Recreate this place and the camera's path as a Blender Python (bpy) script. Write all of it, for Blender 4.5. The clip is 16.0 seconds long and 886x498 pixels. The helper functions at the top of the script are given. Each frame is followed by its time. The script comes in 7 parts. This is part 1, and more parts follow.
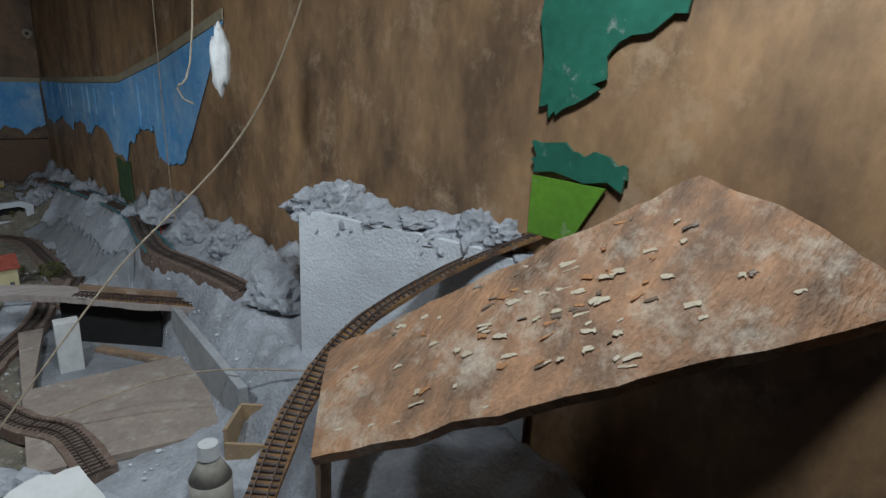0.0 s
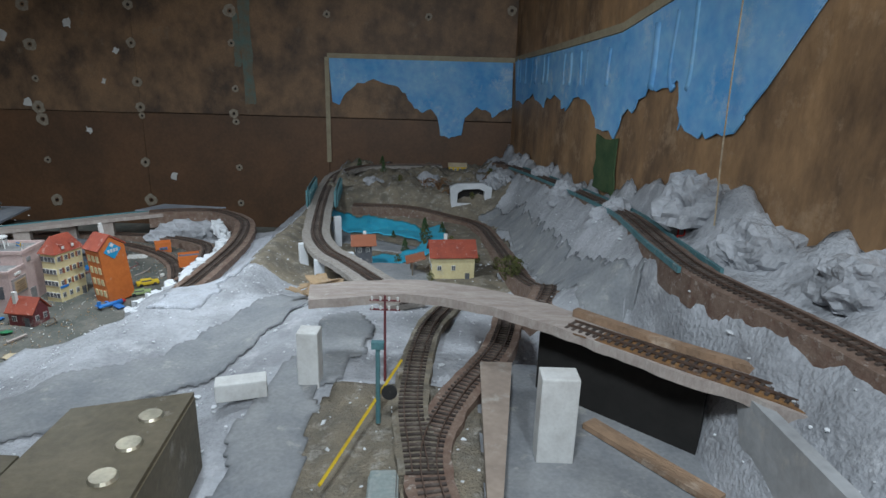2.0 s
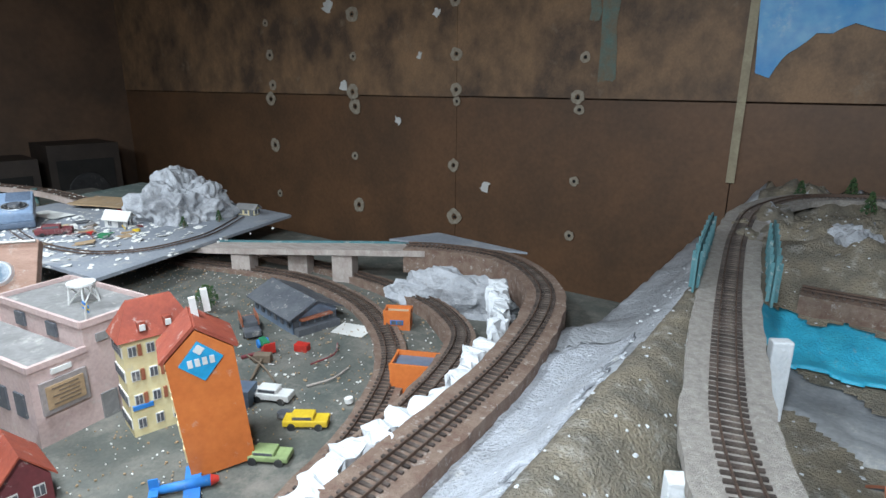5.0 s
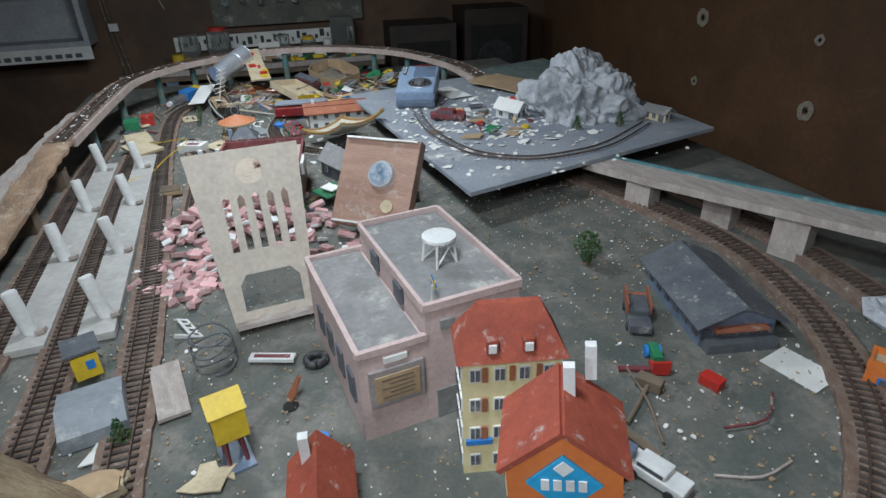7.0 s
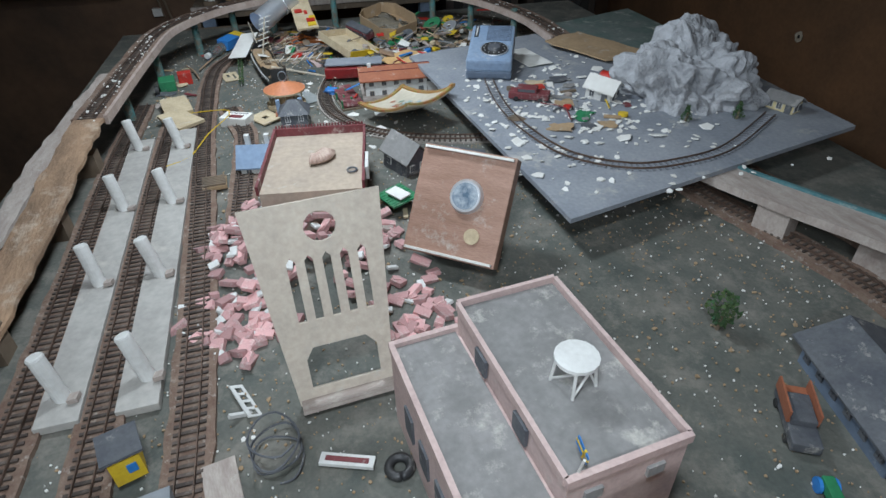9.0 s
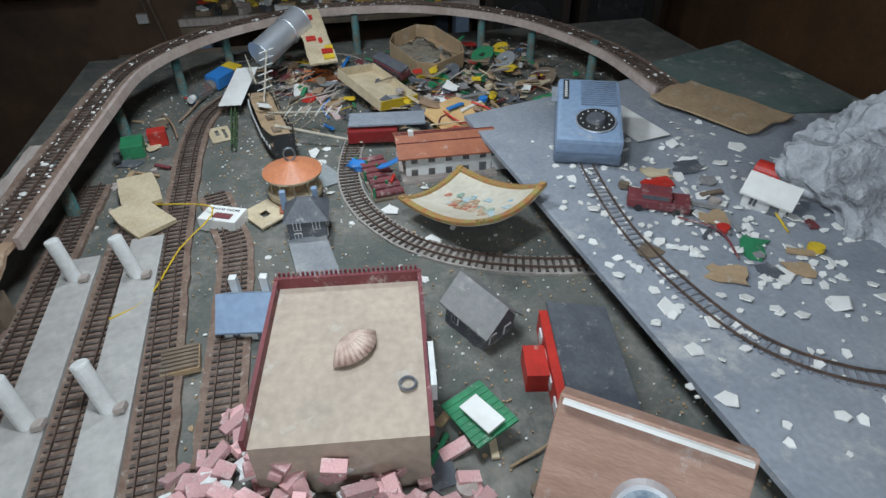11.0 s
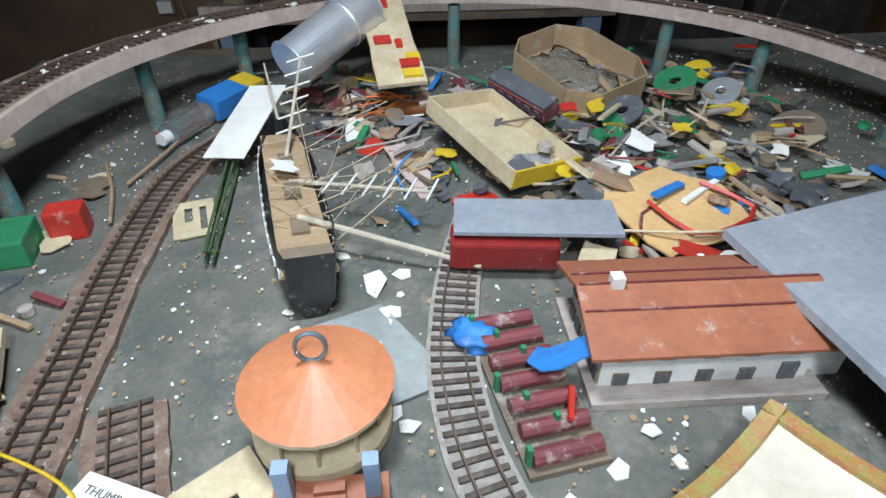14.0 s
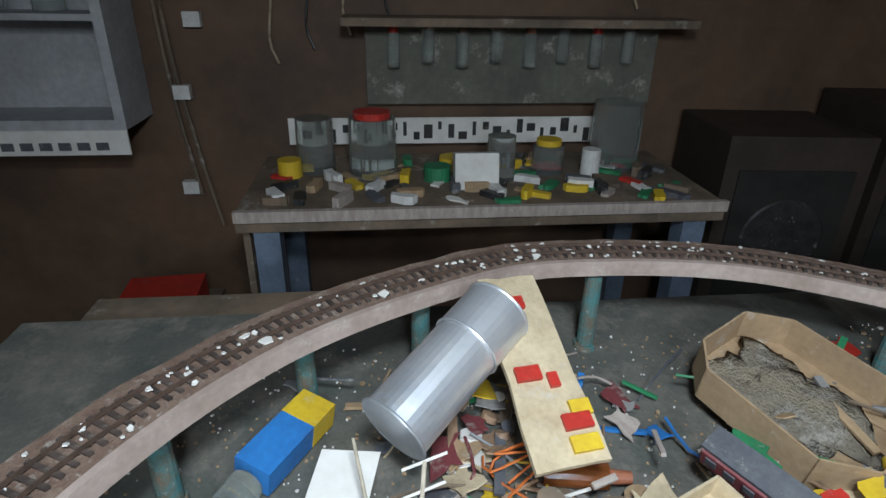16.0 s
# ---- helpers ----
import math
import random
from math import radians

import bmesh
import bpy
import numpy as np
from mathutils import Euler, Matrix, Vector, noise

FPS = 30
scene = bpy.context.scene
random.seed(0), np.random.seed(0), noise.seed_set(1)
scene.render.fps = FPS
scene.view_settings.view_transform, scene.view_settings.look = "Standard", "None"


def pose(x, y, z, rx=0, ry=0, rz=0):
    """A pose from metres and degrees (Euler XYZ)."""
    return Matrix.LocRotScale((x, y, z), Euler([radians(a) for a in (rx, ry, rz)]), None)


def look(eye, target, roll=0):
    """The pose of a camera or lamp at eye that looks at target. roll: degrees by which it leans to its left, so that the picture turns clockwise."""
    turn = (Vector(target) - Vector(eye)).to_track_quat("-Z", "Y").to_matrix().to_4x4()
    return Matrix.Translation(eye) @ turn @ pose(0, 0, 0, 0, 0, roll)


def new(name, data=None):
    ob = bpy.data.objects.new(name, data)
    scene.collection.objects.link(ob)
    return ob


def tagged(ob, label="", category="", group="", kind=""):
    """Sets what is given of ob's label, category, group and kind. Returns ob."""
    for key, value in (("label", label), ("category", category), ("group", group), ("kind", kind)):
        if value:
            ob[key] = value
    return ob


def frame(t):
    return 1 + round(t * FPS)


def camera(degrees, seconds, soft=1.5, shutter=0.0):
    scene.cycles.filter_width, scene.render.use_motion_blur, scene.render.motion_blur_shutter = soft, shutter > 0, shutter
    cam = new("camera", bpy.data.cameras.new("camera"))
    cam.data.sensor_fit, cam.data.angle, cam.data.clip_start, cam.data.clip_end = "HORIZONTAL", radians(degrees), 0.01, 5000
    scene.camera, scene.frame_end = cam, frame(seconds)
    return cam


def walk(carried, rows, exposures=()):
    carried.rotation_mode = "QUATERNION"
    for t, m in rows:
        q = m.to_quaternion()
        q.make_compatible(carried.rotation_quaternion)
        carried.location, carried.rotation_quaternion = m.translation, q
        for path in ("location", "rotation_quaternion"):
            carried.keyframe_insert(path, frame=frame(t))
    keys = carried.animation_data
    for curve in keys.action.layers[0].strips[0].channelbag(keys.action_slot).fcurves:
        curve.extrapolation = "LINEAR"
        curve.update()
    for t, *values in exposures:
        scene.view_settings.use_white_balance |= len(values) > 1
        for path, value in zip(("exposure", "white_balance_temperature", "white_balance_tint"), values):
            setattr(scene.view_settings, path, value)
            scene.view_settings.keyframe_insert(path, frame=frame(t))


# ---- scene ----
cam = camera(75.0, 16.0)
PATH = [
    (0, (0.007, 0.324, 1.651), (1.189, 1.835, 1.088), 2.9),
    (0.5, (0.029, 0.5, 1.616), (0.622, 2.276, 0.914), 2.2),
    (1, (-0.001, 0.683, 1.568), (0.068, 2.551, 0.858), 1.5),
    (1.5, (-0.05, 0.855, 1.513), (-0.109, 2.742, 0.852), 1.2),
    (2, (-0.059, 1.009, 1.475), (-0.077, 2.926, 0.907), 1.6),
    (2.5, (-0.06, 1.191, 1.471), (-0.108, 3.12, 0.943), 1.2),
    (3, (-0.064, 1.404, 1.454), (-0.184, 3.336, 0.952), 1.6),
    (3.5, (-0.089, 1.622, 1.459), (-0.37, 3.548, 0.996), 1.0),
    (4, (-0.165, 1.795, 1.413), (-0.677, 3.674, 0.96), 0.8),
    (4.5, (-0.256, 1.932, 1.36), (-1.047, 3.705, 0.881), 1.0),
    (5, (-0.369, 2.042, 1.322), (-1.478, 3.615, 0.779), 0.5),
    (5.2, (-0.403, 2.078, 1.319), (-1.628, 3.549, 0.738), 0.4),
    (7.3, (-0.696, 2.208, 1.333), (-2.376, 2.628, 0.331), -2.4),
    (7.5, (-0.705, 2.203, 1.35), (-2.356, 2.606, 0.295), -2.2),
    (8, (-0.743, 2.172, 1.379), (-2.347, 2.595, 0.262), -1.1),
    (8.5, (-0.816, 2.175, 1.381), (-2.411, 2.584, 0.246), -1.1),
    (8.7, (-0.842, 2.183, 1.386), (-2.432, 2.572, 0.237), -1.3),
    (10.8, (-1.29, 2.194, 1.38), (-2.845, 2.545, 0.173), -0.4),
    (11, (-1.332, 2.192, 1.379), (-2.889, 2.539, 0.173), -0.6),
    (11.5, (-1.432, 2.185, 1.379), (-2.998, 2.578, 0.198), 0.5),
    (12, (-1.522, 2.185, 1.377), (-3.119, 2.565, 0.234), 0.2),
    (12.5, (-1.62, 2.188, 1.366), (-3.243, 2.55, 0.255), 0.5),
    (13, (-1.721, 2.191, 1.314), (-3.351, 2.497, 0.197), -0.0),
    (13.5, (-1.801, 2.183, 1.261), (-3.405, 2.447, 0.097), 0.6),
    (14, (-1.884, 2.183, 1.21), (-3.486, 2.376, 0.029), 0.2),
    (14.5, (-1.962, 2.176, 1.179), (-3.586, 2.325, 0.022), -0.5),
    (15, (-2.041, 2.189, 1.184), (-3.686, 2.376, 0.062), 1.0),
    (15.5, (-2.133, 2.167, 1.209), (-3.839, 2.303, 0.174), 0.5),
    (16, (-2.233, 2.088, 1.281), (-4.029, 2.289, 0.425), 1.0),
]
EXPOSURES = [(0, -0.35), (0.5, -0.08), (1.5, 0.22), (3.5, 0.85), (4.5, 1.15), (5, 1.12), (7.5, 0.25), (8.5, 0.28), (11, 0.18), (12.5, 0.4), (14, 0.8), (15, 0.8), (16, 0.85)]
walk(cam, [(t, look(eye, target, roll)) for t, eye, target, roll in PATH], EXPOSURES)
# ---- world and lamps added in place of the carried torch ----
world = bpy.data.worlds.new("world")
scene.world = world
world.use_nodes = True
world.node_tree.nodes["Background"].inputs[0].default_value = (0.55, 0.65, 0.8, 1)
world.node_tree.nodes["Background"].inputs[1].default_value = 0.02


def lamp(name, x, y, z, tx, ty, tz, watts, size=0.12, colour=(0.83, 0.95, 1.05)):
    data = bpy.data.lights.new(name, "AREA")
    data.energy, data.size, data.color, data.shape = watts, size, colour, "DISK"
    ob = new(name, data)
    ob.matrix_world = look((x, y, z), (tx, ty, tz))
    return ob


# Unseen lamps added along the path; they stand in for the carried torch.
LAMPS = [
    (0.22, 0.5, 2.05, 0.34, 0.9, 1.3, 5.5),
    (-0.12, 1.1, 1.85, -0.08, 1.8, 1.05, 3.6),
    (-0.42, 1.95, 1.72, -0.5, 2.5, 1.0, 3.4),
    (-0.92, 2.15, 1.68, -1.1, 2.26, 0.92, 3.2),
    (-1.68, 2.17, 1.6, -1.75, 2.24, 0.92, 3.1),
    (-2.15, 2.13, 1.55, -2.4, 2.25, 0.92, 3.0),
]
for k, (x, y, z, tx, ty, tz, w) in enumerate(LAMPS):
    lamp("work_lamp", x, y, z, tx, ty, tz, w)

# ---- materials ----
T = 0.92
MATS = {}


def mat(name, a, b=None, scale=30.0, rough=0.7, bump=0.3, metal=0.0, dust=0.0, fine=4.0, vary=0.0, dustcol=(0.55, 0.52, 0.47), stretch=(1, 1, 1), dist=0.002):
    """Noise-mixed surface: two tones, a finer grain, specks of pale dust and bump."""
    if name in MATS:
        return MATS[name]
    m = bpy.data.materials.new(name)
    m.use_nodes = True
    n, l = m.node_tree.nodes, m.node_tree.links
    p = n["Principled BSDF"]
    b = b or tuple(c * 0.6 for c in a)
    tc = n.new("ShaderNodeTexCoord")
    mp = n.new("ShaderNodeMapping")
    mp.inputs["Scale"].default_value = stretch
    l.new(tc.outputs["Object"], mp.inputs["Vector"])
    big = n.new("ShaderNodeTexNoise")
    big.inputs["Scale"].default_value, big.inputs["Detail"].default_value = scale, 6
    big.inputs["Roughness"].default_value = 0.65
    l.new(mp.outputs[0], big.inputs["Vector"])
    small = n.new("ShaderNodeTexNoise")
    small.inputs["Scale"].default_value, small.inputs["Detail"].default_value = scale * fine * 2, 4
    l.new(mp.outputs[0], small.inputs["Vector"])
    ramp = n.new("ShaderNodeMapRange")
    ramp.inputs[1].default_value, ramp.inputs[2].default_value = 0.35, 0.65
    l.new(big.outputs["Fac"], ramp.inputs[0])
    mix = n.new("ShaderNodeMix")
    mix.data_type = "RGBA"
    mix.inputs["A"].default_value, mix.inputs["B"].default_value = (*a, 1), (*b, 1)
    l.new(ramp.outputs[0], mix.inputs["Factor"])
    out = mix.outputs["Result"]
    grain = n.new("ShaderNodeMix")
    grain.data_type, grain.blend_type = "RGBA", "OVERLAY"
    grain.inputs["Factor"].default_value = 0.35
    l.new(out, grain.inputs["A"])
    l.new(small.outputs["Color"], grain.inputs["B"])
    bw = n.new("ShaderNodeRGBToBW")
    l.new(small.outputs["Color"], bw.inputs[0])
    l.new(bw.outputs[0], grain.inputs["B"])
    out = grain.outputs["Result"]
    if dust > 0:
        dn = n.new("ShaderNodeTexNoise")
        dn.inputs["Scale"].default_value, dn.inputs["Detail"].default_value = scale * 1.7, 8
        dn.inputs["Roughness"].default_value = 0.75
        l.new(tc.outputs["Object"], dn.inputs["Vector"])
        dr = n.new("ShaderNodeMapRange")
        dr.inputs[1].default_value, dr.inputs[2].default_value = 0.62 - 0.25 * dust, 0.8 - 0.2 * dust
        l.new(dn.outputs["Fac"], dr.inputs[0])
        dm = n.new("ShaderNodeMix")
        dm.data_type = "RGBA"
        dm.inputs["B"].default_value = (*dustcol, 1)
        l.new(dr.outputs[0], dm.inputs["Factor"])
        l.new(out, dm.inputs["A"])
        out = dm.outputs["Result"]
    if vary > 0:
        oi = n.new("ShaderNodeObjectInfo")
        hv = n.new("ShaderNodeHueSaturation")
        vr = n.new("ShaderNodeMapRange")
        vr.inputs[3].default_value, vr.inputs[4].default_value = 1 - vary, 1 + vary
        l.new(oi.outputs["Random"], vr.inputs[0])
        l.new(vr.outputs[0], hv.inputs["Value"])
        l.new(out, hv.inputs["Color"])
        out = hv.outputs[0]
    l.new(out, p.inputs["Base Color"])
    p.inputs["Roughness"].default_value, p.inputs["Metallic"].default_value = rough, metal
    if bump > 0:
        bp = n.new("ShaderNodeBump")
        bp.inputs["Strength"].default_value, bp.inputs["Distance"].default_value = bump, dist
        ad = n.new("ShaderNodeMath")
        l.new(big.outputs["Fac"], ad.inputs[0])
        l.new(bw.outputs[0], ad.inputs[1])
        l.new(ad.outputs[0], bp.inputs["Height"])
        l.new(bp.outputs[0], p.inputs["Normal"])
    MATS[name] = m
    return m


def glass_mat():
    m = bpy.data.materials.new("glass")
    m.use_nodes = True
    p = m.node_tree.nodes["Principled BSDF"]
    p.inputs["Base Color"].default_value = (0.75, 0.8, 0.78, 1)
    p.inputs["Transmission Weight"].default_value, p.inputs["Roughness"].default_value = 0.9, 0.12
    return m


plywood = mat("stained_plywood", (0.31, 0.18, 0.095), (0.085, 0.055, 0.038), 7.0, 0.62, 0.25, dust=0.1, fine=14, dustcol=(0.30, 0.22, 0.15), stretch=(1, 1, 0.8))
plywood_low = mat("dark_plywood", (0.17, 0.085, 0.042), (0.105, 0.058, 0.032), 4.0, 0.55, 0.2, fine=10)
plywood_side = mat("damp_plywood", (0.44, 0.255, 0.125), (0.15, 0.09, 0.052), 7.0, 0.6, 0.5, dust=0.35, fine=5, dustcol=(0.50, 0.34, 0.21), stretch=(1, 1, 0.55), dist=0.003)
brownwall = mat("brown_wall", (0.15, 0.085, 0.05), (0.08, 0.05, 0.033), 4.0, 0.7, 0.2)
concrete = mat("dusty_concrete", (0.25, 0.23, 0.21), (0.14, 0.13, 0.12), 6.0, 0.9, 0.3)
board_green = mat("painted_baseboard", (0.085, 0.095, 0.085), (0.15, 0.145, 0.125), 12.0, 0.8, 0.5, dust=0.5, fine=9, dustcol=(0.24, 0.22, 0.19))
plaster = mat("grey_plaster", (0.49, 0.50, 0.53), (0.28, 0.285, 0.30), 9.0, 0.9, 0.9, dust=0.3, fine=8, dustcol=(0.62, 0.62, 0.64), dist=0.006)
plaster_white = mat("white_plaster", (0.74, 0.76, 0.78), (0.60, 0.61, 0.63), 14.0, 0.9, 0.6, fine=8, dist=0.004)
earth = mat("scenery_earth", (0.30, 0.25, 0.18), (0.17, 0.15, 0.12), 22.0, 0.95, 1.0, dust=0.35, fine=8, dustcol=(0.50, 0.47, 0.42), dist=0.006)
road_grey = mat("grey_road_paint", (0.21, 0.22, 0.235), (0.30, 0.305, 0.31), 12.0, 0.85, 0.3, dust=0.2, fine=8)
ballast = mat("brown_trackbed", (0.16, 0.095, 0.07), (0.24, 0.17, 0.13), 60.0, 0.9, 0.7, dust=0.25)
ballast_grey = mat("grey_ballast", (0.42, 0.38, 0.34), (0.28, 0.25, 0.225), 120.0, 0.95, 1.0, dust=0.3)
sleeper_m = mat("sleeper_plastic", (0.055, 0.04, 0.035), (0.11, 0.085, 0.07), 90.0, 0.7, 0.3, vary=0.4, dust=0.15)
rail_m = mat("tarnished_rail", (0.20, 0.13, 0.10), (0.11, 0.08, 0.065), 80.0, 0.5, 0.3, metal=0.5)
rust_m = mat("rusty_metal", (0.10, 0.06, 0.045), (0.30, 0.15, 0.05), 40.0, 0.85, 0.8, dust=0.2)
deck_m = mat("pale_board", (0.46, 0.40, 0.36), (0.33, 0.27, 0.24), 25.0, 0.85, 0.4, dust=0.2, stretch=(1, 4, 1))
wood_m = mat("weathered_wood", (0.42, 0.27, 0.17), (0.20, 0.13, 0.085), 8.0, 0.75, 0.7, dust=0.35, fine=7, dustcol=(0.62, 0.52, 0.42), stretch=(1, 2.5, 1), dist=0.004)
plank_m = mat("peeling_plank", (0.52, 0.27, 0.14), (0.20, 0.12, 0.075), 9.0, 0.7, 1.0, dust=0.5, fine=6, dustcol=(0.66, 0.55, 0.42), stretch=(1, 2.6, 1.4), dist=0.004)
bench_m = mat("bench_wood", (0.22, 0.16, 0.11), (0.10, 0.08, 0.06), 9.0, 0.8, 0.4, dust=0.2)
cream_wood = mat("cream_chipboard", (0.60, 0.50, 0.34), (0.47, 0.37, 0.24), 30.0, 0.85, 0.3, dust=0.15)
card_m = mat("brown_cardboard", (0.42, 0.29, 0.17), (0.32, 0.22, 0.13), 20.0, 0.9, 0.3, dust=0.2)
teal_m = mat("teal_girder_paint", (0.06, 0.17, 0.19), (0.10, 0.22, 0.24), 40.0, 0.6, 0.3, dust=0.2)
teal_post = mat("verdigris_post", (0.05, 0.21, 0.22), (0.16, 0.11, 0.07), 70.0, 0.8, 0.6, dust=0.15)
paper_m = mat("white_paper", (0.80, 0.79, 0.76), (0.66, 0.64, 0.6), 12.0, 0.85, 0.2)
white_m = mat("old_white_plastic", (0.74, 0.74, 0.72), (0.58, 0.57, 0.55), 30.0, 0.6, 0.2, dust=0.12)
pink_m = mat("pink_wall", (0.58, 0.44, 0.41), (0.49, 0.36, 0.34), 30.0, 0.8, 0.2, dust=0.15)
pinkbrick_m = mat("pink_brick", (0.62, 0.36, 0.35), (0.50, 0.27, 0.27), 60.0, 0.85, 0.4, dust=0.4, vary=0.35, dustcol=(0.7, 0.62, 0.58))
roofgrey_m = mat("grey_flat_roof", (0.27, 0.26, 0.255), (0.19, 0.185, 0.18), 20.0, 0.9, 0.3, dust=0.3)
redroof_m = mat("red_tile_roof", (0.36, 0.075, 0.04), (0.25, 0.05, 0.03), 40.0, 0.7, 0.3, dust=0.15)
yellow_m = mat("cream_yellow_wall", (0.74, 0.64, 0.36), (0.66, 0.56, 0.32), 25.0, 0.7, 0.15, dust=0.1)
orange_m = mat("orange_plastic", (0.68, 0.19, 0.045), (0.58, 0.15, 0.035), 20.0, 0.5, 0.1, dust=0.08)
carousel_m = mat("orange_brown_plastic", (0.56, 0.21, 0.10), (0.48, 0.17, 0.08), 25.0, 0.45, 0.1, dust=0.06)
terracotta = mat("terracotta_plastic", (0.36, 0.13, 0.07), (0.29, 0.10, 0.055), 25.0, 0.5, 0.15, dust=0.12)
slate_m = mat("slate_grey_plastic", (0.075, 0.08, 0.095), (0.12, 0.125, 0.135), 30.0, 0.6, 0.2, dust=0.2)
blue_m = mat("pale_blue_plastic", (0.22, 0.31, 0.45), (0.26, 0.34, 0.46), 14.0, 0.38, 0.05, dust=0.05)
blueedge_m = mat("grey_blue_plastic", (0.17, 0.22, 0.30), None, 14.0, 0.4, 0.05, dust=0.05)
black_m = mat("black_plastic", (0.018, 0.018, 0.02), (0.04, 0.04, 0.04), 40.0, 0.45, 0.1, dust=0.1)
# Near-black for real dark parts, and for shade coloured in under bridge and tunnel.
dark_m = mat("shade_and_dark_parts", (0.02, 0.018, 0.016), None, 20.0, 0.9, 0.0)
chrome_m = mat("scuffed_aluminium", (0.80, 0.82, 0.85), (0.62, 0.66, 0.72), 14.0, 0.36, 0.1, metal=0.7, dust=0.05)
maroon_m = mat("maroon_plastic", (0.20, 0.045, 0.05), (0.14, 0.035, 0.04), 30.0, 0.6, 0.2, dust=0.25)
red_m = mat("red_plastic", (0.55, 0.035, 0.025), (0.42, 0.03, 0.02), 25.0, 0.45, 0.1, dust=0.08)
bright_blue = mat("blue_plastic", (0.03, 0.22, 0.60), (0.03, 0.15, 0.42), 20.0, 0.5, 0.1, dust=0.1)
water_m = mat("painted_water", (0.03, 0.36, 0.55), (0.05, 0.45, 0.62), 40.0, 0.45, 0.8, dust=0.12)
green_m = mat("green_plastic", (0.03, 0.24, 0.10), (0.02, 0.16, 0.07), 30.0, 0.6, 0.2, dust=0.1)
yel_pl = mat("yellow_plastic", (0.72, 0.50, 0.03), (0.6, 0.4, 0.03), 30.0, 0.5, 0.1, dust=0.08)
foliage_m = mat("foam_foliage", (0.035, 0.10, 0.045), (0.08, 0.11, 0.035), 60.0, 0.95, 0.5)
foliage_b = mat("olive_foliage", (0.13, 0.13, 0.035), (0.07, 0.08, 0.03), 60.0, 0.95, 0.5)
sheet_m = mat("grey_painted_sheet", (0.215, 0.235, 0.27), (0.30, 0.315, 0.345), 8.0, 0.75, 0.35, dust=0.22, fine=10)
sheet_green = mat("green_painted_sheet", (0.09, 0.14, 0.125), (0.16, 0.18, 0.17), 10.0, 0.8, 0.3, dust=0.25)
skyblue = mat("painted_sky", (0.10, 0.38, 0.76), (0.30, 0.56, 0.82), 5.0, 0.7, 0.15, dust=0.28, stretch=(1, 1, 1), dustcol=(0.62, 0.74, 0.84))
hillgreen = mat("painted_hills", (0.03, 0.075, 0.03), (0.08, 0.12, 0.05), 16.0, 0.7, 0.15)
tape_m = mat("yellowed_tape", (0.42, 0.36, 0.24), (0.33, 0.27, 0.18), 20.0, 0.7, 0.1)
greenpaint = mat("peeling_green_paint", (0.025, 0.13, 0.085), (0.03, 0.17, 0.11), 12.0, 0.4, 0.2, dust=0.1)
limepaint = mat("lime_paint", (0.16, 0.36, 0.03), (0.12, 0.28, 0.03), 12.0, 0.5, 0.2, dust=0.1)
screw_m = mat("plaster_patch", (0.44, 0.38, 0.30), (0.28, 0.23, 0.17), 60.0, 0.9, 0.5)
panel_m = mat("tarnished_panel", (0.12, 0.10, 0.065), (0.20, 0.165, 0.11), 9.0, 0.5, 0.3, dust=0.2, fine=8, metal=0.3)
brass_m = mat("dull_brass", (0.66, 0.60, 0.46), None, 40.0, 0.4, 0.2, metal=0.8)
string_m = mat("dirty_string", (0.50, 0.40, 0.28), None, 80.0, 0.9, 0.2)
clear_m = glass_mat()

# ---- mesh helpers ----


def bm_box(bm, c, s, m=None):
    mm = Matrix.LocRotScale(c, None, s)
    if m is not None:
        mm = m @ mm
    return bmesh.ops.create_cube(bm, size=1.0, matrix=mm)["verts"]


def bm_cyl(bm, p0, p1, r0, r1=None, seg=14):
    p0, p1 = Vector(p0), Vector(p1)
    d = p1 - p0
    m = Matrix.Translation((p0 + p1) / 2) @ d.to_track_quat("Z", "Y").to_matrix().to_4x4()
    return bmesh.ops.create_cone(bm, cap_ends=True, segments=seg, radius1=r0, radius2=r0 if r1 is None else r1, depth=d.length, matrix=m)["verts"]


def smooth_line(pts, step=0.01):
    pts = [Vector(p) for p in pts]
    if len(pts) > 2:
        ext = [2 * pts[0] - pts[1]] + pts + [2 * pts[-1] - pts[-2]]
        out = []
        for i in range(1, len(ext) - 2):
            a, b, c, d = ext[i - 1 : i + 3]
            n = max(2, int((c - b).length / step))
            for k in range(n):
                t = k / n
                out.append(0.5 * ((2 * b) + (c - a) * t + (2 * a - 5 * b + 4 * c - d) * t * t + (3 * b - a - 3 * c + d) * t**3))
        return out + [pts[-1]]
    n = max(2, int((pts[1] - pts[0]).length / step))
    return [pts[0].lerp(pts[1], k / n) for k in range(n + 1)]


def bm_ribbon(bm, line, width, thick, off=0.0, ragged=0.0):
    """A flat band of the given width and thickness whose top runs along line, shifted sideways by off."""
    rows = []
    for i, p in enumerate(line):
        d = (line[min(i + 1, len(line) - 1)] - line[max(i - 1, 0)])
        s = Vector((d.y, -d.x, 0)).normalized()
        w0 = width / 2 + (ragged * noise.noise(p * 40) if ragged else 0)
        w1 = width / 2 + (ragged * noise.noise(p * 40 + Vector((5, 3, 1))) if ragged else 0)
        c = p + s * off
        dz = Vector((0, 0, thick))
        rows.append([bm.verts.new(v) for v in (c - s * w0, c + s * w1, c + s * w1 - dz, c - s * w0 - dz)])
    for a, b in zip(rows, rows[1:]):
        for k in range(4):
            bm.faces.new((a[k], a[(k + 1) % 4], b[(k + 1) % 4], b[k]))
    bm.faces.new(rows[0][::-1])
    bm.faces.new(rows[-1])


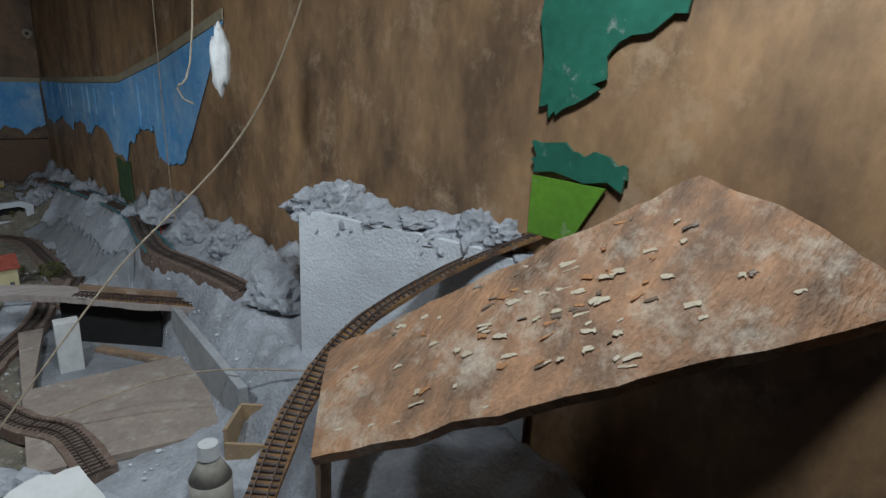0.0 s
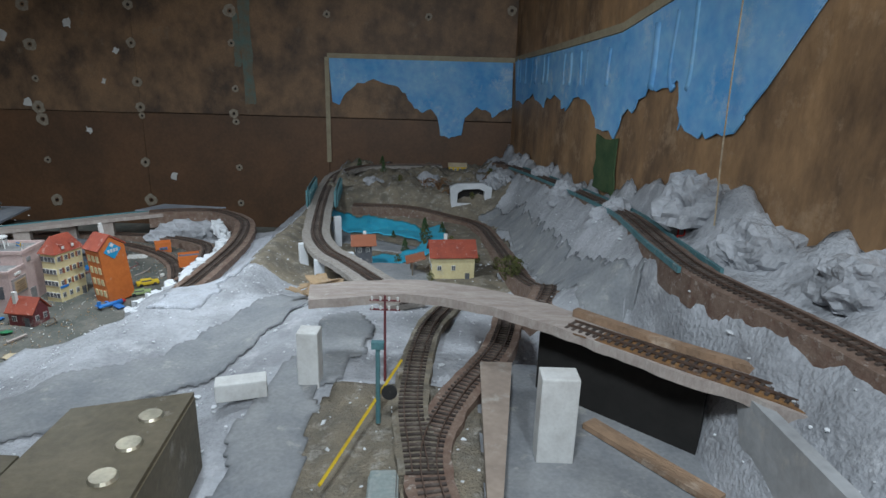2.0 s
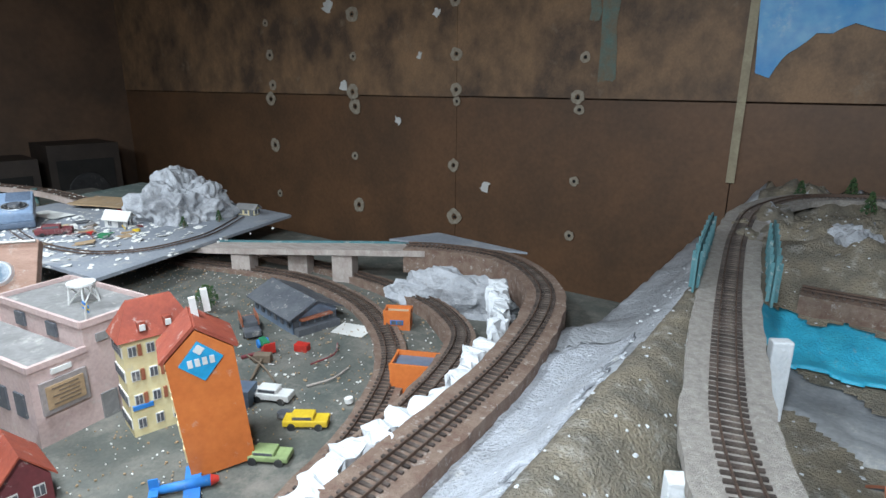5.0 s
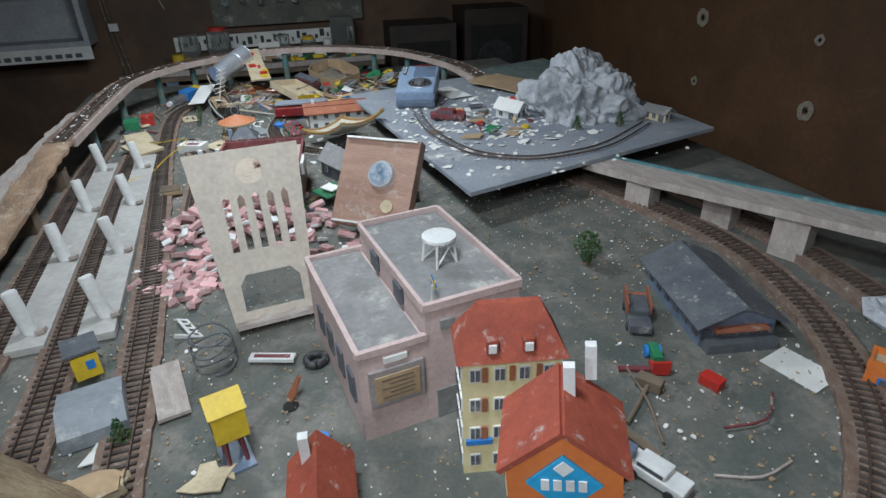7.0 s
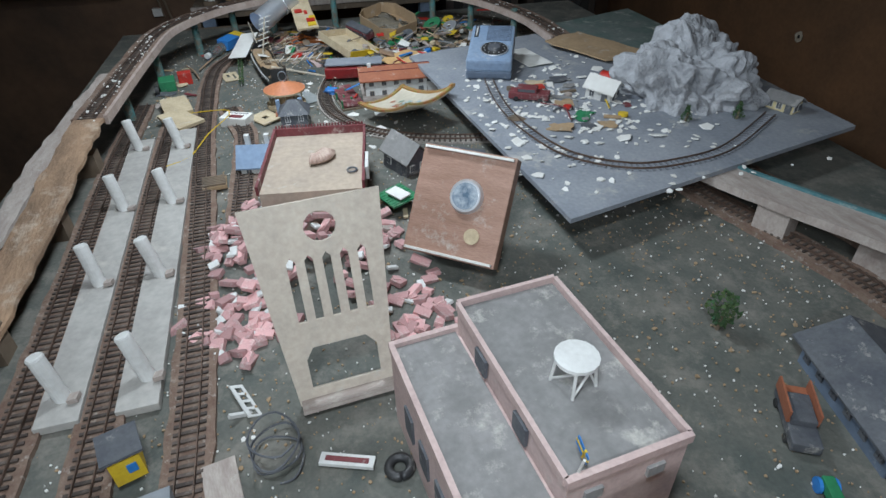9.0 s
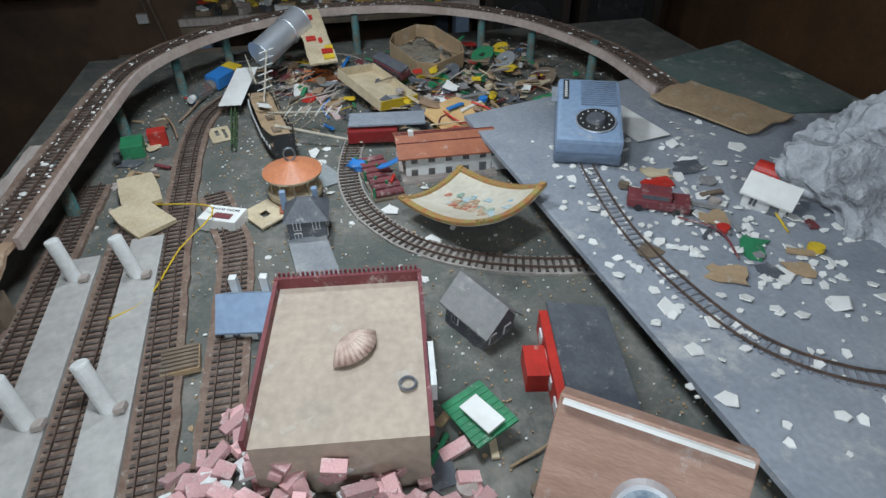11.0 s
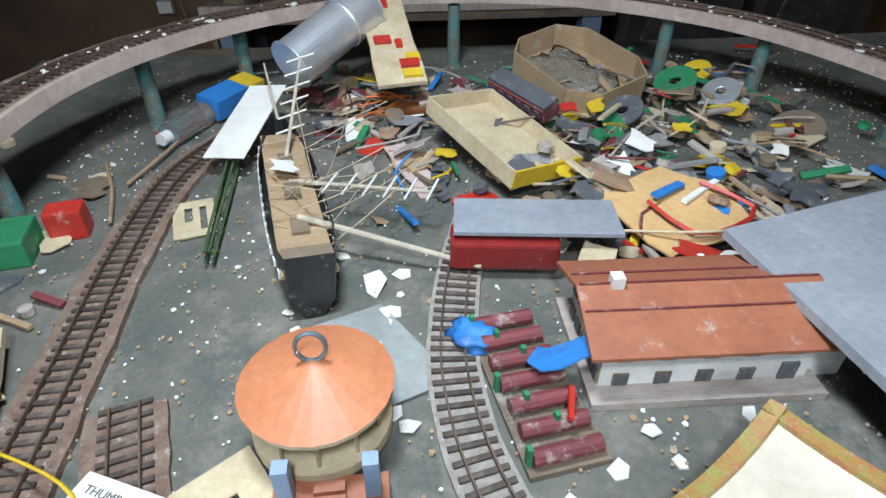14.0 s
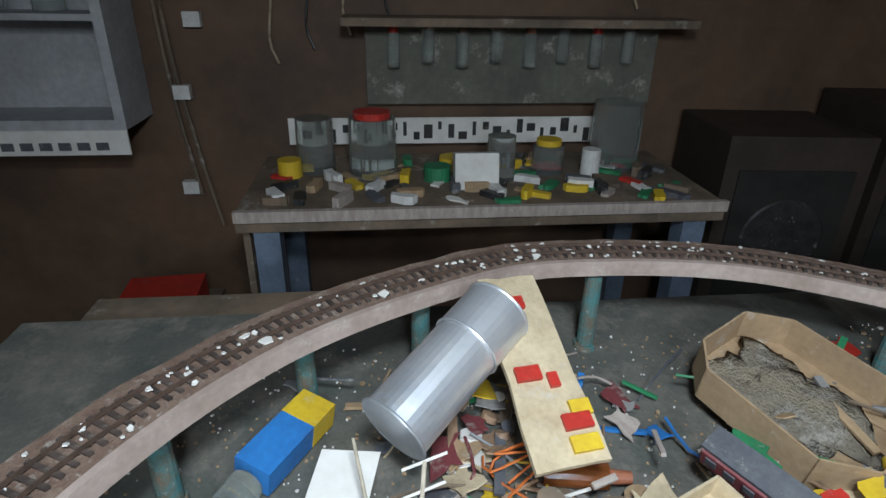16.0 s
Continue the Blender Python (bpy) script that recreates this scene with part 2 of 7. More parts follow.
def bm_tube(bm, pts, r, seg=6, step=0.015):
    line = smooth_line(pts, step)
    rings = []
    for i, p in enumerate(line):
        d = line[min(i + 1, len(line) - 1)] - line[max(i - 1, 0)]
        q = d.to_track_quat("Z", "Y")
        rings.append([bm.verts.new(p + q @ Vector((r * math.cos(6.283 * k / seg), r * math.sin(6.283 * k / seg), 0))) for k in range(seg)])
    for a, b in zip(rings, rings[1:]):
        for k in range(seg):
            bm.faces.new((a[k], a[(k + 1) % seg], b[(k + 1) % seg], b[k]))
    bm.faces.new(rings[0][::-1])
    bm.faces.new(rings[-1])


def bm_prism(bm, outline, thick, m=None):
    """An outline in x, y, given height from 0 to thick."""
    m = m or Matrix()
    lo = [bm.verts.new(m @ Vector((x, y, 0))) for x, y in outline]
    hi = [bm.verts.new(m @ Vector((x, y, thick))) for x, y in outline]
    n = len(lo)
    for k in range(n):
        bm.faces.new((lo[k], lo[(k + 1) % n], hi[(k + 1) % n], hi[k]))
    bm.faces.new(lo[::-1])
    bm.faces.new(hi)


def mesh_of(bm, name, material, smooth=False, bevel=0.0):
    if bevel:
        bmesh.ops.bevel(bm, geom=bm.edges[:], offset=bevel, segments=2, affect="EDGES", profile=0.6)
    bmesh.ops.recalc_face_normals(bm, faces=bm.faces[:])
    me = bpy.data.meshes.new(name)
    bm.to_mesh(me)
    bm.free()
    me.materials.append(material)
    if smooth:
        for f in me.polygons:
            f.use_smooth = True
    return me


def part(name, bm, material, parent, label="", smooth=False, bevel=0.0):
    ob = new(name, mesh_of(bm, name, material, smooth, bevel))
    ob.parent = parent
    if label:
        ob["label"] = label
    return ob


def thing(name, label, category, m=None, group=""):
    ob = new(name)
    ob.empty_display_size = 0.02
    ob.matrix_world = m or Matrix()
    return tagged(ob, label, category, group)


def solo(name, bm, material, label, category, m=None, group="", kind="", smooth=False, bevel=0.0):
    """A thing that is one mesh."""
    ob = new(name, mesh_of(bm, name, material, smooth, bevel))
    if m is not None:
        ob.matrix_world = m
    return tagged(ob, label, category, group, kind)


def B(*boxes):
    bm = bmesh.new()
    for b in boxes:
        bm_box(bm, b[:3], b[3:6])
    return bm


def P(outline, thick, m=None):
    bm = bmesh.new()
    bm_prism(bm, outline, thick, m)
    return bm


def C(p0, p1, r0, r1=None, seg=16):
    bm = bmesh.new()
    bm_cyl(bm, p0, p1, r0, r1, seg)
    return bm


def plate_with_holes(outlines, thick):
    """A plate in x, y: the first outline is its edge, the others are holes."""
    cu = bpy.data.curves.new("outline", "CURVE")
    cu.dimensions, cu.fill_mode, cu.extrude = "2D", "BOTH", thick / 2
    for o in outlines:
        s = cu.splines.new("POLY")
        s.points.add(len(o) - 1)
        for q, (x, y) in zip(s.points, o):
            q.co = (x, y, 0, 1)
        s.use_cyclic_u = True
    ob = bpy.data.objects.new("outline", cu)
    me = bpy.data.meshes.new_from_object(ob)
    bm = bmesh.new()
    bm.from_mesh(me)
    bmesh.ops.remove_doubles(bm, verts=bm.verts[:], dist=1e-6)
    bpy.data.objects.remove(ob)
    return bm


def words(text, size, material, parent, m, name="lettering"):
    cu = bpy.data.curves.new("lettering", "FONT")
    cu.body, cu.size, cu.extrude, cu.align_x = text, size, 0.0002, "CENTER"
    tmp = bpy.data.objects.new("lettering", cu)
    scene.collection.objects.link(tmp)
    me = bpy.data.meshes.new_from_object(tmp.evaluated_get(bpy.context.evaluated_depsgraph_get()))
    bpy.data.objects.remove(tmp)
    me.materials.clear()
    me.materials.append(material)
    ob = new(name, me)
    ob.parent, ob.matrix_local = parent, m
    return ob


def ragged(pts, jitter, n=4, seed=1):
    """A torn outline: each side of the polygon broken into n jittered bits."""
    rnd = random.Random(seed)
    out = []
    for a, b in zip(pts, pts[1:] + pts[:1]):
        for k in range(n):
            t = k / n
            out.append((a[0] + (b[0] - a[0]) * t + rnd.uniform(-jitter, jitter), a[1] + (b[1] - a[1]) * t + rnd.uniform(-jitter, jitter)))
    return out


def rock_bm(sx, sy, sz, seed, rough=0.35, sub=4, flat=True):
    bm = bmesh.new()
    bmesh.ops.create_icosphere(bm, subdivisions=sub, radius=1.0)
    o = Vector((seed * 3.1, seed * 1.7, seed))
    for v in bm.verts:
        k = 1 + rough * (noise.noise(v.co * 1.6 + o) + 0.6 * noise.noise(v.co * 4 + o) + 0.35 * noise.noise(v.co * 9 + o))
        v.co = Vector((v.co.x * sx * k, v.co.y * sy * k, max(v.co.z * sz * k, -0.02) if flat else v.co.z * sz * k))
    return bm


SLEEPER = mesh_of(B((0, 0, -0.001, 0.0035, 0.030, 0.002)), "sleeper", sleeper_m)


SLEEPER_GREY = mesh_of(B((0, 0, -0.001, 0.003, 0.024, 0.0014)), "sleeper", mat("painted_sleeper", (0.16, 0.17, 0.19), (0.26, 0.27, 0.30), 60, 0.8, 0.3))


def track(pts, label, material=None, bed=0.046, bedthick=0.006, single=140, ragged_bed=0.003, step=0.0095, group="railway tracks", sleeper=SLEEPER):
    """Model track: bed, two rails and single sleepers along a line of bed-top points."""
    line = smooth_line(pts, 0.012)
    t = thing("railway_track", label, "model track", Matrix.Translation(line[0]), group)
    o = line[0].copy()
    loc = [p - o for p in line]
    if bed:
        bm = bmesh.new()
        bm_ribbon(bm, loc, bed, bedthick, 0, ragged_bed)
        part("trackbed", bm, material or ballast, t)
    for off in (-0.0083, 0.0083):
        bm = bmesh.new()
        bm_ribbon(bm, [p + Vector((0, 0, 0.0052)) for p in loc], 0.0012, 0.003, off)
        part("rail", bm, rail_m, t)
    walked, nxt, n, rest = 0.0, 0.0, 0, bmesh.new()
    for a, b in zip(loc, loc[1:]):
        d = (b - a).length
        while nxt < walked + d:
            p = a.lerp(b, (nxt - walked) / d)
            m = Matrix.Translation(p + Vector((0, 0, 0.0022))) @ Matrix.Rotation(math.atan2(b.y - a.y, b.x - a.x), 4, "Z")
            if n < single:
                ob = new("sleeper", sleeper)
                ob.parent, ob.matrix_local = t, m
            else:
                bm_box(rest, (0, 0, -0.001), (0.0035, 0.030, 0.002), m)
            n += 1
            nxt += step
        walked += d
    if rest.verts:
        tagged(part("sleeper_row", rest, sleeper_m, t), kind="stuff")
    else:
        rest.free()
    return t


# ---- the room ----
def setting(name, bm, material, label, bevel=0.0):
    return tagged(new(name, mesh_of(bm, name, material, bevel=bevel)), label, "", "", "structure")


setting("floor", B((-1.5, 1.2, -0.05, 6.2, 5.4, 0.1)), concrete, "dusty grey concrete floor")
setting("ceiling", B((-1.5, 1.2, 2.65, 6.2, 5.4, 0.1)), brownwall, "dark brown board ceiling")
WY = 3.67
setting("wall_north", B((-1.7, WY + 0.07, 1.3, 5.4, 0.1, 2.6)), brownwall, "brown plank wall behind the plywood sheets")
setting("wall_west", B((-3.65, 1.2, 1.3, 0.1, 5.4, 2.6)), brownwall, "dark brown wall behind the workbench")
setting("wall_south", B((-1.5, -1.35, 1.3, 6.2, 0.1, 2.6)), brownwall, "dark brown plain wall")
right = Matrix.Translation((0.21, WY, 0)) @ Matrix.Rotation(math.atan2(0.115, 1), 4, "Z")
bm = bmesh.new()
bm_box(bm, (0.05, -2.5, 1.3), (0.1, 5.2, 2.6), right)
wall_e = setting("wall_east", bm, plywood_side, "water-stained orange brown plywood wall")
# plywood sheets of the north wall
for x0, x1, z0, z1, m_, lab in (
    (-3.6, -1.47, 1.288, 2.6, plywood, "mould-stained brown plywood sheet"), (-1.468, 0.26, 1.292, 2.6, plywood, "mould-stained brown plywood sheet"),
    (-3.6, -1.47, 0.2, 1.284, plywood_low, "dark reddish brown plywood sheet"), (-1.468, -0.62, 0.2, 1.287, plywood_low, "dark reddish brown plywood sheet"),
    (-0.617, 0.26, 0.2, 1.287, plywood_low, "dark reddish brown plywood sheet")):
    up = z0 > 1
    bm = B(((x0 + x1) / 2, WY + 0.009 + (0 if up else 0.003), (z0 + z1) / 2, x1 - x0, 0.016, z1 - z0))
    solo("plywood_sheet", bm, m_, lab, "plywood sheet", kind="structure")
# washers with plaster rings
rnd = random.Random(4)
for x in (-2.4, -1.93, -1.47, -1.04, -0.62, -0.18, 0.18):
    for z in (2.1, 1.93, 1.74, 1.58, 1.42, 1.31, 1.265, 1.07, 0.87):
        if x > -0.7 and z < 1.6:
            continue
        r = rnd.choice((0.015, 0.021, 0.028))
        zz = z + rnd.uniform(-0.02, 0.02)
        s = thing("screw_patch", "pale plaster patch round a recessed screw", "screw", Matrix.Translation((x + rnd.uniform(-0.012, 0.012), WY - 0.0005, zz)), "screw patches on the plywood")
        ring = [(math.cos(k * 0.393) * r * rnd.uniform(0.85, 1.15), math.sin(k * 0.393) * r * rnd.uniform(0.85, 1.15)) for k in range(16)]
        bm = plate_with_holes([ring, [(0.4 * x_, 0.4 * y_) for x_, y_ in ring]], 0.003)
        bmesh.ops.transform(bm, matrix=Matrix.Rotation(radians(90), 4, "X"), verts=bm.verts)
        part("patch", bm, screw_m, s)
        part("screw_head", C((0, 0.001, 0), (0, -0.002, 0), 0.005, 0.004, 10), dark_m, s, "dark screw head")
# old paint runs and torn scraps on the plywood
run_m = mat("faded_teal_paint", (0.13, 0.20, 0.17), (0.19, 0.15, 0.10), 24.0, 0.7, 0.2, dust=0.3, dustcol=(0.2, 0.14, 0.09))
for k, (x, z0, z1, w) in enumerate(((-0.97, 1.34, 1.9, 0.05), (-1.01, 1.5, 1.72, 0.03))):
    o = [(x - w / 2, z0), (x + w / 2, z0), (x + w * 0.4, z1), (x - w * 0.45, z1)]
    solo("paint_run", P(ragged(o, w * 0.12, 8, k), 0.0012, Matrix.Translation((0, WY - 0.0004 + (0.0034 if z1 < 1.28 else 0), 0)) @ Matrix.Rotation(radians(90), 4, "X")), run_m, "faded teal paint run on the plywood", "paint stain", group="paint runs")
for k, (x, z, s) in enumerate(((-1.93, 1.86, 0.03), (-2.05, 1.6, 0.026), (-1.75, 1.66, 0.02), (-1.55, 1.55, 0.014), (-1.98, 1.32, 0.02), (-1.72, 1.2, 0.016), (-1.35, 1.0, 0.02), (-1.62, 1.42, 0.012))):
    bm = P(ragged([(-s, -s * 0.3), (s * 0.6, -s), (s, s * 0.8), (-s * 0.4, s)], s * 0.3, 3, k), 0.002, Matrix.Translation((x, WY - 0.001, z)) @ Matrix.Rotation(radians(90), 4, "X"))
    solo("torn_paper_scrap", bm, paper_m, "small torn white scrap stuck to the plywood", "scrap", group="scraps on the wall")
# painted sky on the north wall, torn along its lower edge
up = Matrix.Rotation(radians(90), 4, "X")
sky = thing("painted_sky_panel", "torn blue painted sky with white clouds on the plywood", "mural", Matrix.Translation((0, WY - 0.002, 0)))
low = [(0.2, 1.35), (0.165, 1.345), (0.12, 1.31), (0.09, 1.345), (0.05, 1.35), (0.0, 1.31), (-0.02, 1.225), (-0.06, 1.213), (-0.11, 1.222), (-0.125, 1.30), (-0.16, 1.34), (-0.2, 1.325), (-0.23, 1.34), (-0.27, 1.40), (-0.32, 1.44), (-0.41, 1.458), (-0.48, 1.44), (-0.53, 1.40), (-0.56, 1.35), (-0.61, 1.36)]
part("painted_sheet", P([(-0.61, 1.55), (0.2, 1.55)] + ragged(low, 0.006, 3, 2)[:-3], 0.0025, up), skyblue, sky)
part("tape_strip", B((-0.2, -0.005, 1.556, 0.83, 0.003, 0.02)), tape_m, sky, "yellowed tape strip")
part("tape_strip", B((-0.617, -0.005, 1.32, 0.02, 0.003, 0.46)), tape_m, sky, "yellowed tape strip")
# painted sky drape on the east wall: local x runs back along the wall
side = Matrix.Translation((0.21 - 0.004, WY, 0)) @ Matrix.Rotation(math.atan2(0.115, 1) - radians(90), 4, "Z") @ up
edge = [(1.82, 1.53), (1.74, 1.43), (1.68, 1.40), (1.62, 1.385), (1.55, 1.40), (1.52, 1.395), (1.51, 1.47), (1.44, 1.475), (1.38, 1.46), (1.33, 1.44), (1.27, 1.41), (1.22, 1.35), (1.1, 1.345), (1.05, 1.39), (0.95, 1.43), (0.83, 1.41), (0.79, 1.385), (0.7, 1.43), (0.58, 1.41), (0.5, 1.38), (0.38, 1.42), (0.2, 1.38), (0.03, 1.40)]
drape = thing("painted_sky_sheet", "torn pale blue painted sky hanging in folds on the wall", "mural", side)
part("painted_sheet", P([(0.03, 1.55), (0.75, 1.572), (1.2, 1.59), (1.6, 1.66), (2.0, 1.75)] + ragged(edge, 0.012, 3, 5)[:-3], 0.003), skyblue, drape)
part("tape_strip", P([(0.03, 1.552), (0.75, 1.574), (1.2, 1.592), (1.6, 1.662), (2.0, 1.752), (2.0, 1.775), (1.6, 1.685), (1.2, 1.612), (0.75, 1.594), (0.03, 1.570)], 0.004), tape_m, drape, "yellowed tape strip")
part("painted_hill", P(ragged([(1.1, 1.335), (1.24, 1.345), (1.25, 1.2), (1.1, 1.2)], 0.008, 5, 8), 0.0035), hillgreen, drape, "dark green painted hills")
fold_rnd = random.Random(6)
for k in range(19):
    x = 0.08 + k * 0.082 + fold_rnd.uniform(-0.02, 0.02)
    r = fold_rnd.uniform(0.006, 0.016)
    bm = bmesh.new()
    bm_tube(bm, [(x, 1.56 + max(0, x - 1.2) * 0.2, 0), (x + fold_rnd.uniform(-0.012, 0.012), 1.5, 0), (x + fold_rnd.uniform(-0.01, 0.01), 1.465, 0)], r, 10, 0.012)
    for v in bm.verts:
        v.co.z *= 0.45
    part("fold", bm, skyblue, drape, smooth=True)
peel = thing("peeling_paint", "peeling dark green paint remnant on the wall", "paint patch", Matrix.Translation((0, 0, 0.03)) @ side)
part("paint_flake", P(ragged([(2.86, 1.85), (3.07, 1.85), (3.03, 1.70), (2.96, 1.66), (2.94, 1.62), (2.89, 1.58), (2.865, 1.60)], 0.008, 5, 3), 0.004), greenpaint, peel)
part("paint_flake", P(ragged([(2.868, 1.56), (2.93, 1.55), (2.99, 1.54), (2.99, 1.515), (2.868, 1.518)], 0.006, 5, 4), 0.004), greenpaint, peel)
part("lime_flake", P([(2.868, 1.513), (2.97, 1.512), (2.93, 1.44), (2.868, 1.44)], 0.004), limepaint, peel, "bright lime green paint patch")
# ---- the baseboard and the hilly end of the layout ----
table = thing("layout_table", "large model railway baseboard, dusty dark green grey", "table", Matrix.Translation((-1.72, 2.39, 0)))
part("tabletop", B((0.0, 0, T - 0.012, 2.22, 1.42, 0.024)), board_green, table)
for x in (-1.02, 0.0, 1.02):
    for y in (-0.62, 0.62):
        part("leg", B((x, y, (T - 0.024) / 2, 0.07, 0.07, T - 0.024)), bench_m, table)


def sstep(a, b, x):
    t = min(max((x - a) / (b - a), 0), 1)
    return t * t * (3 - 2 * t)


HIGH = [(0.9, 0.36, 1.16), (1.2, 0.36, 1.19), (1.4, 0.36, 1.236), (1.5, 0.335, 1.24), (1.6, 0.31, 1.24), (1.74, 0.276, 1.238), (1.9, 0.28, 1.233), (2.05, 0.295, 1.224), (2.19, 0.305, 1.215), (2.45, 0.305, 1.193), (2.7, 0.275, 1.18), (2.95, 0.235, 1.168), (3.2, 0.19, 1.155), (3.45, 0.14, 1.14)]


def high(y):
    """Place across and height of the high track at y."""
    for (y0, x0, z0), (y1, x1, z1) in zip(HIGH, HIGH[1:]):
        if y <= y1:
            f = max((y - y0) / (y1 - y0), 0)
            return x0 + (x1 - x0) * f, z0 + (z1 - z0) * f
    return HIGH[-1][1], HIGH[-1][2]


def land(x, y):
    """Height of the plaster landscape."""
    wall = 0.21 + (WY - y) * 0.115
    z = 1.075 + 0.01 * noise.noise(Vector((x * 5, y * 5, 0)))
    # valley of the pond and the houses
    val = sstep(1.95, 2.25, y) * (1 - sstep(2.95, 3.1, y)) * sstep(-0.56, -0.40, x) * (1 - sstep(0.14, 0.3, x))
    z += (0.995 - z) * val
    pond = sstep(2.46, 2.52, y) * (1 - sstep(2.88, 2.98, y)) * sstep(-0.45, -0.40, x) * (1 - sstep(-0.16, -0.08, x))
    z -= 0.03 * pond
    # north-western flat and slope
    flat = sstep(2.0, 2.3, y) * (1 - sstep(-0.62, -0.48, x))
    z += (0.985 - z) * flat
    z += (0.93 - z) * sstep(2.75, 2.95, y) * (1 - sstep(-0.7, -0.55, x)) * 0.8
    # back hill
    hill = sstep(3.04, 3.12, y) * sstep(-0.62, -0.5, x)
    z += (1.088 + 0.045 * noise.noise(Vector((x * 6, y * 6, 2))) + 0.02 * noise.noise(Vector((x * 19, y * 19, 8))) - z) * hill
    # eastern slope up to the high track, and the rocks along the wall
    hx, hz = high(y)
    foot = 0.235 - 0.185 * sstep(1.78, 2.0, y) + 0.04 * sstep(2.15, 2.5, y) - 0.03 * sstep(2.6, 2.9, y)
    t = min(max((x - foot) / (hx - 0.025 - foot), 0), 1)
    es = t ** (1.8 - 0.9 * sstep(2.0, 1.8, y))
    z += (hz - 0.008 - z) * es
    rk = sstep(wall - 0.10, wall - 0.01, x) * (0.6 + 0.4 * sstep(2.9, 2.2, y)) * sstep(1.12, 1.3, y) * sstep(hx + 0.025, hx + 0.06, x)
    z += rk * (0.06 + 0.07 * noise.noise(Vector((x * 9, y * 9, 4))))
    # pit under the road bridge
    pit = sstep(-0.01, 0.01, x) * (1 - sstep(0.225, 0.245, x)) * sstep(1.45, 1.465, y) * (1 - sstep(1.86, 1.9, y))
    z += (1.045 - z) * pit
    # front part near the start
    z += 0.05 * (1 - sstep(1.0, 1.35, y)) * sstep(-0.05, 0.3, x)
    # western grey ramp
    rmp = (1 - sstep(-0.42, -0.3, x)) * sstep(1.35, 1.6, y) * (1 - sstep(2.0, 2.3, y))
    z += (1.035 - 0.22 * sstep(-0.6, -0.85, x) * 0.4 - z) * rmp * 0.9
    rough = 0.012 * noise.noise(Vector((x * 22, y * 22, 1))) + 0.007 * noise.noise(Vector((x * 60, y * 60, 3)))
    return z + rough * (0.35 + 1.6 * max(rk, hill, 0.6 * es * (1 - rk)) * (1 - 0.6 * pit))


def terrain(name, x0, x1, y0, y1, material, label, step=0.0125, lift=0.0, inside=None):
    nx, ny = int((x1 - x0) / step), int((y1 - y0) / step)
    bm = bmesh.new()
    grid = {}
    for i in range(nx + 1):
        for j in range(ny + 1):
            x, y = x0 + (x1 - x0) * i / nx, y0 + (y1 - y0) * j / ny
            if inside is None or inside(x, y):
                grid[i, j] = bm.verts.new((x, y, land(x, y) + lift))
    for i in range(nx):
        for j in range(ny):
            q = [grid.get(k) for k in ((i, j), (i + 1, j), (i + 1, j + 1), (i, j + 1))]
            if all(q):
                bm.faces.new(q)
    border = [e for e in bm.edges if e.is_boundary]
    ext = bmesh.ops.extrude_edge_only(bm, edges=border)["geom"]
    for v in ext:
        if isinstance(v, bmesh.types.BMVert):
            v.co.z -= 0.16 if lift == 0 else 0.004
    return tagged(new(name, mesh_of(bm, name, material, smooth=True)), label, "scenery", "", "structure")


def near(x, y, pts, r):
    best = 9
    for (ax, ay), (bx, by) in zip(pts, pts[1:]):
        dx, dy = bx - ax, by - ay
        t = min(max(((x - ax) * dx + (y - ay) * dy) / (dx * dx + dy * dy), 0), 1)
        best = min(best, math.hypot(x - ax - t * dx, y - ay - t * dy))
    return best + 0.02 * noise.noise(Vector((x * 20, y * 20, 7))) < r


terrain("ground", -0.86, 0.50, 0.62, 3.65, plaster, "rough grey plaster landscape of the model railway", inside=lambda x, y: x < 0.215 + (WY - y) * 0.115 and (y > 1.05 or x > -0.22) and (x > -0.68 or y < 2.0))
terrain("earth_patch", -0.53, 0.24, 2.28, 3.64, earth, "earthy scenery with flock and gravel", step=0.009, lift=0.003, inside=lambda x, y: x < 0.10 + 0.09 * noise.noise(Vector((x * 7, y * 7, 1))))
terrain("earth_patch", -0.26, 0.02, 1.1, 1.7, earth, "earthy scenery with flock and gravel", step=0.009, lift=0.003, inside=lambda x, y: near(x, y, [(-0.1, 1.1), (-0.12, 1.65)], 0.11))
ROAD1 = [(0.02, 2.03), (-0.06, 2.14), (-0.14, 2.30), (-0.21, 2.43)]
ROAD5 = [(-0.41, 2.82), (-0.30, 2.74), (-0.20, 2.70)]
POND1 = [(-0.42, 2.92), (-0.27, 2.905), (-0.15, 2.86), (-0.085, 2.78), (-0.10, 2.70)]
POND2 = [(-0.37, 2.51), (-0.26, 2.56), (-0.14, 2.63), (-0.10, 2.70)]
ROAD2 = [(-0.36, 2.06), (-0.45, 1.80), (-0.62, 1.66), (-0.85, 1.60)]
ROAD3 = [(-0.22, 1.9), (-0.26, 1.6), (-0.22, 1.3), (-0.15, 1.1)]
ROAD4 = [(0.205, 1.88), (0.19, 2.004), (0.18, 2.171), (0.174, 2.46), (0.145, 2.809), (0.08, 2.98)]
for pts, r in ((ROAD1, 0.07), (ROAD2, 0.07), (ROAD3, 0.045), (ROAD4, 0.036), (ROAD5, 0.05)):
    xs, ys = [p[0] for p in pts], [p[1] for p in pts]
    terrain("road", min(xs) - 0.1, max(xs) + 0.1, min(ys) - 0.1, max(ys) + 0.1, road_grey, "grey painted model road", step=0.007, lift=0.006, inside=lambda x, y: near(x, y, pts, r) and x > -0.84)
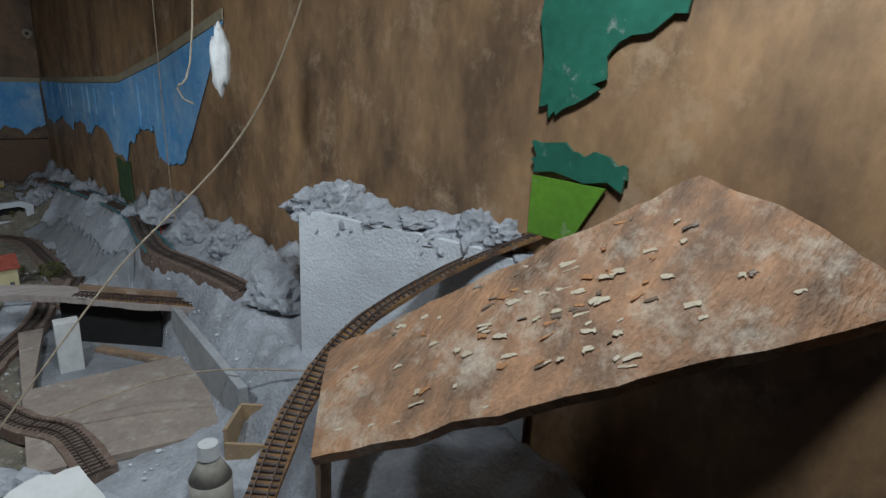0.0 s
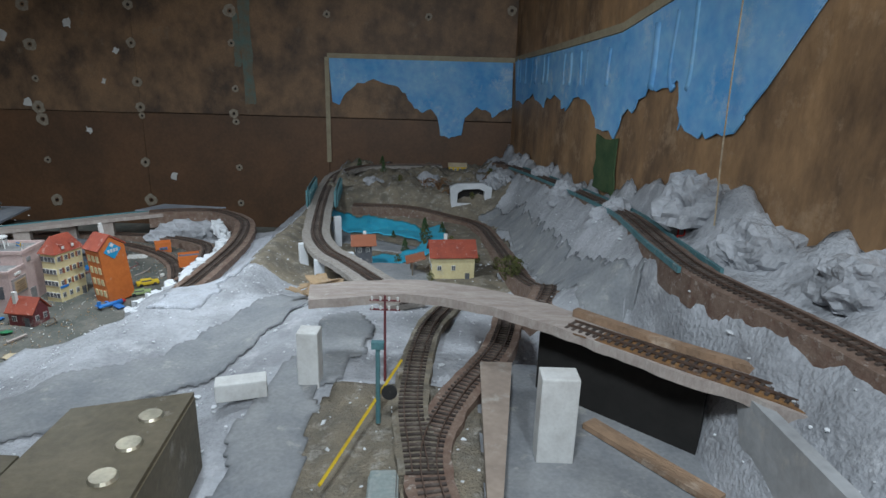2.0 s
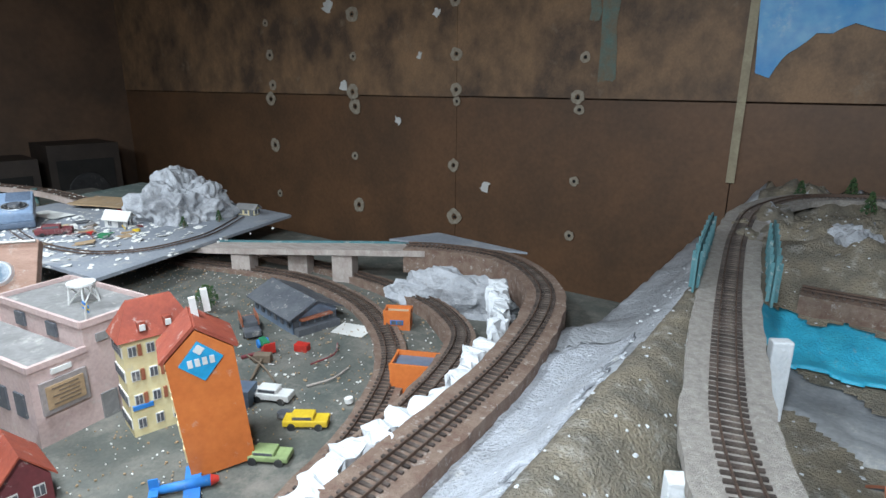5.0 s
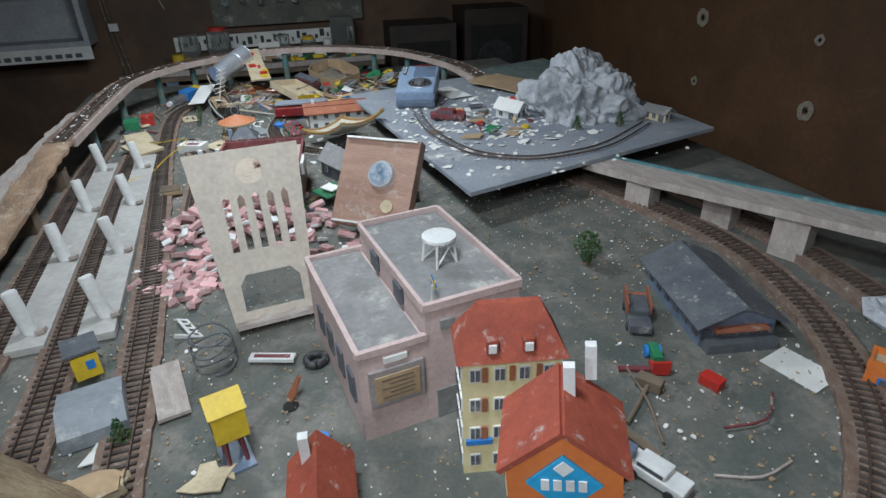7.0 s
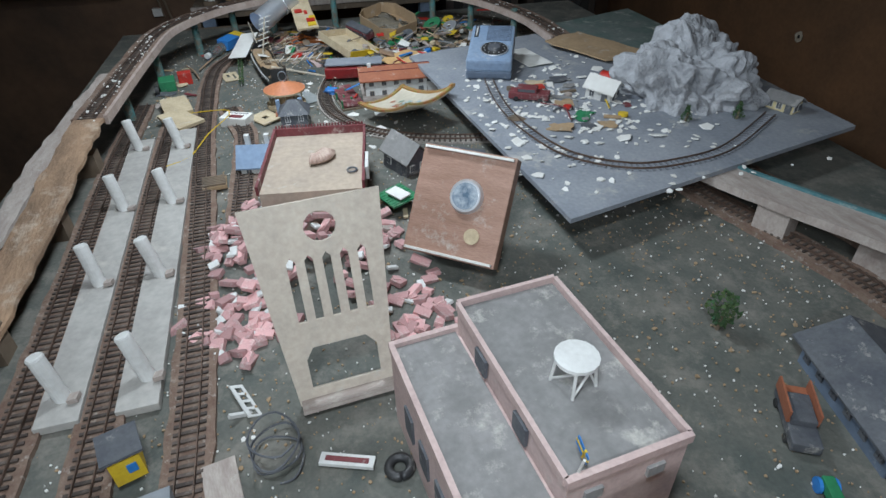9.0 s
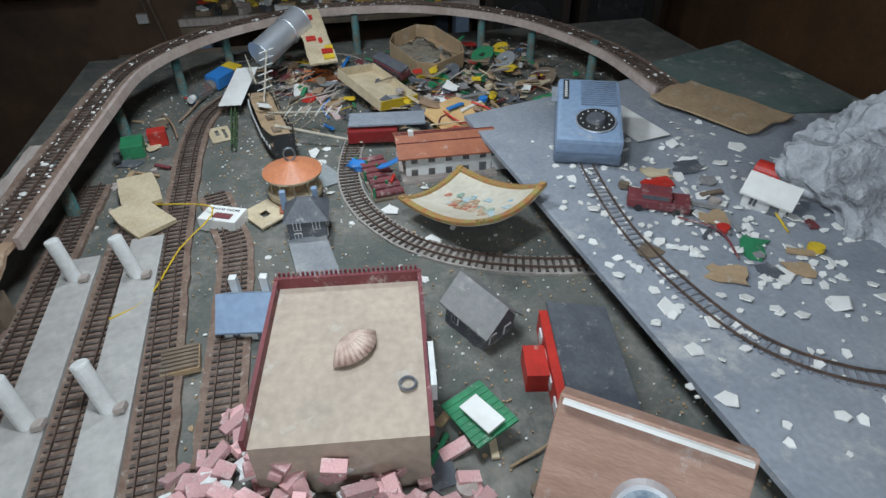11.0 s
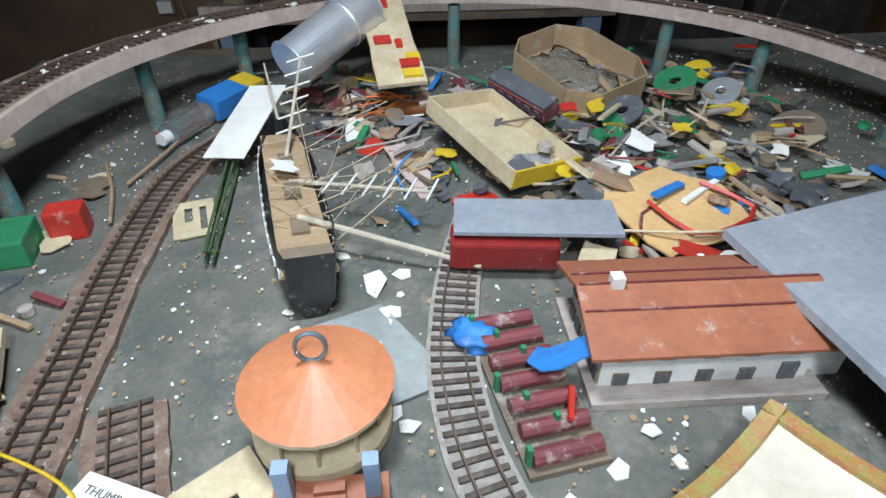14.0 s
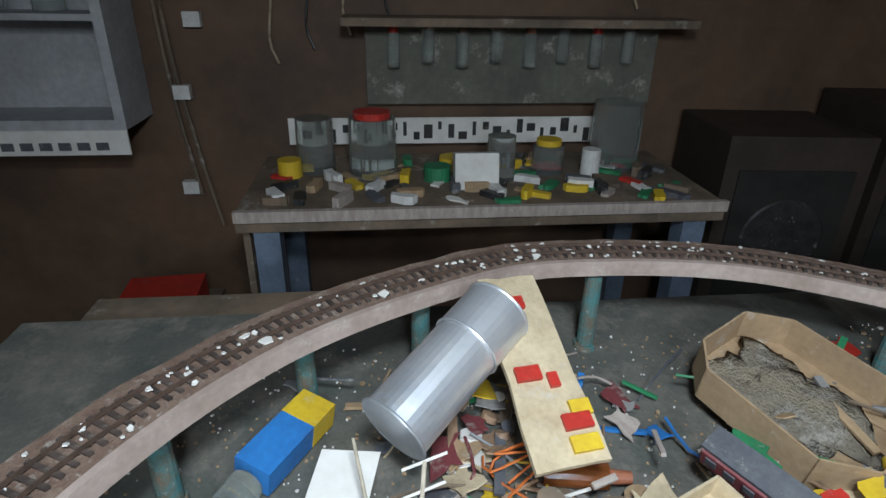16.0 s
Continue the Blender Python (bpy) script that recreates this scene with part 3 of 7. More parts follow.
terrain("water", -0.47, -0.07, 2.44, 3.0, water_m, "bright turquoise painted pond with ragged edges", step=0.006, lift=0.012, inside=lambda x, y: near(x, y, POND1, 0.052) or near(x, y, POND2, 0.046))
terrain("paint_patch", -0.66, -0.46, 2.02, 2.85, mat("chalky_bank", (0.58, 0.60, 0.65), (0.40, 0.41, 0.44), 24.0, 0.9, 1.0, fine=5, dist=0.006, dust=0.2), "bluish white paint brushed over the plaster bank", step=0.01, lift=0.004, inside=lambda x, y: near(x, y, [(-0.58, 2.03), (-0.575, 2.4), (-0.60, 2.7)], 0.055))

# tracks of the hilly end
GIRDER_LINE = [(-0.13, 1.975, 1.085), (-0.19, 2.085, 1.08), (-0.29, 2.25, 1.072), (-0.348, 2.33, 1.07), (-0.403, 2.46, 1.068), (-0.436, 2.61, 1.068), (-0.478, 2.87, 1.075), (-0.508, 3.13, 1.085), (-0.5, 3.3, 1.10), (-0.40, 3.45, 1.11), (-0.1, 3.5, 1.115)]
gtrack = track(GIRDER_LINE, "single model track on a wide pale bed crossing the girder bridge", ballast_grey, bed=0.074, bedthick=0.012)
for x, y in ((-0.36, 2.29), (-0.43, 2.42), (-0.30, 2.35), (-0.475, 2.68), (-0.40, 2.72)):
    solo("bridge_support", B((0, 0, 0.05, 0.022, 0.014, 0.10)), plaster_white, "white plaster support under the track bed", "support", pose(x, y, 0.962, 0, 0, 30), "supports under the track", bevel=0.002)
track([(-0.60, 1.95, 1.03), (-0.635, 2.10, 1.018), (-0.648, 2.33, 1.008), (-0.665, 2.59, 1.006), (-0.718, 2.81, 1.006), (-0.80, 2.925, 1.006), (-0.906, 2.985, 1.006), (-1.03, 2.975, 1.004), (-1.10, 2.95, 1.002)], "model track on a brown embankment bed", ballast, bed=0.062, bedthick=0.05)
track([(x, y, land(x, y) + 0.014) for x, y in ((0.06, 1.91), (0.102, 1.955), (0.135, 2.048), (0.133, 2.153), (0.113, 2.343), (0.084, 2.62), (0.042, 2.864), (-0.05, 2.97), (-0.2, 3.005), (-0.4, 3.01))], "low model track beside the road", ballast, bed=0.06, bedthick=0.05)
track([(x, y, z) for y, x, z in HIGH[2:]], "high model track along the rocky wall", ballast, bed=0.052, bedthick=0.04)
track([(0.06, 1.15, 1.10), (0.033, 1.279, 1.10), (-0.017, 1.348, 1.098), (-0.061, 1.451, 1.095), (-0.072, 1.549, 1.093), (-0.042, 1.66, 1.09), (0.02, 1.80, 1.09), (0.06, 2.0, 1.08)], "curved model track under the road bridge", ballast, bed=0.05, bedthick=0.02)
track([(-0.08, 1.5, 1.094), (-0.10, 1.65, 1.092), (-0.09, 1.85, 1.088), (-0.05, 2.0, 1.08)], "short dusty model siding track", earth, bed=0.045, bedthick=0.02)
# turquoise-edged bank and the curved pale road bridge
br = thing("road_bridge", "curved pale board bridge with a frayed edge", "bridge", Matrix())
bm = bmesh.new()
bm_ribbon(bm, smooth_line([(-0.255, 1.775, 1.178), (-0.12, 1.80, 1.182), (0.0, 1.765, 1.182), (0.11, 1.69, 1.18), (0.2, 1.61, 1.178), (0.29, 1.53, 1.178), (0.42, 1.38, 1.18)], 0.01), 0.062, 0.013, 0, 0.006)
part("deck", bm, deck_m, br)
bm = bmesh.new()
bm_ribbon(bm, smooth_line([(0.11, 1.715, 1.190), (0.2, 1.635, 1.188), (0.29, 1.56, 1.187), (0.42, 1.41, 1.188)], 0.01), 0.012, 0.009)
part("kerb", bm, wood_m, br, "thin brown wooden kerb strip")
part("pillar", B((0.068, 1.582, 1.104, 0.042, 0.03, 0.125)), white_m, br, "white block pillar", bevel=0.002)
part("pillar", B((-0.238, 1.70, 1.115, 0.028, 0.028, 0.08)), white_m, br, "white block pillar", bevel=0.002)
solo("white_block", B((0, 0, 0.012, 0.062, 0.026, 0.024)), white_m, "white textured plastic block lying on the road", "block", pose(-0.315, 1.655, land(-0.315, 1.655) + 0.006, 0, 0, 18), bevel=0.002)
track([(0.10, 1.685, 1.1795), (0.2, 1.60, 1.179), (0.29, 1.52, 1.179), (0.40, 1.385, 1.181)], "rusty track running onto the pale bridge", rust_m, bed=0.04, bedthick=0.002, ragged_bed=0.001)
# boarded ground with the open pit under the bridge
solo("ground_board", P([(-0.02, 1.2), (0.25, 1.16), (0.25, 1.462), (0.0, 1.462), (0.035, 1.74), (-0.01, 1.74)], 0.012, Matrix.Translation((0, 0, 1.084))), mat("tan_board", (0.40, 0.32, 0.26), (0.29, 0.23, 0.19), 16, 0.85, 0.3, dust=0.3), "dusty tan board around the open pit", "board")
solo("pit_floor", P([(0.0, 1.464), (0.25, 1.464), (0.25, 1.8), (0.03, 1.8)], 0.006, Matrix.Translation((0, 0, 1.056))), road_grey, "dark grey floor of the pit", "board")
solo("retaining_wall", P([(1.12, 1.05), (1.50, 1.05), (1.56, 1.172), (1.12, 1.185)], 0.014, Matrix.Translation((0.250, 0, 0)) @ Matrix.Rotation(radians(90), 4, "Z") @ up), mat("pale_concrete", (0.44, 0.45, 0.46), (0.33, 0.335, 0.34), 12, 0.9, 0.5, dust=0.3), "pale grey plaster retaining wall of the pit", "retaining wall")
# Near-black sheet added below the deck; its colour stands for the shade there.
solo("pit_back_board", B((0, 0, 0, 0.22, 0.008, 0.115)), dark_m, "near-black sheet painting the shade under the bridge", "board", pose(0.155, 1.665, 1.107, 0, 0, -41))
solo("brown_board", B((0, 0, 0.004, 0.17, 0.022, 0.007)), wood_m, "brown slat fallen into the pit", "slat", pose(0.175, 1.575, 1.063, 0, 0, -52))
# girder bridge sides
for dx, lab in ((-0.045, "teal"), (0.045, "teal")):
    g = thing("bridge_girder", "teal painted plate girder beside the track", "girder", Matrix(), "girders of the railway bridge")
    a, b = Vector((-0.467 + dx, 2.80, 1.069)), Vector((-0.502 + dx, 3.08, 1.08))
    d = (b - a)
    mm = Matrix.Translation(a) @ Matrix.Rotation(math.atan2(d.y, d.x), 4, "Z")
    L = d.length
    part("web", P([(0, 0), (L, 0), (L, 0.045), (0.9 * L, 0.058), (0.1 * L, 0.058), (0, 0.045)], 0.003, mm @ Matrix.Rotation(radians(90), 4, "X")), teal_m, g)
    for k in range(7):
        bm = bmesh.new()
        bm_box(bm, (L * (k + 0.5) / 7, 0.003, 0.026), (0.003, 0.004, 0.05), mm)
        bm_box(bm, (L * (k + 0.5) / 7, -0.006, 0.026), (0.003, 0.004, 0.05), mm)
        part("stiffener", bm, teal_m, g)
# tunnel portal
tp = thing("tunnel_portal", "white crumbling plaster tunnel portal", "tunnel", pose(0.015, 3.05, 0.998, 0, 0, 12))
bm = plate_with_holes([[(-0.07, 0), (0.07, 0), (0.075, 0.105), (0.04, 0.121), (-0.05, 0.119), (-0.075, 0.108)], [(-0.052, 0.05), (-0.05, 0.088), (-0.03, 0.1), (0.028, 0.102), (0.05, 0.09), (0.05, 0.05)]], 0.03)
bmesh.ops.transform(bm, matrix=up, verts=bm.verts)
part("arch", bm, plaster_white, tp)
# Shade inside the mouth is coloured in: a near-black block fills the arch.
part("opening", B((0, 0.02, 0.072, 0.115, 0.02, 0.062)), dark_m, tp, "near-black block painting the shade in the tunnel mouth")

# ---- model houses ----


def house(name, label, x, y, z, rz, w, d, h, wall, roofm, rise=0.03, eave=0.006, kind="gable", floors=2, cols=3, frame_m=None, win=(0.010, 0.013), chimneys=((0.25, 0.3),), door=True, tilt=(0, 0), sides=("front", "right", "left", "back"), glassm=None):
    t = thing(name, label, "model house", pose(x, y, z, tilt[0], tilt[1], rz))
    part("wall", B((0, 0, h / 2, w, d, h)), wall, t)
    if kind == "gable":
        W, D = w / 2 + eave, d / 2 + eave
        bm = bmesh.new()
        for s in (-1, 1):
            q = [(-W, s * D, h - 0.002), (W, s * D, h - 0.002), (W, 0, h + rise), (-W, 0, h + rise)]
            lo = [bm.verts.new(v) for v in q]
            hi = [bm.verts.new((v[0], v[1], v[2] + 0.0025)) for v in q]
            for k in range(4):
                bm.faces.new((lo[k], lo[(k + 1) % 4], hi[(k + 1) % 4], hi[k]))
            bm.faces.new(lo), bm.faces.new(hi)
        part("roof", bm, roofm, t)
        for s in (-1, 1):
            part("gable", P([(-d / 2, 0), (d / 2, 0), (0, rise * 0.93)], 0.002, Matrix.Translation((s * w / 2 - 0.001 - s * 0.0008, 0, h)) @ Matrix.Rotation(radians(90), 4, "Z") @ up), wall, t)
    elif kind == "hip":
        W, D = w / 2 + eave, d / 2 + eave
        bm = bmesh.new()
        lo = [bm.verts.new(v) for v in ((-W, -D, h), (W, -D, h), (W, D, h), (-W, D, h))]
        r = max(w - d * 0.7, w * 0.3) / 2
        hi = [bm.verts.new(v) for v in ((-r, -D * 0.12, h + rise), (r, -D * 0.12, h + rise), (r, D * 0.12, h + rise), (-r, D * 0.12, h + rise))]
        for k in range(4):
            bm.faces.new((lo[k], lo[(k + 1) % 4], hi[(k + 1) % 4], hi[k]))
        bm.faces.new(lo[::-1]), bm.faces.new(hi)
        part("roof", bm, roofm, t)
    elif kind == "flat":
        part("roof", B((0, 0, h + 0.0005, w - 0.006, d - 0.006, 0.003)), roofm, t)
        for s in (-1, 1):
            part("parapet", B((0, s * (d / 2 - 0.0012), h + 0.004, w + 0.002, 0.003, 0.009)), wall, t)
            part("parapet", B((s * (w / 2 - 0.0012), 0, h + 0.0035, 0.003, d - 0.004, 0.009)), wall, t)
    frame_m = frame_m or white_m
    for side in sides:
        ang = {"front": 0, "right": 90, "back": 180, "left": 270}[side]
        ww, dd = (w, d) if side in ("front", "back") else (d, w)
        n = cols if ww > 0.035 else max(1, cols - 1)
        for f in range(floors):
            for c in range(n):
                px, pz = -ww / 2 + ww * (c + 0.5) / n, h * (f + 0.55) / floors
                mm = Matrix.Rotation(radians(ang), 4, "Z") @ Matrix.Translation((px, -dd / 2, pz))
                if door and side == "front" and f == 0 and c == n - 1:
                    bm = bmesh.new()
                    bm_box(bm, (0, -0.001, -pz + 0.010), (0.011, 0.002, 0.020), mm)
                    part("door", bm, slate_m, t, "small dark door")
                    continue
                bm = bmesh.new()
                bm_box(bm, (0, -0.0006, 0), (win[0], 0.0016, win[1]), mm)
                wf = part("window", bm, frame_m, t)
                for sx in (-1, 1):
                    bm = bmesh.new()
                    bm_box(bm, (sx * win[0] * 0.23, -0.0015, 0), (win[0] * 0.36, 0.0008, win[1] * 0.82), mm)
                    part("pane", bm, slate_m, wf)
    for cx, cy in chimneys:
        part("chimney", B((cx * w, cy * d, h + rise * 0.75, 0.008, 0.008, rise * 1.2 + 0.008)), white_m, t, "small pale chimney")
    return t


house("model_house", "cream model house with a dark red roof and ivy", -0.05, 2.40, 0.992, 8, 0.105, 0.075, 0.062, yellow_m, redroof_m, 0.032, 0.007, floors=1, cols=3, chimneys=((-0.15, 0.1),))
porch = thing("model_porch", "orange roofed wooden porch beside the cream house", "porch", pose(-0.13, 2.40, 0.992, 0, 0, 8))
bm = bmesh.new()
bm_box(bm, (0, 0, 0.048), (0.05, 0.06, 0.003), Matrix.Rotation(radians(-14), 4, "Y"))
part("roof", bm, terracotta, porch)
for sy in (-0.025, 0.025):
    part("post", B((-0.02, sy, 0.021, 0.003, 0.003, 0.042)), bench_m, porch)
house("model_tower_house", "grey two storey model house with an orange roof", -0.285, 2.48, 0.99, 12, 0.042, 0.04, 0.06, slate_m, terracotta, 0.02, 0.012, floors=2, cols=2, chimneys=((0.1, 0.1),))
house("model_hut", "small yellow wooden hut on the hill", -0.03, 3.5, land(-0.03, 3.5) + 0.002, 5, 0.075, 0.03, 0.03, yel_pl, cream_wood, 0.012, 0.003, floors=1, cols=4, chimneys=(), sides=("front",))


def tree(x, y, z, h, kind=0, seed=1, lab="", grp="model trees"):
    rnd = random.Random(seed)
    t = thing("model_tree", lab or ("dark green model fir tree" if kind == 0 else "olive green model bush tree"), "tree", Matrix.Translation((x, y, z - 0.003)), grp)
    part("trunk", C((0, 0, 0), (0.002, 0, h * 0.6), 0.0025, 0.0015, 8), bench_m, t)
    bm = bmesh.new()
    for k in range(260):
        f = rnd.random()
        zz = h * (0.2 + 0.8 * f)
        r = (h * 0.28 * (1 - f) + 0.002) * (0.4 + 0.6 * rnd.random()) if kind == 0 else h * 0.34 * math.sqrt(max(0.05, math.sin(f * 3.0))) * rnd.random() ** 0.5
        a = rnd.random() * 6.283
        s = h * rnd.uniform(0.025, 0.06)
        m = pose(r * math.cos(a), r * math.sin(a), zz, rnd.random() * 360, rnd.random() * 360, rnd.random() * 360)
        q = [bm.verts.new(m @ Vector(v)) for v in ((-s, -s * 0.6, 0), (s, -s * 0.5, 0.3 * s), (0.2 * s, s, -0.2 * s), (-0.6 * s, 0.5 * s, 0.4 * s))]
        bm.faces.new(q[:3]), bm.faces.new((q[0], q[2], q[3]))
    part("crown", bm, foliage_b if kind == 1 else foliage_m, t)
    return t


for k, (x, y, h, kd) in enumerate(((-0.13, 2.72, 0.06, 1), (-0.08, 2.78, 0.045, 0), (-0.14, 2.88, 0.06, 0), (-0.33, 3.33, 0.05, 0), (-0.45, 3.48, 0.04, 0), (-0.25, 3.18, 0.03, 1), (0.02, 3.05, 0.03, 1), (-0.2, 2.56, 0.035, 1), (0.09, 2.33, 0.075, 1), (0.115, 2.38, 0.05, 1), (-0.24, 2.83, 0.03, 0), (-0.36, 3.55, 0.06, 0), (0.07, 2.45, 0.04, 1), (0.02, 2.5, 0.03, 1), (-0.19, 2.68, 0.05, 0), (-0.1, 2.33, 0.03, 1), (0.1, 3.3, 0.04, 1), (-0.05, 2.66, 0.035, 1))):
    tree(x, y, land(x, y), h, kd, k)
# torn brown card heaped beside the girder track
for k in range(9):
    rnd = random.Random(500 + k)
    x, y = -0.31 + rnd.uniform(-0.055, 0.06), 2.06 + rnd.uniform(-0.05, 0.06)
    s_ = rnd.uniform(0.018, 0.04)
    solo("torn_card", P(ragged([(-s_, -s_ * 0.5), (s_, -s_ * 0.6), (s_ * 0.9, s_ * 0.5), (-s_ * 0.8, s_ * 0.6)], s_ * 0.22, 5, k), 0.002), card_m, "torn brown card curling in a heap", "card scrap", pose(x, y, land(x, y) + 0.010 + 0.004 * k, rnd.uniform(-22, 22), rnd.uniform(-22, 22), rnd.random() * 360), "torn card heap")
# teal strips along the high track
for off in (-0.028, 0.028):
    bm = bmesh.new()
    bm_ribbon(bm, [p + Vector((0, 0, 0.005)) for p in smooth_line([(x, y, z) for y, x, z in HIGH[5:13]], 0.02)], 0.005, 0.008, off)
    solo("track_edging", bm, teal_m, "thin teal strip edging the high track", "edging", group="edging of the high track")
# dead brown bushes on the hill
for k, (x, y, h) in enumerate(((-0.10, 3.13, 0.055), (-0.06, 3.10, 0.045), (-0.16, 3.16, 0.045), (0.10, 3.16, 0.05))):
    b_ = thing("dead_bush", "dry orange brown bush on the hill", "bush", Matrix.Translation((x, y, land(x, y) - 0.002)), "dead bushes")
    rnd = random.Random(700 + k)
    for q in range(16):
        bm = bmesh.new()
        an = rnd.random() * 6.283
        rr = h * rnd.uniform(0.5, 1.0)
        bm_tube(bm, [(0, 0, 0), (0.4 * rr * math.cos(an), 0.4 * rr * math.sin(an), h * rnd.uniform(0.5, 0.9)), (rr * math.cos(an), rr * math.sin(an), h * rnd.uniform(0.2, 0.9))], 0.0014, 4, 0.02)
        part("twig", bm, rust_m, b_)
# boulders
for k, (x, y, s) in enumerate(((0.36, 1.98, 0.065), (0.39, 1.80, 0.06), (0.41, 1.62, 0.05), (0.30, 2.25, 0.05), (0.27, 2.62, 0.05), (0.25, 2.95, 0.045), (0.2, 3.3, 0.04), (-0.35, 3.15, 0.05), (-0.15, 3.2, 0.06), (0.12, 3.12, 0.05), (0.42, 1.35, 0.07))):
    x = min(x, 0.18 + (WY - y) * 0.115 - s * 0.2)
    solo("plaster_rock", rock_bm(s, s, s * 0.9, k + 1), plaster, "lumpy grey plaster rock", "rock", Matrix.Translation((x, y, land(x, y) - 0.01)), "plaster rocks", smooth=False)

# ---- start: fallen plank, curled track, white wall slab ----
slab = thing("plaster_wall_slab", "white broken plaster wall with a rough grey top", "wall slab", Matrix())
a, b = Vector((0.37, 1.14, 0)), Vector((0.54, 0.80, 0))
d = b - a
sm = Matrix.Translation(a) @ Matrix.Rotation(math.atan2(d.y, d.x), 4, "Z") @ up
part("face", P([(0, 1.16), (d.length, 1.16), (d.length, 1.43), (0.3, 1.44), (0.2, 1.445), (0.1, 1.447), (0.04, 1.452), (0, 1.445)], 0.012, sm), plaster_white, slab)
bm = bmesh.new()
for k in range(9):
    f = k / 8
    p = a.lerp(b, f) + Vector((0.03, 0.016, 0))
    r = rock_bm(0.046, 0.03, 0.026 + 0.012 * math.sin(k * 1.3), k + 20, 0.45, 4, False)
    me = bpy.data.meshes.new("tmp")
    bmesh.ops.translate(r, verts=r.verts, vec=(p.x, p.y, 1.448 - 0.008 * f + 0.008 * math.sin(k * 2.1)))
    r.to_mesh(me), r.free()
    bm.from_mesh(me)
    bpy.data.meshes.remove(me)
part("broken_top", bm, plaster, slab, "rough grey plaster crest")
part("side", P([(0, 1.16), (0.12, 1.16), (0.11, 1.33), (0.06, 1.40), (0, 1.445)], 0.01, Matrix.Translation(a) @ Matrix.Rotation(radians(62), 4, "Z") @ up), plaster, slab)
# plank
pl = thing("fallen_plank", "weathered peeling wooden board fallen against the wall", "plank", Matrix())
C0, C1, C2, C3 = Vector((0.206, 0.767, 1.296)), Vector((0.285, 0.885, 1.341)), Vector((0.556, 0.62, 1.572)), Vector((0.568, 0.42, 1.50))
bm = bmesh.new()
N = 26
g = {}
for i in range(N + 1):
    for j in range(N + 1):
        u, v = i / N, j / N
        p = C0.lerp(C3, u).lerp(C1.lerp(C2, u), v)
        e = 0.006 * noise.noise(p * 25) * (1 if j in (0, N) else 0)
        p = p + Vector((0, e, 0.012 * math.sin(3.14 * v) + 0.004 * noise.noise(p * 18) + 0.002 * noise.noise(p * 60)))
        g[i, j] = bm.verts.new(p)
fs = [bm.faces.new((g[i, j], g[i + 1, j], g[i + 1, j + 1], g[i, j + 1])) for i in range(N) for j in range(N)]
ext = bmesh.ops.extrude_face_region(bm, geom=fs)["geom"]
bmesh.ops.translate(bm, verts=[v for v in ext if isinstance(v, bmesh.types.BMVert)], vec=(0.006, 0.004, -0.014))
part("board", bm, plank_m, pl)
FLAKE_MATS = [mat("cream_flake", (0.64, 0.54, 0.40), (0.50, 0.40, 0.28), 40, 0.8, 0.4), mat("dark_mould", (0.15, 0.11, 0.08), (0.24, 0.17, 0.115), 50, 0.9, 0.4, dust=0.3), mat("raw_orange_wood", (0.50, 0.24, 0.10), (0.36, 0.17, 0.08), 40, 0.7, 0.4)]
flake_rnd = random.Random(31)
ex, ey = (C3 - C0).normalized(), (C1 - C0).normalized()
ez = ex.cross(ey).normalized()
ey = ez.cross(ex)
for k in range(90):
    u, v = flake_rnd.uniform(0.04, 0.94), flake_rnd.uniform(0.05, 0.93)
    if k % 2:
        u, v = min(0.95, max(0.04, flake_rnd.gauss(0.55, 0.12))), min(0.9, max(0.05, flake_rnd.gauss(0.4, 0.18)))
    p = C0.lerp(C3, u).lerp(C1.lerp(C2, u), v) + Vector((0, 0, 0.012 * math.sin(3.14 * v) + 0.0003))
    L, W = flake_rnd.uniform(0.002, 0.009), flake_rnd.uniform(0.001, 0.0035)
    m4 = Matrix((ex, ey, ez)).transposed().to_4x4()
    m4.translation = p
    part("paint_flake", P(ragged([(-L, -W), (L, -W * 0.8), (L * 0.9, W), (-L * 0.8, W)], W * 0.5, 4, k), 0.0009, m4 @ Matrix.Rotation(flake_rnd.uniform(-0.35, 0.35), 4, "Z")), FLAKE_MATS[(0, 0, 1, 0, 2)[k % 5]], pl)
part("prop", B((0.23, 0.79, 1.215, 0.012, 0.012, 0.16)), wood_m, pl, "short wooden prop")
tr = track([(0.125, 0.76, 1.21), (0.23, 0.875, 1.27), (0.345, 0.935, 1.335), (0.46, 0.895, 1.408), (0.553, 0.80, 1.478)], "curled rusty flexible track sagging over the plank", rust_m, bed=0.034, bedthick=0.006, step=0.008)
# under the plank
solo("plastic_sheet", rock_bm(0.13, 0.10, 0.03, 31, 0.6, 4), mat("grey_plastic_film", (0.30, 0.32, 0.35), (0.2, 0.21, 0.23), 12, 0.25, 0.5), "crumpled translucent grey plastic sheet", "plastic sheet", pose(0.42, 0.70, 1.13, 8, 0, 20), smooth=True)
cb = thing("small_wooden_crate", "open brown wooden crate with a dark inside", "crate", pose(0.27, 1.06, 1.10, 0, 0, -38))
for n_, bx in (("side_panel", (0, 0.035, 0.03, 0.1, 0.005, 0.06)), ("side_panel", (0, -0.035, 0.02, 0.1, 0.005, 0.04)), ("end_panel", (0.05, 0, 0.03, 0.005, 0.065, 0.06)), ("end_panel", (-0.05, 0, 0.03, 0.005, 0.065, 0.06)), ("base", (0, 0, 0.003, 0.1, 0.075, 0.006))):
    part(n_, B(bx), card_m, cb)
bt = thing("plastic_bottle", "dusty pale plastic bottle standing in rubble", "bottle", pose(0.165, 0.975, 1.10))
bm = bmesh.new()
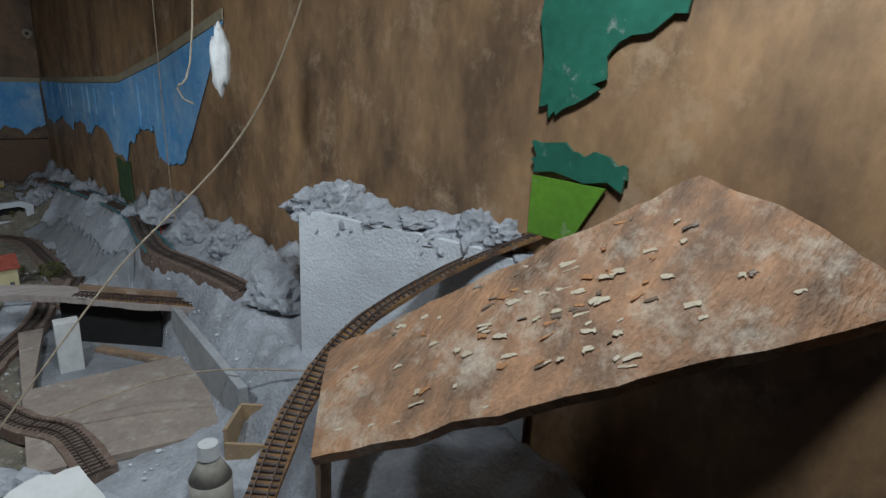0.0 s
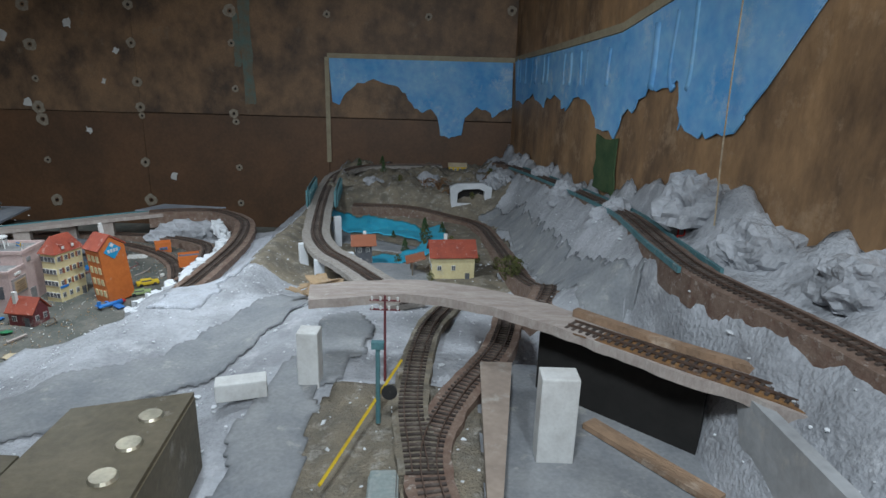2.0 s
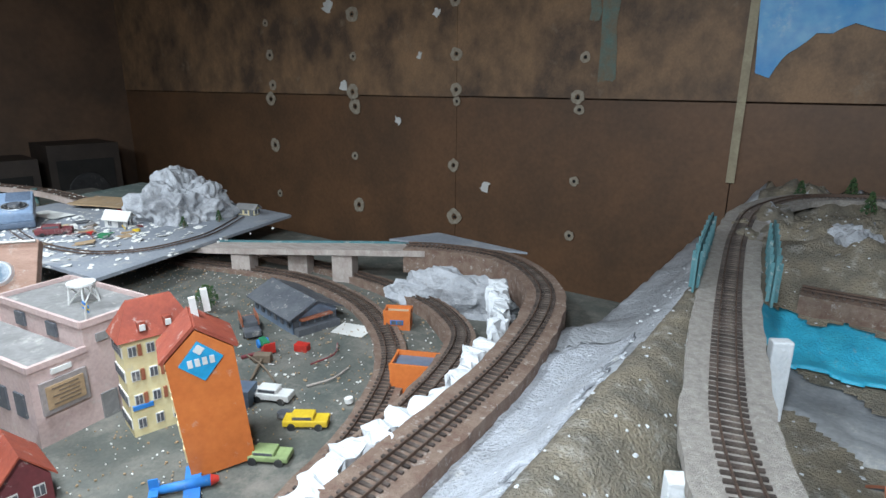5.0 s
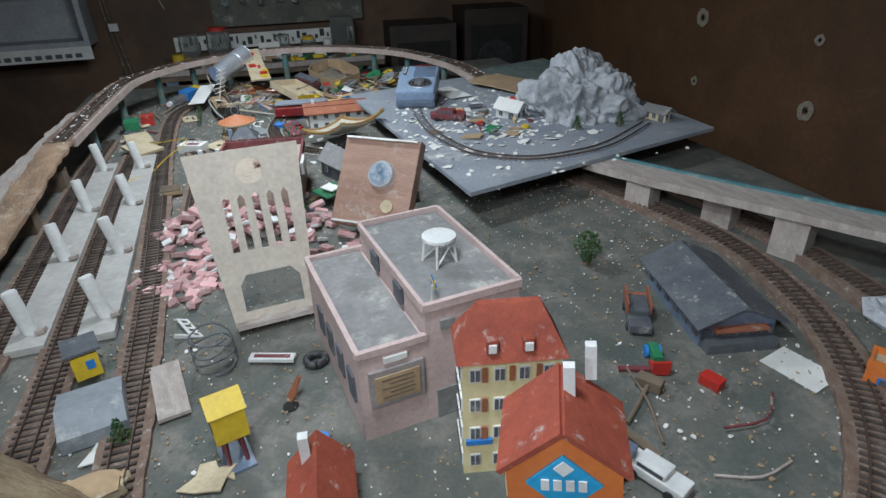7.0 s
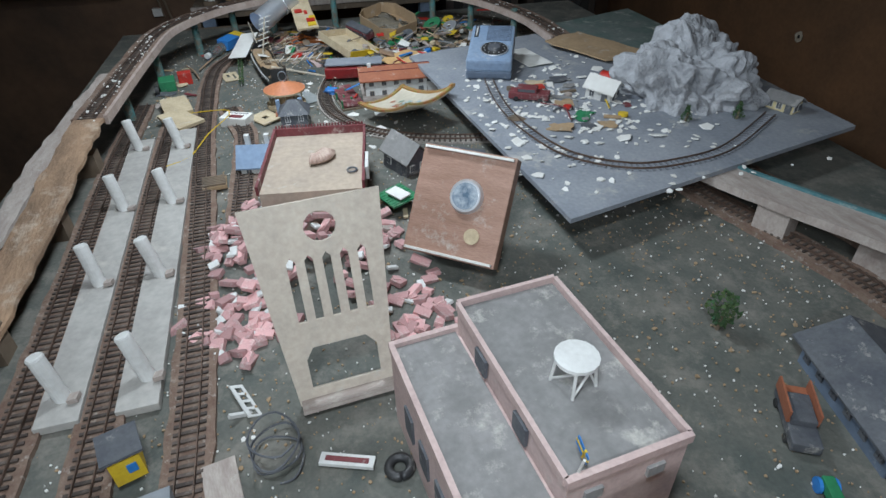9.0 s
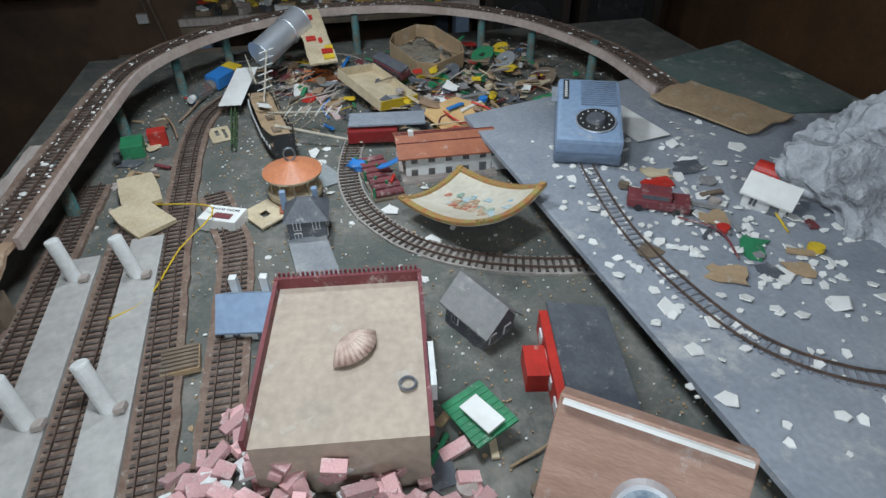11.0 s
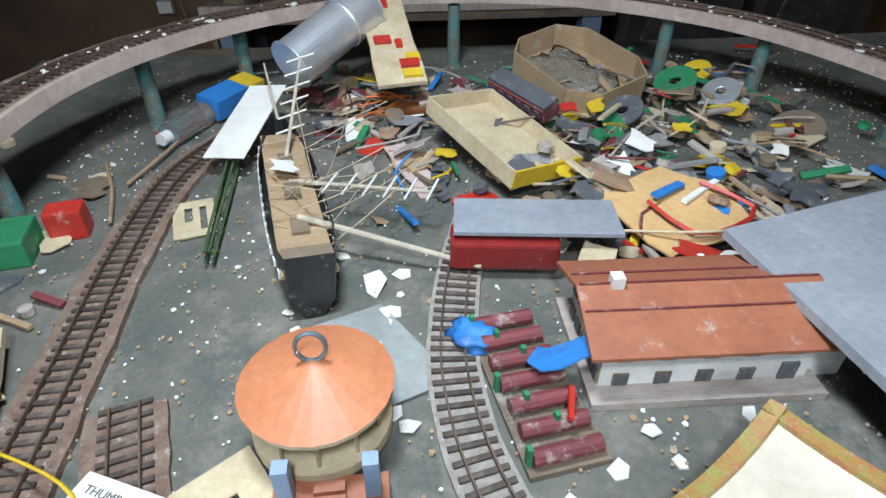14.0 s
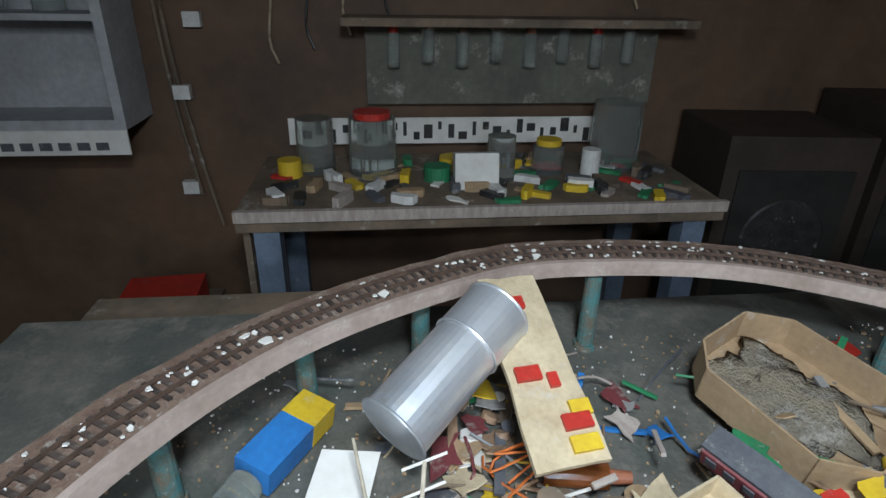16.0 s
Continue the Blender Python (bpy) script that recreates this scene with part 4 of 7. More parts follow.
bm_cyl(bm, (0, 0, 0), (0, 0, 0.06), 0.026, 0.026, 20)
bm_cyl(bm, (0, 0, 0.06), (0, 0, 0.09), 0.026, 0.011, 20)
part("body", bm, mat("dusty_plastic", (0.42, 0.38, 0.31), (0.3, 0.27, 0.22), 20, 0.6, 0.2, dust=0.3), bt, smooth=True)
part("cap", C((0, 0, 0.09), (0, 0, 0.108), 0.014, 0.012), white_m, bt)
ts = thing("girder_truss", "dark teal model girder bridge lying down", "girder", pose(-0.11, 1.09, 1.115, 3, 4, 18))
for sx in (-0.05, 0.05):
    for sz in (0.0, 0.045):
        part("chord", B((sx, 0, sz + 0.003, 0.006, 0.30, 0.006)), teal_m, ts)
    for k in range(7):
        part("post", B((sx, -0.14 + k * 0.047, 0.025, 0.004, 0.004, 0.042)), teal_m, ts)
for k in range(7):
    part("cross_bar", B((0, -0.14 + k * 0.047, 0.048, 0.1, 0.004, 0.004)), teal_m, ts)
for k in range(5):
    y0 = -0.14 + k * 0.047
    bm = bmesh.new()
    bm_tube(bm, [(-0.048, y0, 0.046), (0.048, y0 + 0.047, 0.046)], 0.0014, 4, 0.1)
    part("diagonal", bm, teal_m, ts)
solo("paper_sheet", P(ragged([(-0.045, -0.04), (0.04, -0.05), (0.05, 0.03), (0.0, 0.06), (-0.04, 0.04)], 0.005, 4, 3), 0.0012), paper_m, "torn white plaster sheet fragment", "fragment", pose(0.0, 1.04, 1.145, 12, -6, 20))
stp = thing("rubble_ridge", "broken grey plaster embankment with loose flakes", "rubble", pose(0.03, 1.10, 1.09, 0, 0, -50))
for k in range(7):
    r = rock_bm(0.03, 0.022, 0.018, k + 50, 0.5, 2)
    bmesh.ops.translate(r, verts=r.verts, vec=(-0.12 + 0.04 * k, 0.006 * math.sin(k), 0.01))
    part("lump", r, plaster, stp)
# control panel with bell pushes and loose wires
cp = thing("control_panel", "tarnished sloping control panel with push buttons", "control panel", Matrix())
q = [Vector((-0.300, 1.50, 1.178)), Vector((-0.395, 1.462, 1.180)), Vector((-0.362, 1.05, 1.188)), Vector((-0.246, 1.05, 1.184))]
bm = bmesh.new()
lo = [bm.verts.new(v - Vector((0, 0, 0.004))) for v in q]
hi = [bm.verts.new(v) for v in q]
for k in range(4):
    bm.faces.new((lo[k], lo[(k + 1) % 4], hi[(k + 1) % 4], hi[k]))
bm.faces.new(lo[::-1]), bm.faces.new(hi)
part("faceplate", bm, panel_m, cp)
part("side", P([(0, 0), (0.45, 0), (0.45, 0.079), (0, 0.083)], 0.004, Matrix.Translation((-0.249, 1.05, 1.095)) @ Matrix.Rotation(radians(96.8), 4, "Z") @ up), panel_m, cp)
for k in range(8):
    f = k / 7
    p = Vector((-0.319, 1.455, 1.1785)).lerp(Vector((-0.296, 1.16, 1.1845)), f)
    bt_ = part("push_button", C(p, p + Vector((0, 0, 0.003)), 0.0115, 0.0095, 18), brass_m, cp, "dull brass push button", smooth=False)
pn2 = thing("metal_tray", "tarnished flat metal cover plate on the layout", "cover plate", Matrix())
part("plate", P([(-0.525, 1.405), (-0.40, 1.402), (-0.372, 1.06), (-0.58, 1.06)], 0.006, Matrix.Translation((0, 0, 1.168))), panel_m, pn2)
part("support", B((-0.455, 1.22, 1.10, 0.14, 0.24, 0.136)), dark_m, pn2)
WIRES = (red_m, bright_blue, white_m, green_m, terracotta, black_m, teal_m)
for k in range(26):
    rnd = random.Random(k)
    bm = bmesh.new()
    p = Vector((-0.255 + rnd.uniform(-0.012, 0.016), 1.30 + rnd.uniform(-0.12, 0.06), 1.168))
    pts = [p]
    for s in range(5):
        p = p + Vector((rnd.uniform(-0.015, 0.028), rnd.uniform(-0.045, 0.02), rnd.uniform(-0.03, 0.012)))
        p.z = max(p.z, 1.095)
        pts.append(p.copy())
    bm_tube(bm, pts, 0.0011, 5)
    solo("loose_wire", bm, WIRES[k % 7], "thin loose insulated wire hanging from the control panel", "wire", group="loose wires")
for k in range(6):
    rnd = random.Random(90 + k)
    bm = bmesh.new()
    bm_tube(bm, [(-0.2, 1.15 + 0.02 * k, 1.10), (-0.14 + rnd.uniform(-0.02, 0.02), 1.2, 1.105), (-0.1, 1.24 + rnd.uniform(-0.03, 0.03), 1.103), (-0.08 + rnd.uniform(-0.02, 0.02), 1.34, 1.1)], 0.001, 5)
    solo("loose_wire", bm, (black_m, orange_m, black_m)[k % 3], "thin black wire lying on the scenery", "wire", group="loose wires")
# van, telegraph mast, barrier
van = thing("model_van", "dusty teal grey model van on the road", "toy van", pose(-0.112, 1.44, land(-0.112, 1.44) + 0.008, 0, 0, 4))
bm = B((0, 0, 0.014, 0.03, 0.085, 0.02))
bm_box(bm, (0, 0.004, 0.027), (0.026, 0.07, 0.01))
part("body", bm, mat("grey_green_paint", (0.22, 0.28, 0.27), (0.32, 0.34, 0.33), 30, 0.5, 0.2, dust=0.3), van, bevel=0.003)
part("windscreen", B((0, -0.0425, 0.024, 0.022, 0.002, 0.008)), slate_m, van)
for sx in (-0.013, 0.013):
    for sy in (-0.028, 0.028):
        part("wheel", C((sx - 0.003, sy, 0.006), (sx + 0.003, sy, 0.006), 0.006), black_m, van)
    part("headlight", C((sx * 0.75, -0.043, 0.010), (sx * 0.75, -0.046, 0.010), 0.003), brass_m, van)
ms = thing("telegraph_mast", "rust brown model telegraph mast", "mast", Matrix.Translation((-0.14, 1.715, 1.075)))
part("pole", C((0, 0, 0), (0, 0, 0.125), 0.002, 0.0015, 8), maroon_m, ms)
for z in (0.105, 0.118):
    part("cross_arm", B((0, 0, z, 0.04, 0.002, 0.002)), maroon_m, ms)
    for k in range(4):
        part("insulator", C((-0.017 + 0.0113 * k, 0, z), (-0.017 + 0.0113 * k, 0, z + 0.005), 0.0015), white_m, ms)
bs = thing("signal_lamp", "teal model signal with a round black disc", "signal", Matrix.Translation((-0.135, 1.60, 1.085)))
part("pole", C((0, 0, 0), (0, 0, 0.10), 0.003, 0.0025, 8), teal_m, bs)
part("disc", C((0.014, -0.006, 0.045), (0.014, -0.009, 0.045), 0.009, None, 18), black_m, bs)
part("head", B((0, 0, 0.10, 0.014, 0.008, 0.008)), teal_m, bs)
bm = bmesh.new()
bm_tube(bm, [(-0.175, 1.47, 1.10), (-0.115, 1.68, 1.125)], 0.002, 4, 0.3)
solo("barrier_pole", bm, yel_pl, "slanting yellow barrier pole", "barrier")
sg = thing("red_signal_tower", "thin faded red lattice tower on the rocks", "tower", Matrix.Translation((0.33, 1.95, 1.22)))
for sx in (-0.006, 0.006):
    bm = bmesh.new()
    bm_tube(bm, [(sx, 0, 0), (sx * 0.3, 0, 0.11)], 0.0015, 4, 0.2)
    part("leg", bm, red_m, sg)
for k in range(6):
    part("brace", B((0, 0, 0.012 + 0.015 * k, 0.013 - 0.0016 * k, 0.0015, 0.0015)), red_m, sg)
# strings
for pts in (((0.30, 0.75, 2.0), (0.26, 1.0, 1.62), (0.10, 1.10, 1.40), (-0.06, 1.10, 1.20)), ((0.28, 1.25, 2.2), (0.24, 1.2, 1.7), (0.22, 1.22, 1.62), (0.24, 1.22, 1.60)), ((0.36, 1.0, 1.24), (0.2, 1.22, 1.18), (0.02, 1.30, 1.12)), ((0.34, 1.9, 2.2), (0.34, 1.88, 1.5), (0.345, 1.87, 1.27))):
    bm = bmesh.new()
    bm_tube(bm, pts, 0.0013, 5)
    solo("hanging_string", bm, string_m, "thin dirty string hanging over the layout", "string", group="strings")
solo("wax_lump", rock_bm(0.014, 0.012, 0.05, 77, 0.4, 3, False), white_m, "white lump of plaster hanging on a string", "lump", Matrix.Translation((0.30, 1.28, 1.66)), smooth=True)
# ---- town and yard on the flat baseboard ----
track([(-1.0, 2.035, T + 0.006), (-1.33, 2.025, T + 0.006), (-1.7, 2.0, T + 0.006), (-2.0, 1.978, T + 0.006), (-2.16, 1.972, T + 0.006), (-2.3, 1.968, T + 0.006), (-2.42, 1.978, T + 0.006), (-2.52, 2.02, T + 0.006)], "straight yard track turning into a brown curve", ballast, single=170)
track([(-1.15, 1.866, T + 0.006), (-1.4, 1.858, T + 0.006), (-1.9, 1.838, T + 0.006), (-2.2, 1.84, T + 0.006)], "outer yard track beside the pale platform", ballast, single=90)
track([(-1.1, 1.948, T + 0.006), (-1.4, 1.936, T + 0.006), (-1.8, 1.92, T + 0.006), (-2.08, 1.915, T + 0.006)], "yard track between two platforms", ballast, single=110)
track([(-1.66, 2.06, T + 0.005), (-1.95, 2.06, T + 0.005), (-2.04, 2.045, T + 0.005), (-2.13, 2.02, T + 0.005)], "brown dead-end siding in the yard", ballast, single=60)
track([(-2.34, 2.27, T + 0.004), (-2.255, 2.243, T + 0.004), (-2.19, 2.228, T + 0.004), (-2.13, 2.221, T + 0.004), (-2.06, 2.228, T + 0.004), (-1.99, 2.255, T + 0.004), (-1.93, 2.30, T + 0.004), (-1.885, 2.365, T + 0.004), (-1.855, 2.45, T + 0.004), (-1.84, 2.55, T + 0.004)], "curved grey model track with clear sleepers", ballast_grey, bed=0.036, bedthick=0.004, single=150, ragged_bed=0.001)
track([(-0.72, 2.22, T + 0.01), (-0.765, 2.37, T + 0.008), (-0.80, 2.49, T + 0.008), (-0.875, 2.63, T + 0.008), (-0.99, 2.735, T + 0.008), (-1.13, 2.80, T + 0.008), (-1.30, 2.82, T + 0.008), (-1.55, 2.76, T + 0.008), (-1.8, 2.72, T + 0.008)], "curved model track round the town", ballast, bed=0.05, bedthick=0.008, single=110)
track([(-0.62, 2.1, 1.0), (-0.70, 2.3, 0.985), (-0.735, 2.5, 0.97), (-0.79, 2.68, 0.96), (-0.87, 2.78, 0.95), (-1.02, 2.86, 0.94), (-1.3, 2.90, T + 0.012), (-1.6, 2.87, T + 0.01)], "lower embankment track with broken white edging", ballast, bed=0.045, bedthick=0.03, single=90)
bm = bmesh.new()
bm_ribbon(bm, smooth_line([(-0.668, 2.02, 1.03), (-0.688, 2.32, 1.008), (-0.694, 2.5, 1.002), (-0.722, 2.64, 1.0), (-0.765, 2.76, 1.0), (-0.84, 2.87, 1.0)], 0.008), 0.020, 0.035, 0, 0.022)
bmesh.ops.subdivide_edges(bm, edges=bm.edges[:], cuts=2)
for v in bm.verts:
    v.co += Vector((noise.noise(v.co * 70), noise.noise(v.co * 70 + Vector((3, 1, 2))), noise.noise(v.co * 60 + Vector((7, 5, 1))))) * 0.010
solo("plaster_edging", bm, plaster_white, "crumbling white plaster edging of the embankment", "edging")
emb = rock_bm(0.12, 0.06, 0.07, 62, 0.4, 4)
solo("plaster_bank", emb, plaster, "rough grey plaster block under the viaduct end", "rock", pose(-0.945, 2.90, 0.92, 0, 0, 10))
platform_m = mat("pale_platform", (0.46, 0.44, 0.41), (0.36, 0.34, 0.32), 14, 0.9, 0.3, dust=0.25)
for y, x0, x1 in ((1.886, -2.0, -1.323), (1.959, -2.03, -1.325)):
    solo("station_platform", B((0, 0, 0.006, x1 - x0, 0.041, 0.010)), platform_m, "long pale grey model station platform", "platform", pose((x0 + x1) / 2, y, T, 0, 0, 2.4), bevel=0.001)
for k, (x, y) in enumerate(((-1.358, 1.899), (-1.366, 1.979), (-1.549, 1.893), (-1.55, 1.966), (-1.738, 1.887), (-1.74, 1.957), (-1.957, 1.873), (-1.946, 1.946))):
    h = thing("roof_support_tube", "white painted tube leaning on the platform", "tube", pose(x, y, T + 0.009, 9 + 3 * (k % 2), -8 - 3 * (k % 3), 0), "white tubes on the platforms")
    part("tube", C((0, 0, 0), (0, 0, 0.056), 0.0082, None, 18), white_m, h)
    part("rim", C((0, 0, 0.054), (0, 0, 0.057), 0.0086, 0.0072, 18), white_m, h)
    part("foot", B((0.006, 0.013, 0.002, 0.012, 0.010, 0.005)), deck_m, h, "small pale glue block")
# raised outer ring on posts
RING = [(-1.25, 1.79, 0.945), (-1.5, 1.80, 0.96), (-1.75, 1.808, 0.985), (-1.95, 1.81, 1.0), (-2.25, 1.838, 1.012), (-2.46, 1.87, 1.018), (-2.62, 1.98, 1.022), (-2.72, 2.14, 1.025), (-2.755, 2.275, 1.025), (-2.73, 2.48, 1.02), (-2.6, 2.67, 1.012), (-2.40, 2.775, 1.0), (-2.2, 2.80, 0.99)]
track(RING[3:], "raised brown track curving round the board on posts", ballast, bed=0.055, bedthick=0.010, single=190)
bm = bmesh.new()
bm_ribbon(bm, [p + Vector((0, 0, 0.004)) for p in smooth_line(RING[3:], 0.012)], 0.006, 0.016, 0.03)
solo("fascia_strip", bm, mat("pale_fascia", (0.46, 0.37, 0.33), (0.34, 0.26, 0.22), 20, 0.8, 0.3, dust=0.2), "pale wooden edge strip of the raised curve", "edge strip")
bm = bmesh.new()
bm_ribbon(bm, smooth_line(RING[:4], 0.02), 0.05, 0.006, 0, 0.006)
solo("sagging_trackbed", bm, wood_m, "sagging broken wooden trackbed", "trackbed")
bm = bmesh.new()
bm_ribbon(bm, smooth_line([(-1.2, 1.745, 0.955), (-1.6, 1.76, 0.975), (-2.0, 1.765, 0.985), (-2.2, 1.79, 1.0)], 0.02), 0.03, 0.006, 0, 0.008)
solo("sagging_trackbed", bm, deck_m, "sagging pale strip of broken trackbed", "trackbed")
for x, y in ((-2.66, 2.015), (-2.56, 1.925), (-2.70, 2.12), (-2.735, 2.30), (-2.66, 2.585), (-2.58, 2.68), (-2.36, 1.855), (-2.12, 1.83), (-2.42, 2.755)):
    p = thing("trackbed_post", "teal and brown corroded round post", "post", Matrix.Translation((x, y, T)), "posts under the raised curve")
    part("shaft", C((0, 0, 0), (0, 0, 0.088), 0.0095, 0.0085, 14), teal_post, p)
    part("collar", C((0, 0, 0), (0, 0, 0.006), 0.0125, 0.0115, 14), teal_post, p)
for x in (-1.9, -1.7, -1.45):
    solo("trackbed_block", B((0, 0, 0.02, 0.03, 0.04, 0.04)), bench_m, "dark wooden block under the trackbed", "block", Matrix.Translation((x, 1.80, T)), "blocks under the trackbed")
# ground shelf behind the ring
solo("back_shelf_board", B((-2.85, 1.93, T - 0.02, 0.10, 0.4, 0.016)), bench_m, "dusty brown board behind the raised curve", "board")
# viaduct
vd = thing("viaduct", "long pale wooden viaduct with square pillars", "viaduct", Matrix())
bm = bmesh.new()
bm_ribbon(bm, smooth_line([(-1.85, 2.72, 0.952), (-1.6, 2.755, 0.966), (-1.437, 2.80, 0.978), (-1.214, 2.887, 0.994), (-1.06, 2.965, 1.0)], 0.02), 0.06, 0.012, 0, 0.002)
part("deck", bm, deck_m, vd)
bm = bmesh.new()
bm_ribbon(bm, smooth_line([(-1.85, 2.75, 0.956), (-1.6, 2.785, 0.970), (-1.447, 2.828, 0.982), (-1.226, 2.913, 0.998), (-1.075, 2.99, 1.004)], 0.02), 0.006, 0.008)
part("edge_strip", bm, teal_m, vd, "thin teal edge strip")
for x, y, h in ((-1.437, 2.792, 0.044), (-1.214, 2.88, 0.06), (-1.33, 2.86, 0.05)):
    bm = bmesh.new()
    bm_box(bm, (0, 0, h / 2), (0.045, 0.034, h), pose(x, y, T + 0.001, 0, 0, 22))
    part("pillar", bm, deck_m, vd)
solo("grey_cover_board", P([(-1.15, 2.95), (-0.865, 3.035), (-1.1, 3.06)], 0.004, Matrix.Translation((0, 0, 1.003))), sheet_m, "thin grey triangular board", "board")
# ---- buildings of the town ----
pk = thing("pink_corner_building", "dusty pink two block model building with flat roofs", "model building", pose(-1.069, 2.246, T, 0, 0, 7))
part("low_block", B((-0.095, 0.032, 0.0475, 0.19, 0.064, 0.095)), pink_m, pk)
part("high_block", B((-0.094, 0.112, 0.062, 0.188, 0.096, 0.124)), pink_m, pk)
part("flat_roof", B((-0.095, 0.032, 0.0965, 0.182, 0.058, 0.002)), roofgrey_m, pk)
part("flat_roof", B((-0.094, 0.112, 0.1255, 0.18, 0.09, 0.002)), roofgrey_m, pk)
for bx in ((-0.0005, 0.032, 0.098, 0.005, 0.066, 0.007), (-0.095, 0.0008, 0.098, 0.184, 0.005, 0.007), (-0.1895, 0.032, 0.098, 0.005, 0.066, 0.007), (-0.0005, 0.112, 0.128, 0.005, 0.099, 0.008), (-0.094, 0.0635, 0.128, 0.184, 0.004, 0.008), (-0.094, 0.1605, 0.128, 0.184, 0.004, 0.008), (-0.1875, 0.112, 0.128, 0.004, 0.097, 0.008)):
    part("parapet", B(bx), pink_m, pk)
sg = part("sign_frame", B((0.0015, 0.034, 0.058, 0.004, 0.052, 0.040)), mat("grey_frame", (0.34, 0.30, 0.29), None, 30, 0.7, 0.2), pk, "grey moulded frame")
part("sign_board", B((0.0038, 0.034, 0.058, 0.002, 0.042, 0.028)), card_m, sg, "brown notice board")
for k in range(5):
    part("text_bar", B((0.005, 0.034 + 0.004 * (k % 2), 0.068 - 0.0048 * k, 0.0006, 0.030 - 0.006 * (k % 2), 0.0018)), bench_m, sg)
part("name_plate", B((0.0015, 0.034, 0.087, 0.003, 0.022, 0.006)), white_m, pk)
for y in (0.085, 0.135):
    part("vent", B((0.001, y, 0.107, 0.003, 0.014, 0.010)), roofgrey_m, pk)
part("door", B((0.001, 0.083, 0.017, 0.003, 0.020, 0.034)), roofgrey_m, pk, "grey double door")
for k in range(4):
    part("window", B((-0.025 - 0.038 * k, -0.0008, 0.05, 0.020, 0.003, 0.03)), slate_m, pk, "dark shop window")
for k in range(2):
    part("window", B((-0.06 - 0.07 * k, 0.0615, 0.112, 0.020, 0.003, 0.018)), slate_m, pk)
wt = thing("roof_water_stand", "white trestle stand with a round top on the roof", "trestle", pose(-1.155, 2.348, T + 0.1265, 0, 0, 20))
part("top", C((0, 0, 0.026), (0, 0, 0.029), 0.017, None, 16), white_m, wt)
for a in range(4):
    c, s = math.cos(a * 1.571 + 0.785), math.sin(a * 1.571 + 0.785)
    part("leg", C((c * 0.017, s * 0.017, 0), (c * 0.014, s * 0.014, 0.026), 0.0013), white_m, wt)
    c2, s2 = math.cos(a * 1.571 + 2.356), math.sin(a * 1.571 + 2.356)
    part("brace", C((c * 0.0165, s * 0.0165, 0.002), (c2 * 0.014, s2 * 0.014, 0.024), 0.001), white_m, wt)
fl = thing("model_flag", "small blue flag with a yellow cross on a white pole", "flag", pose(-1.082, 2.318, T + 0.1265, 0, 12, 0))
part("pole", C((0, 0, 0), (0, 0, 0.024), 0.0009), white_m, fl)
part("cloth", B((-0.009, 0.004, 0.017, 0.016, 0.0006, 0.010)), bright_blue, fl)
part("cross", B((-0.009, 0.004, 0.017, 0.0165, 0.0012, 0.002)), yel_pl, fl)
part("cross", B((-0.006, 0.004, 0.017, 0.002, 0.0012, 0.0105)), yel_pl, fl)
yh = house("yellow_town_house", "cream yellow four storey town house with red hipped roof", -1.017, 2.362, T, 77, 0.078, 0.042, 0.122, yellow_m, redroof_m, 0.040, 0.005, "hip", 4, 4, white_m, (0.009, 0.013), chimneys=(), door=True)
for k in (-0.016, 0.012):
    part("dormer", B((k, -0.0175, 0.136, 0.009, 0.012, 0.011)), redroof_m, yh)
    part("dormer_window", B((k, -0.0245, 0.135, 0.006, 0.002, 0.007)), white_m, yh)
for f in range(1, 4):
    for c in range(3):
        part("shutter", B((-0.0215 + 0.0215 * c, -0.0218, 0.122 * (f + 0.55) / 4, 0.0042, 0.002, 0.014)), terracotta, yh, "reddish brown shutter")
part("shop_sign", B((-0.026, -0.0225, 0.038, 0.022, 0.003, 0.005)), bright_blue, yh, "small blue shop sign")
# orange gable house
oh = thing("orange_gable_house", "tall orange gabled house with a blue diamond sign", "model house", pose(-0.892, 2.357, T + 0.003, 0, -5, 63) @ Matrix.Diagonal((1.13, 1.0, 1.16, 1)))
part("wall", P([(-0.029, 0), (0.029, 0), (0.029, 0.118), (0.0, 0.142), (-0.029, 0.118)], 0.055, Matrix.Translation((0, 0.0275, 0)) @ up), orange_m, oh)
bm = bmesh.new()
for s in (-1, 1):
    bm_box(bm, (s * 0.0165, 0, 0.1325), (0.042, 0.06, 0.003), None)
    vs = bm.verts[-8:] if hasattr(bm.verts, "__getitem__") and bm.verts.ensure_lookup_table() is None else []
    bmesh.ops.rotate(bm, verts=vs, cent=(s * 0.0165, 0, 0.1325), matrix=Matrix.Rotation(radians(s * 39.6), 3, "Y"))
part("roof", bm, redroof_m, oh)
sn = part("diamond_sign", P([(-0.019, 0), (0, 0.019), (0.019, 0), (0, -0.019)], 0.002, Matrix.Translation((0, -0.0278, 0.113)) @ up), mat("sign_blue", (0.02, 0.34, 0.62), (0.02, 0.30, 0.55), 30, 0.4, 0.05), oh, "bright blue diamond sign")
for k in range(4):
    part("white_mark", B((-0.0093 + 0.0062 * k, -0.0303, 0.113, 0.0042, 0.0008, 0.007)), white_m, sn)
part("white_mark", P([(-0.005, 0), (0, 0.005), (0.005, 0), (0, -0.005)], 0.0008, Matrix.Translation((0, -0.0301, 0.1245)) @ up), white_m, sn)
for k in range(2):
    part("chimney", B((0.004 + 0.012 * k, 0.008 + 0.02 * k, 0.15, 0.006, 0.006, 0.022)), white_m, oh, "pale chimney stub")
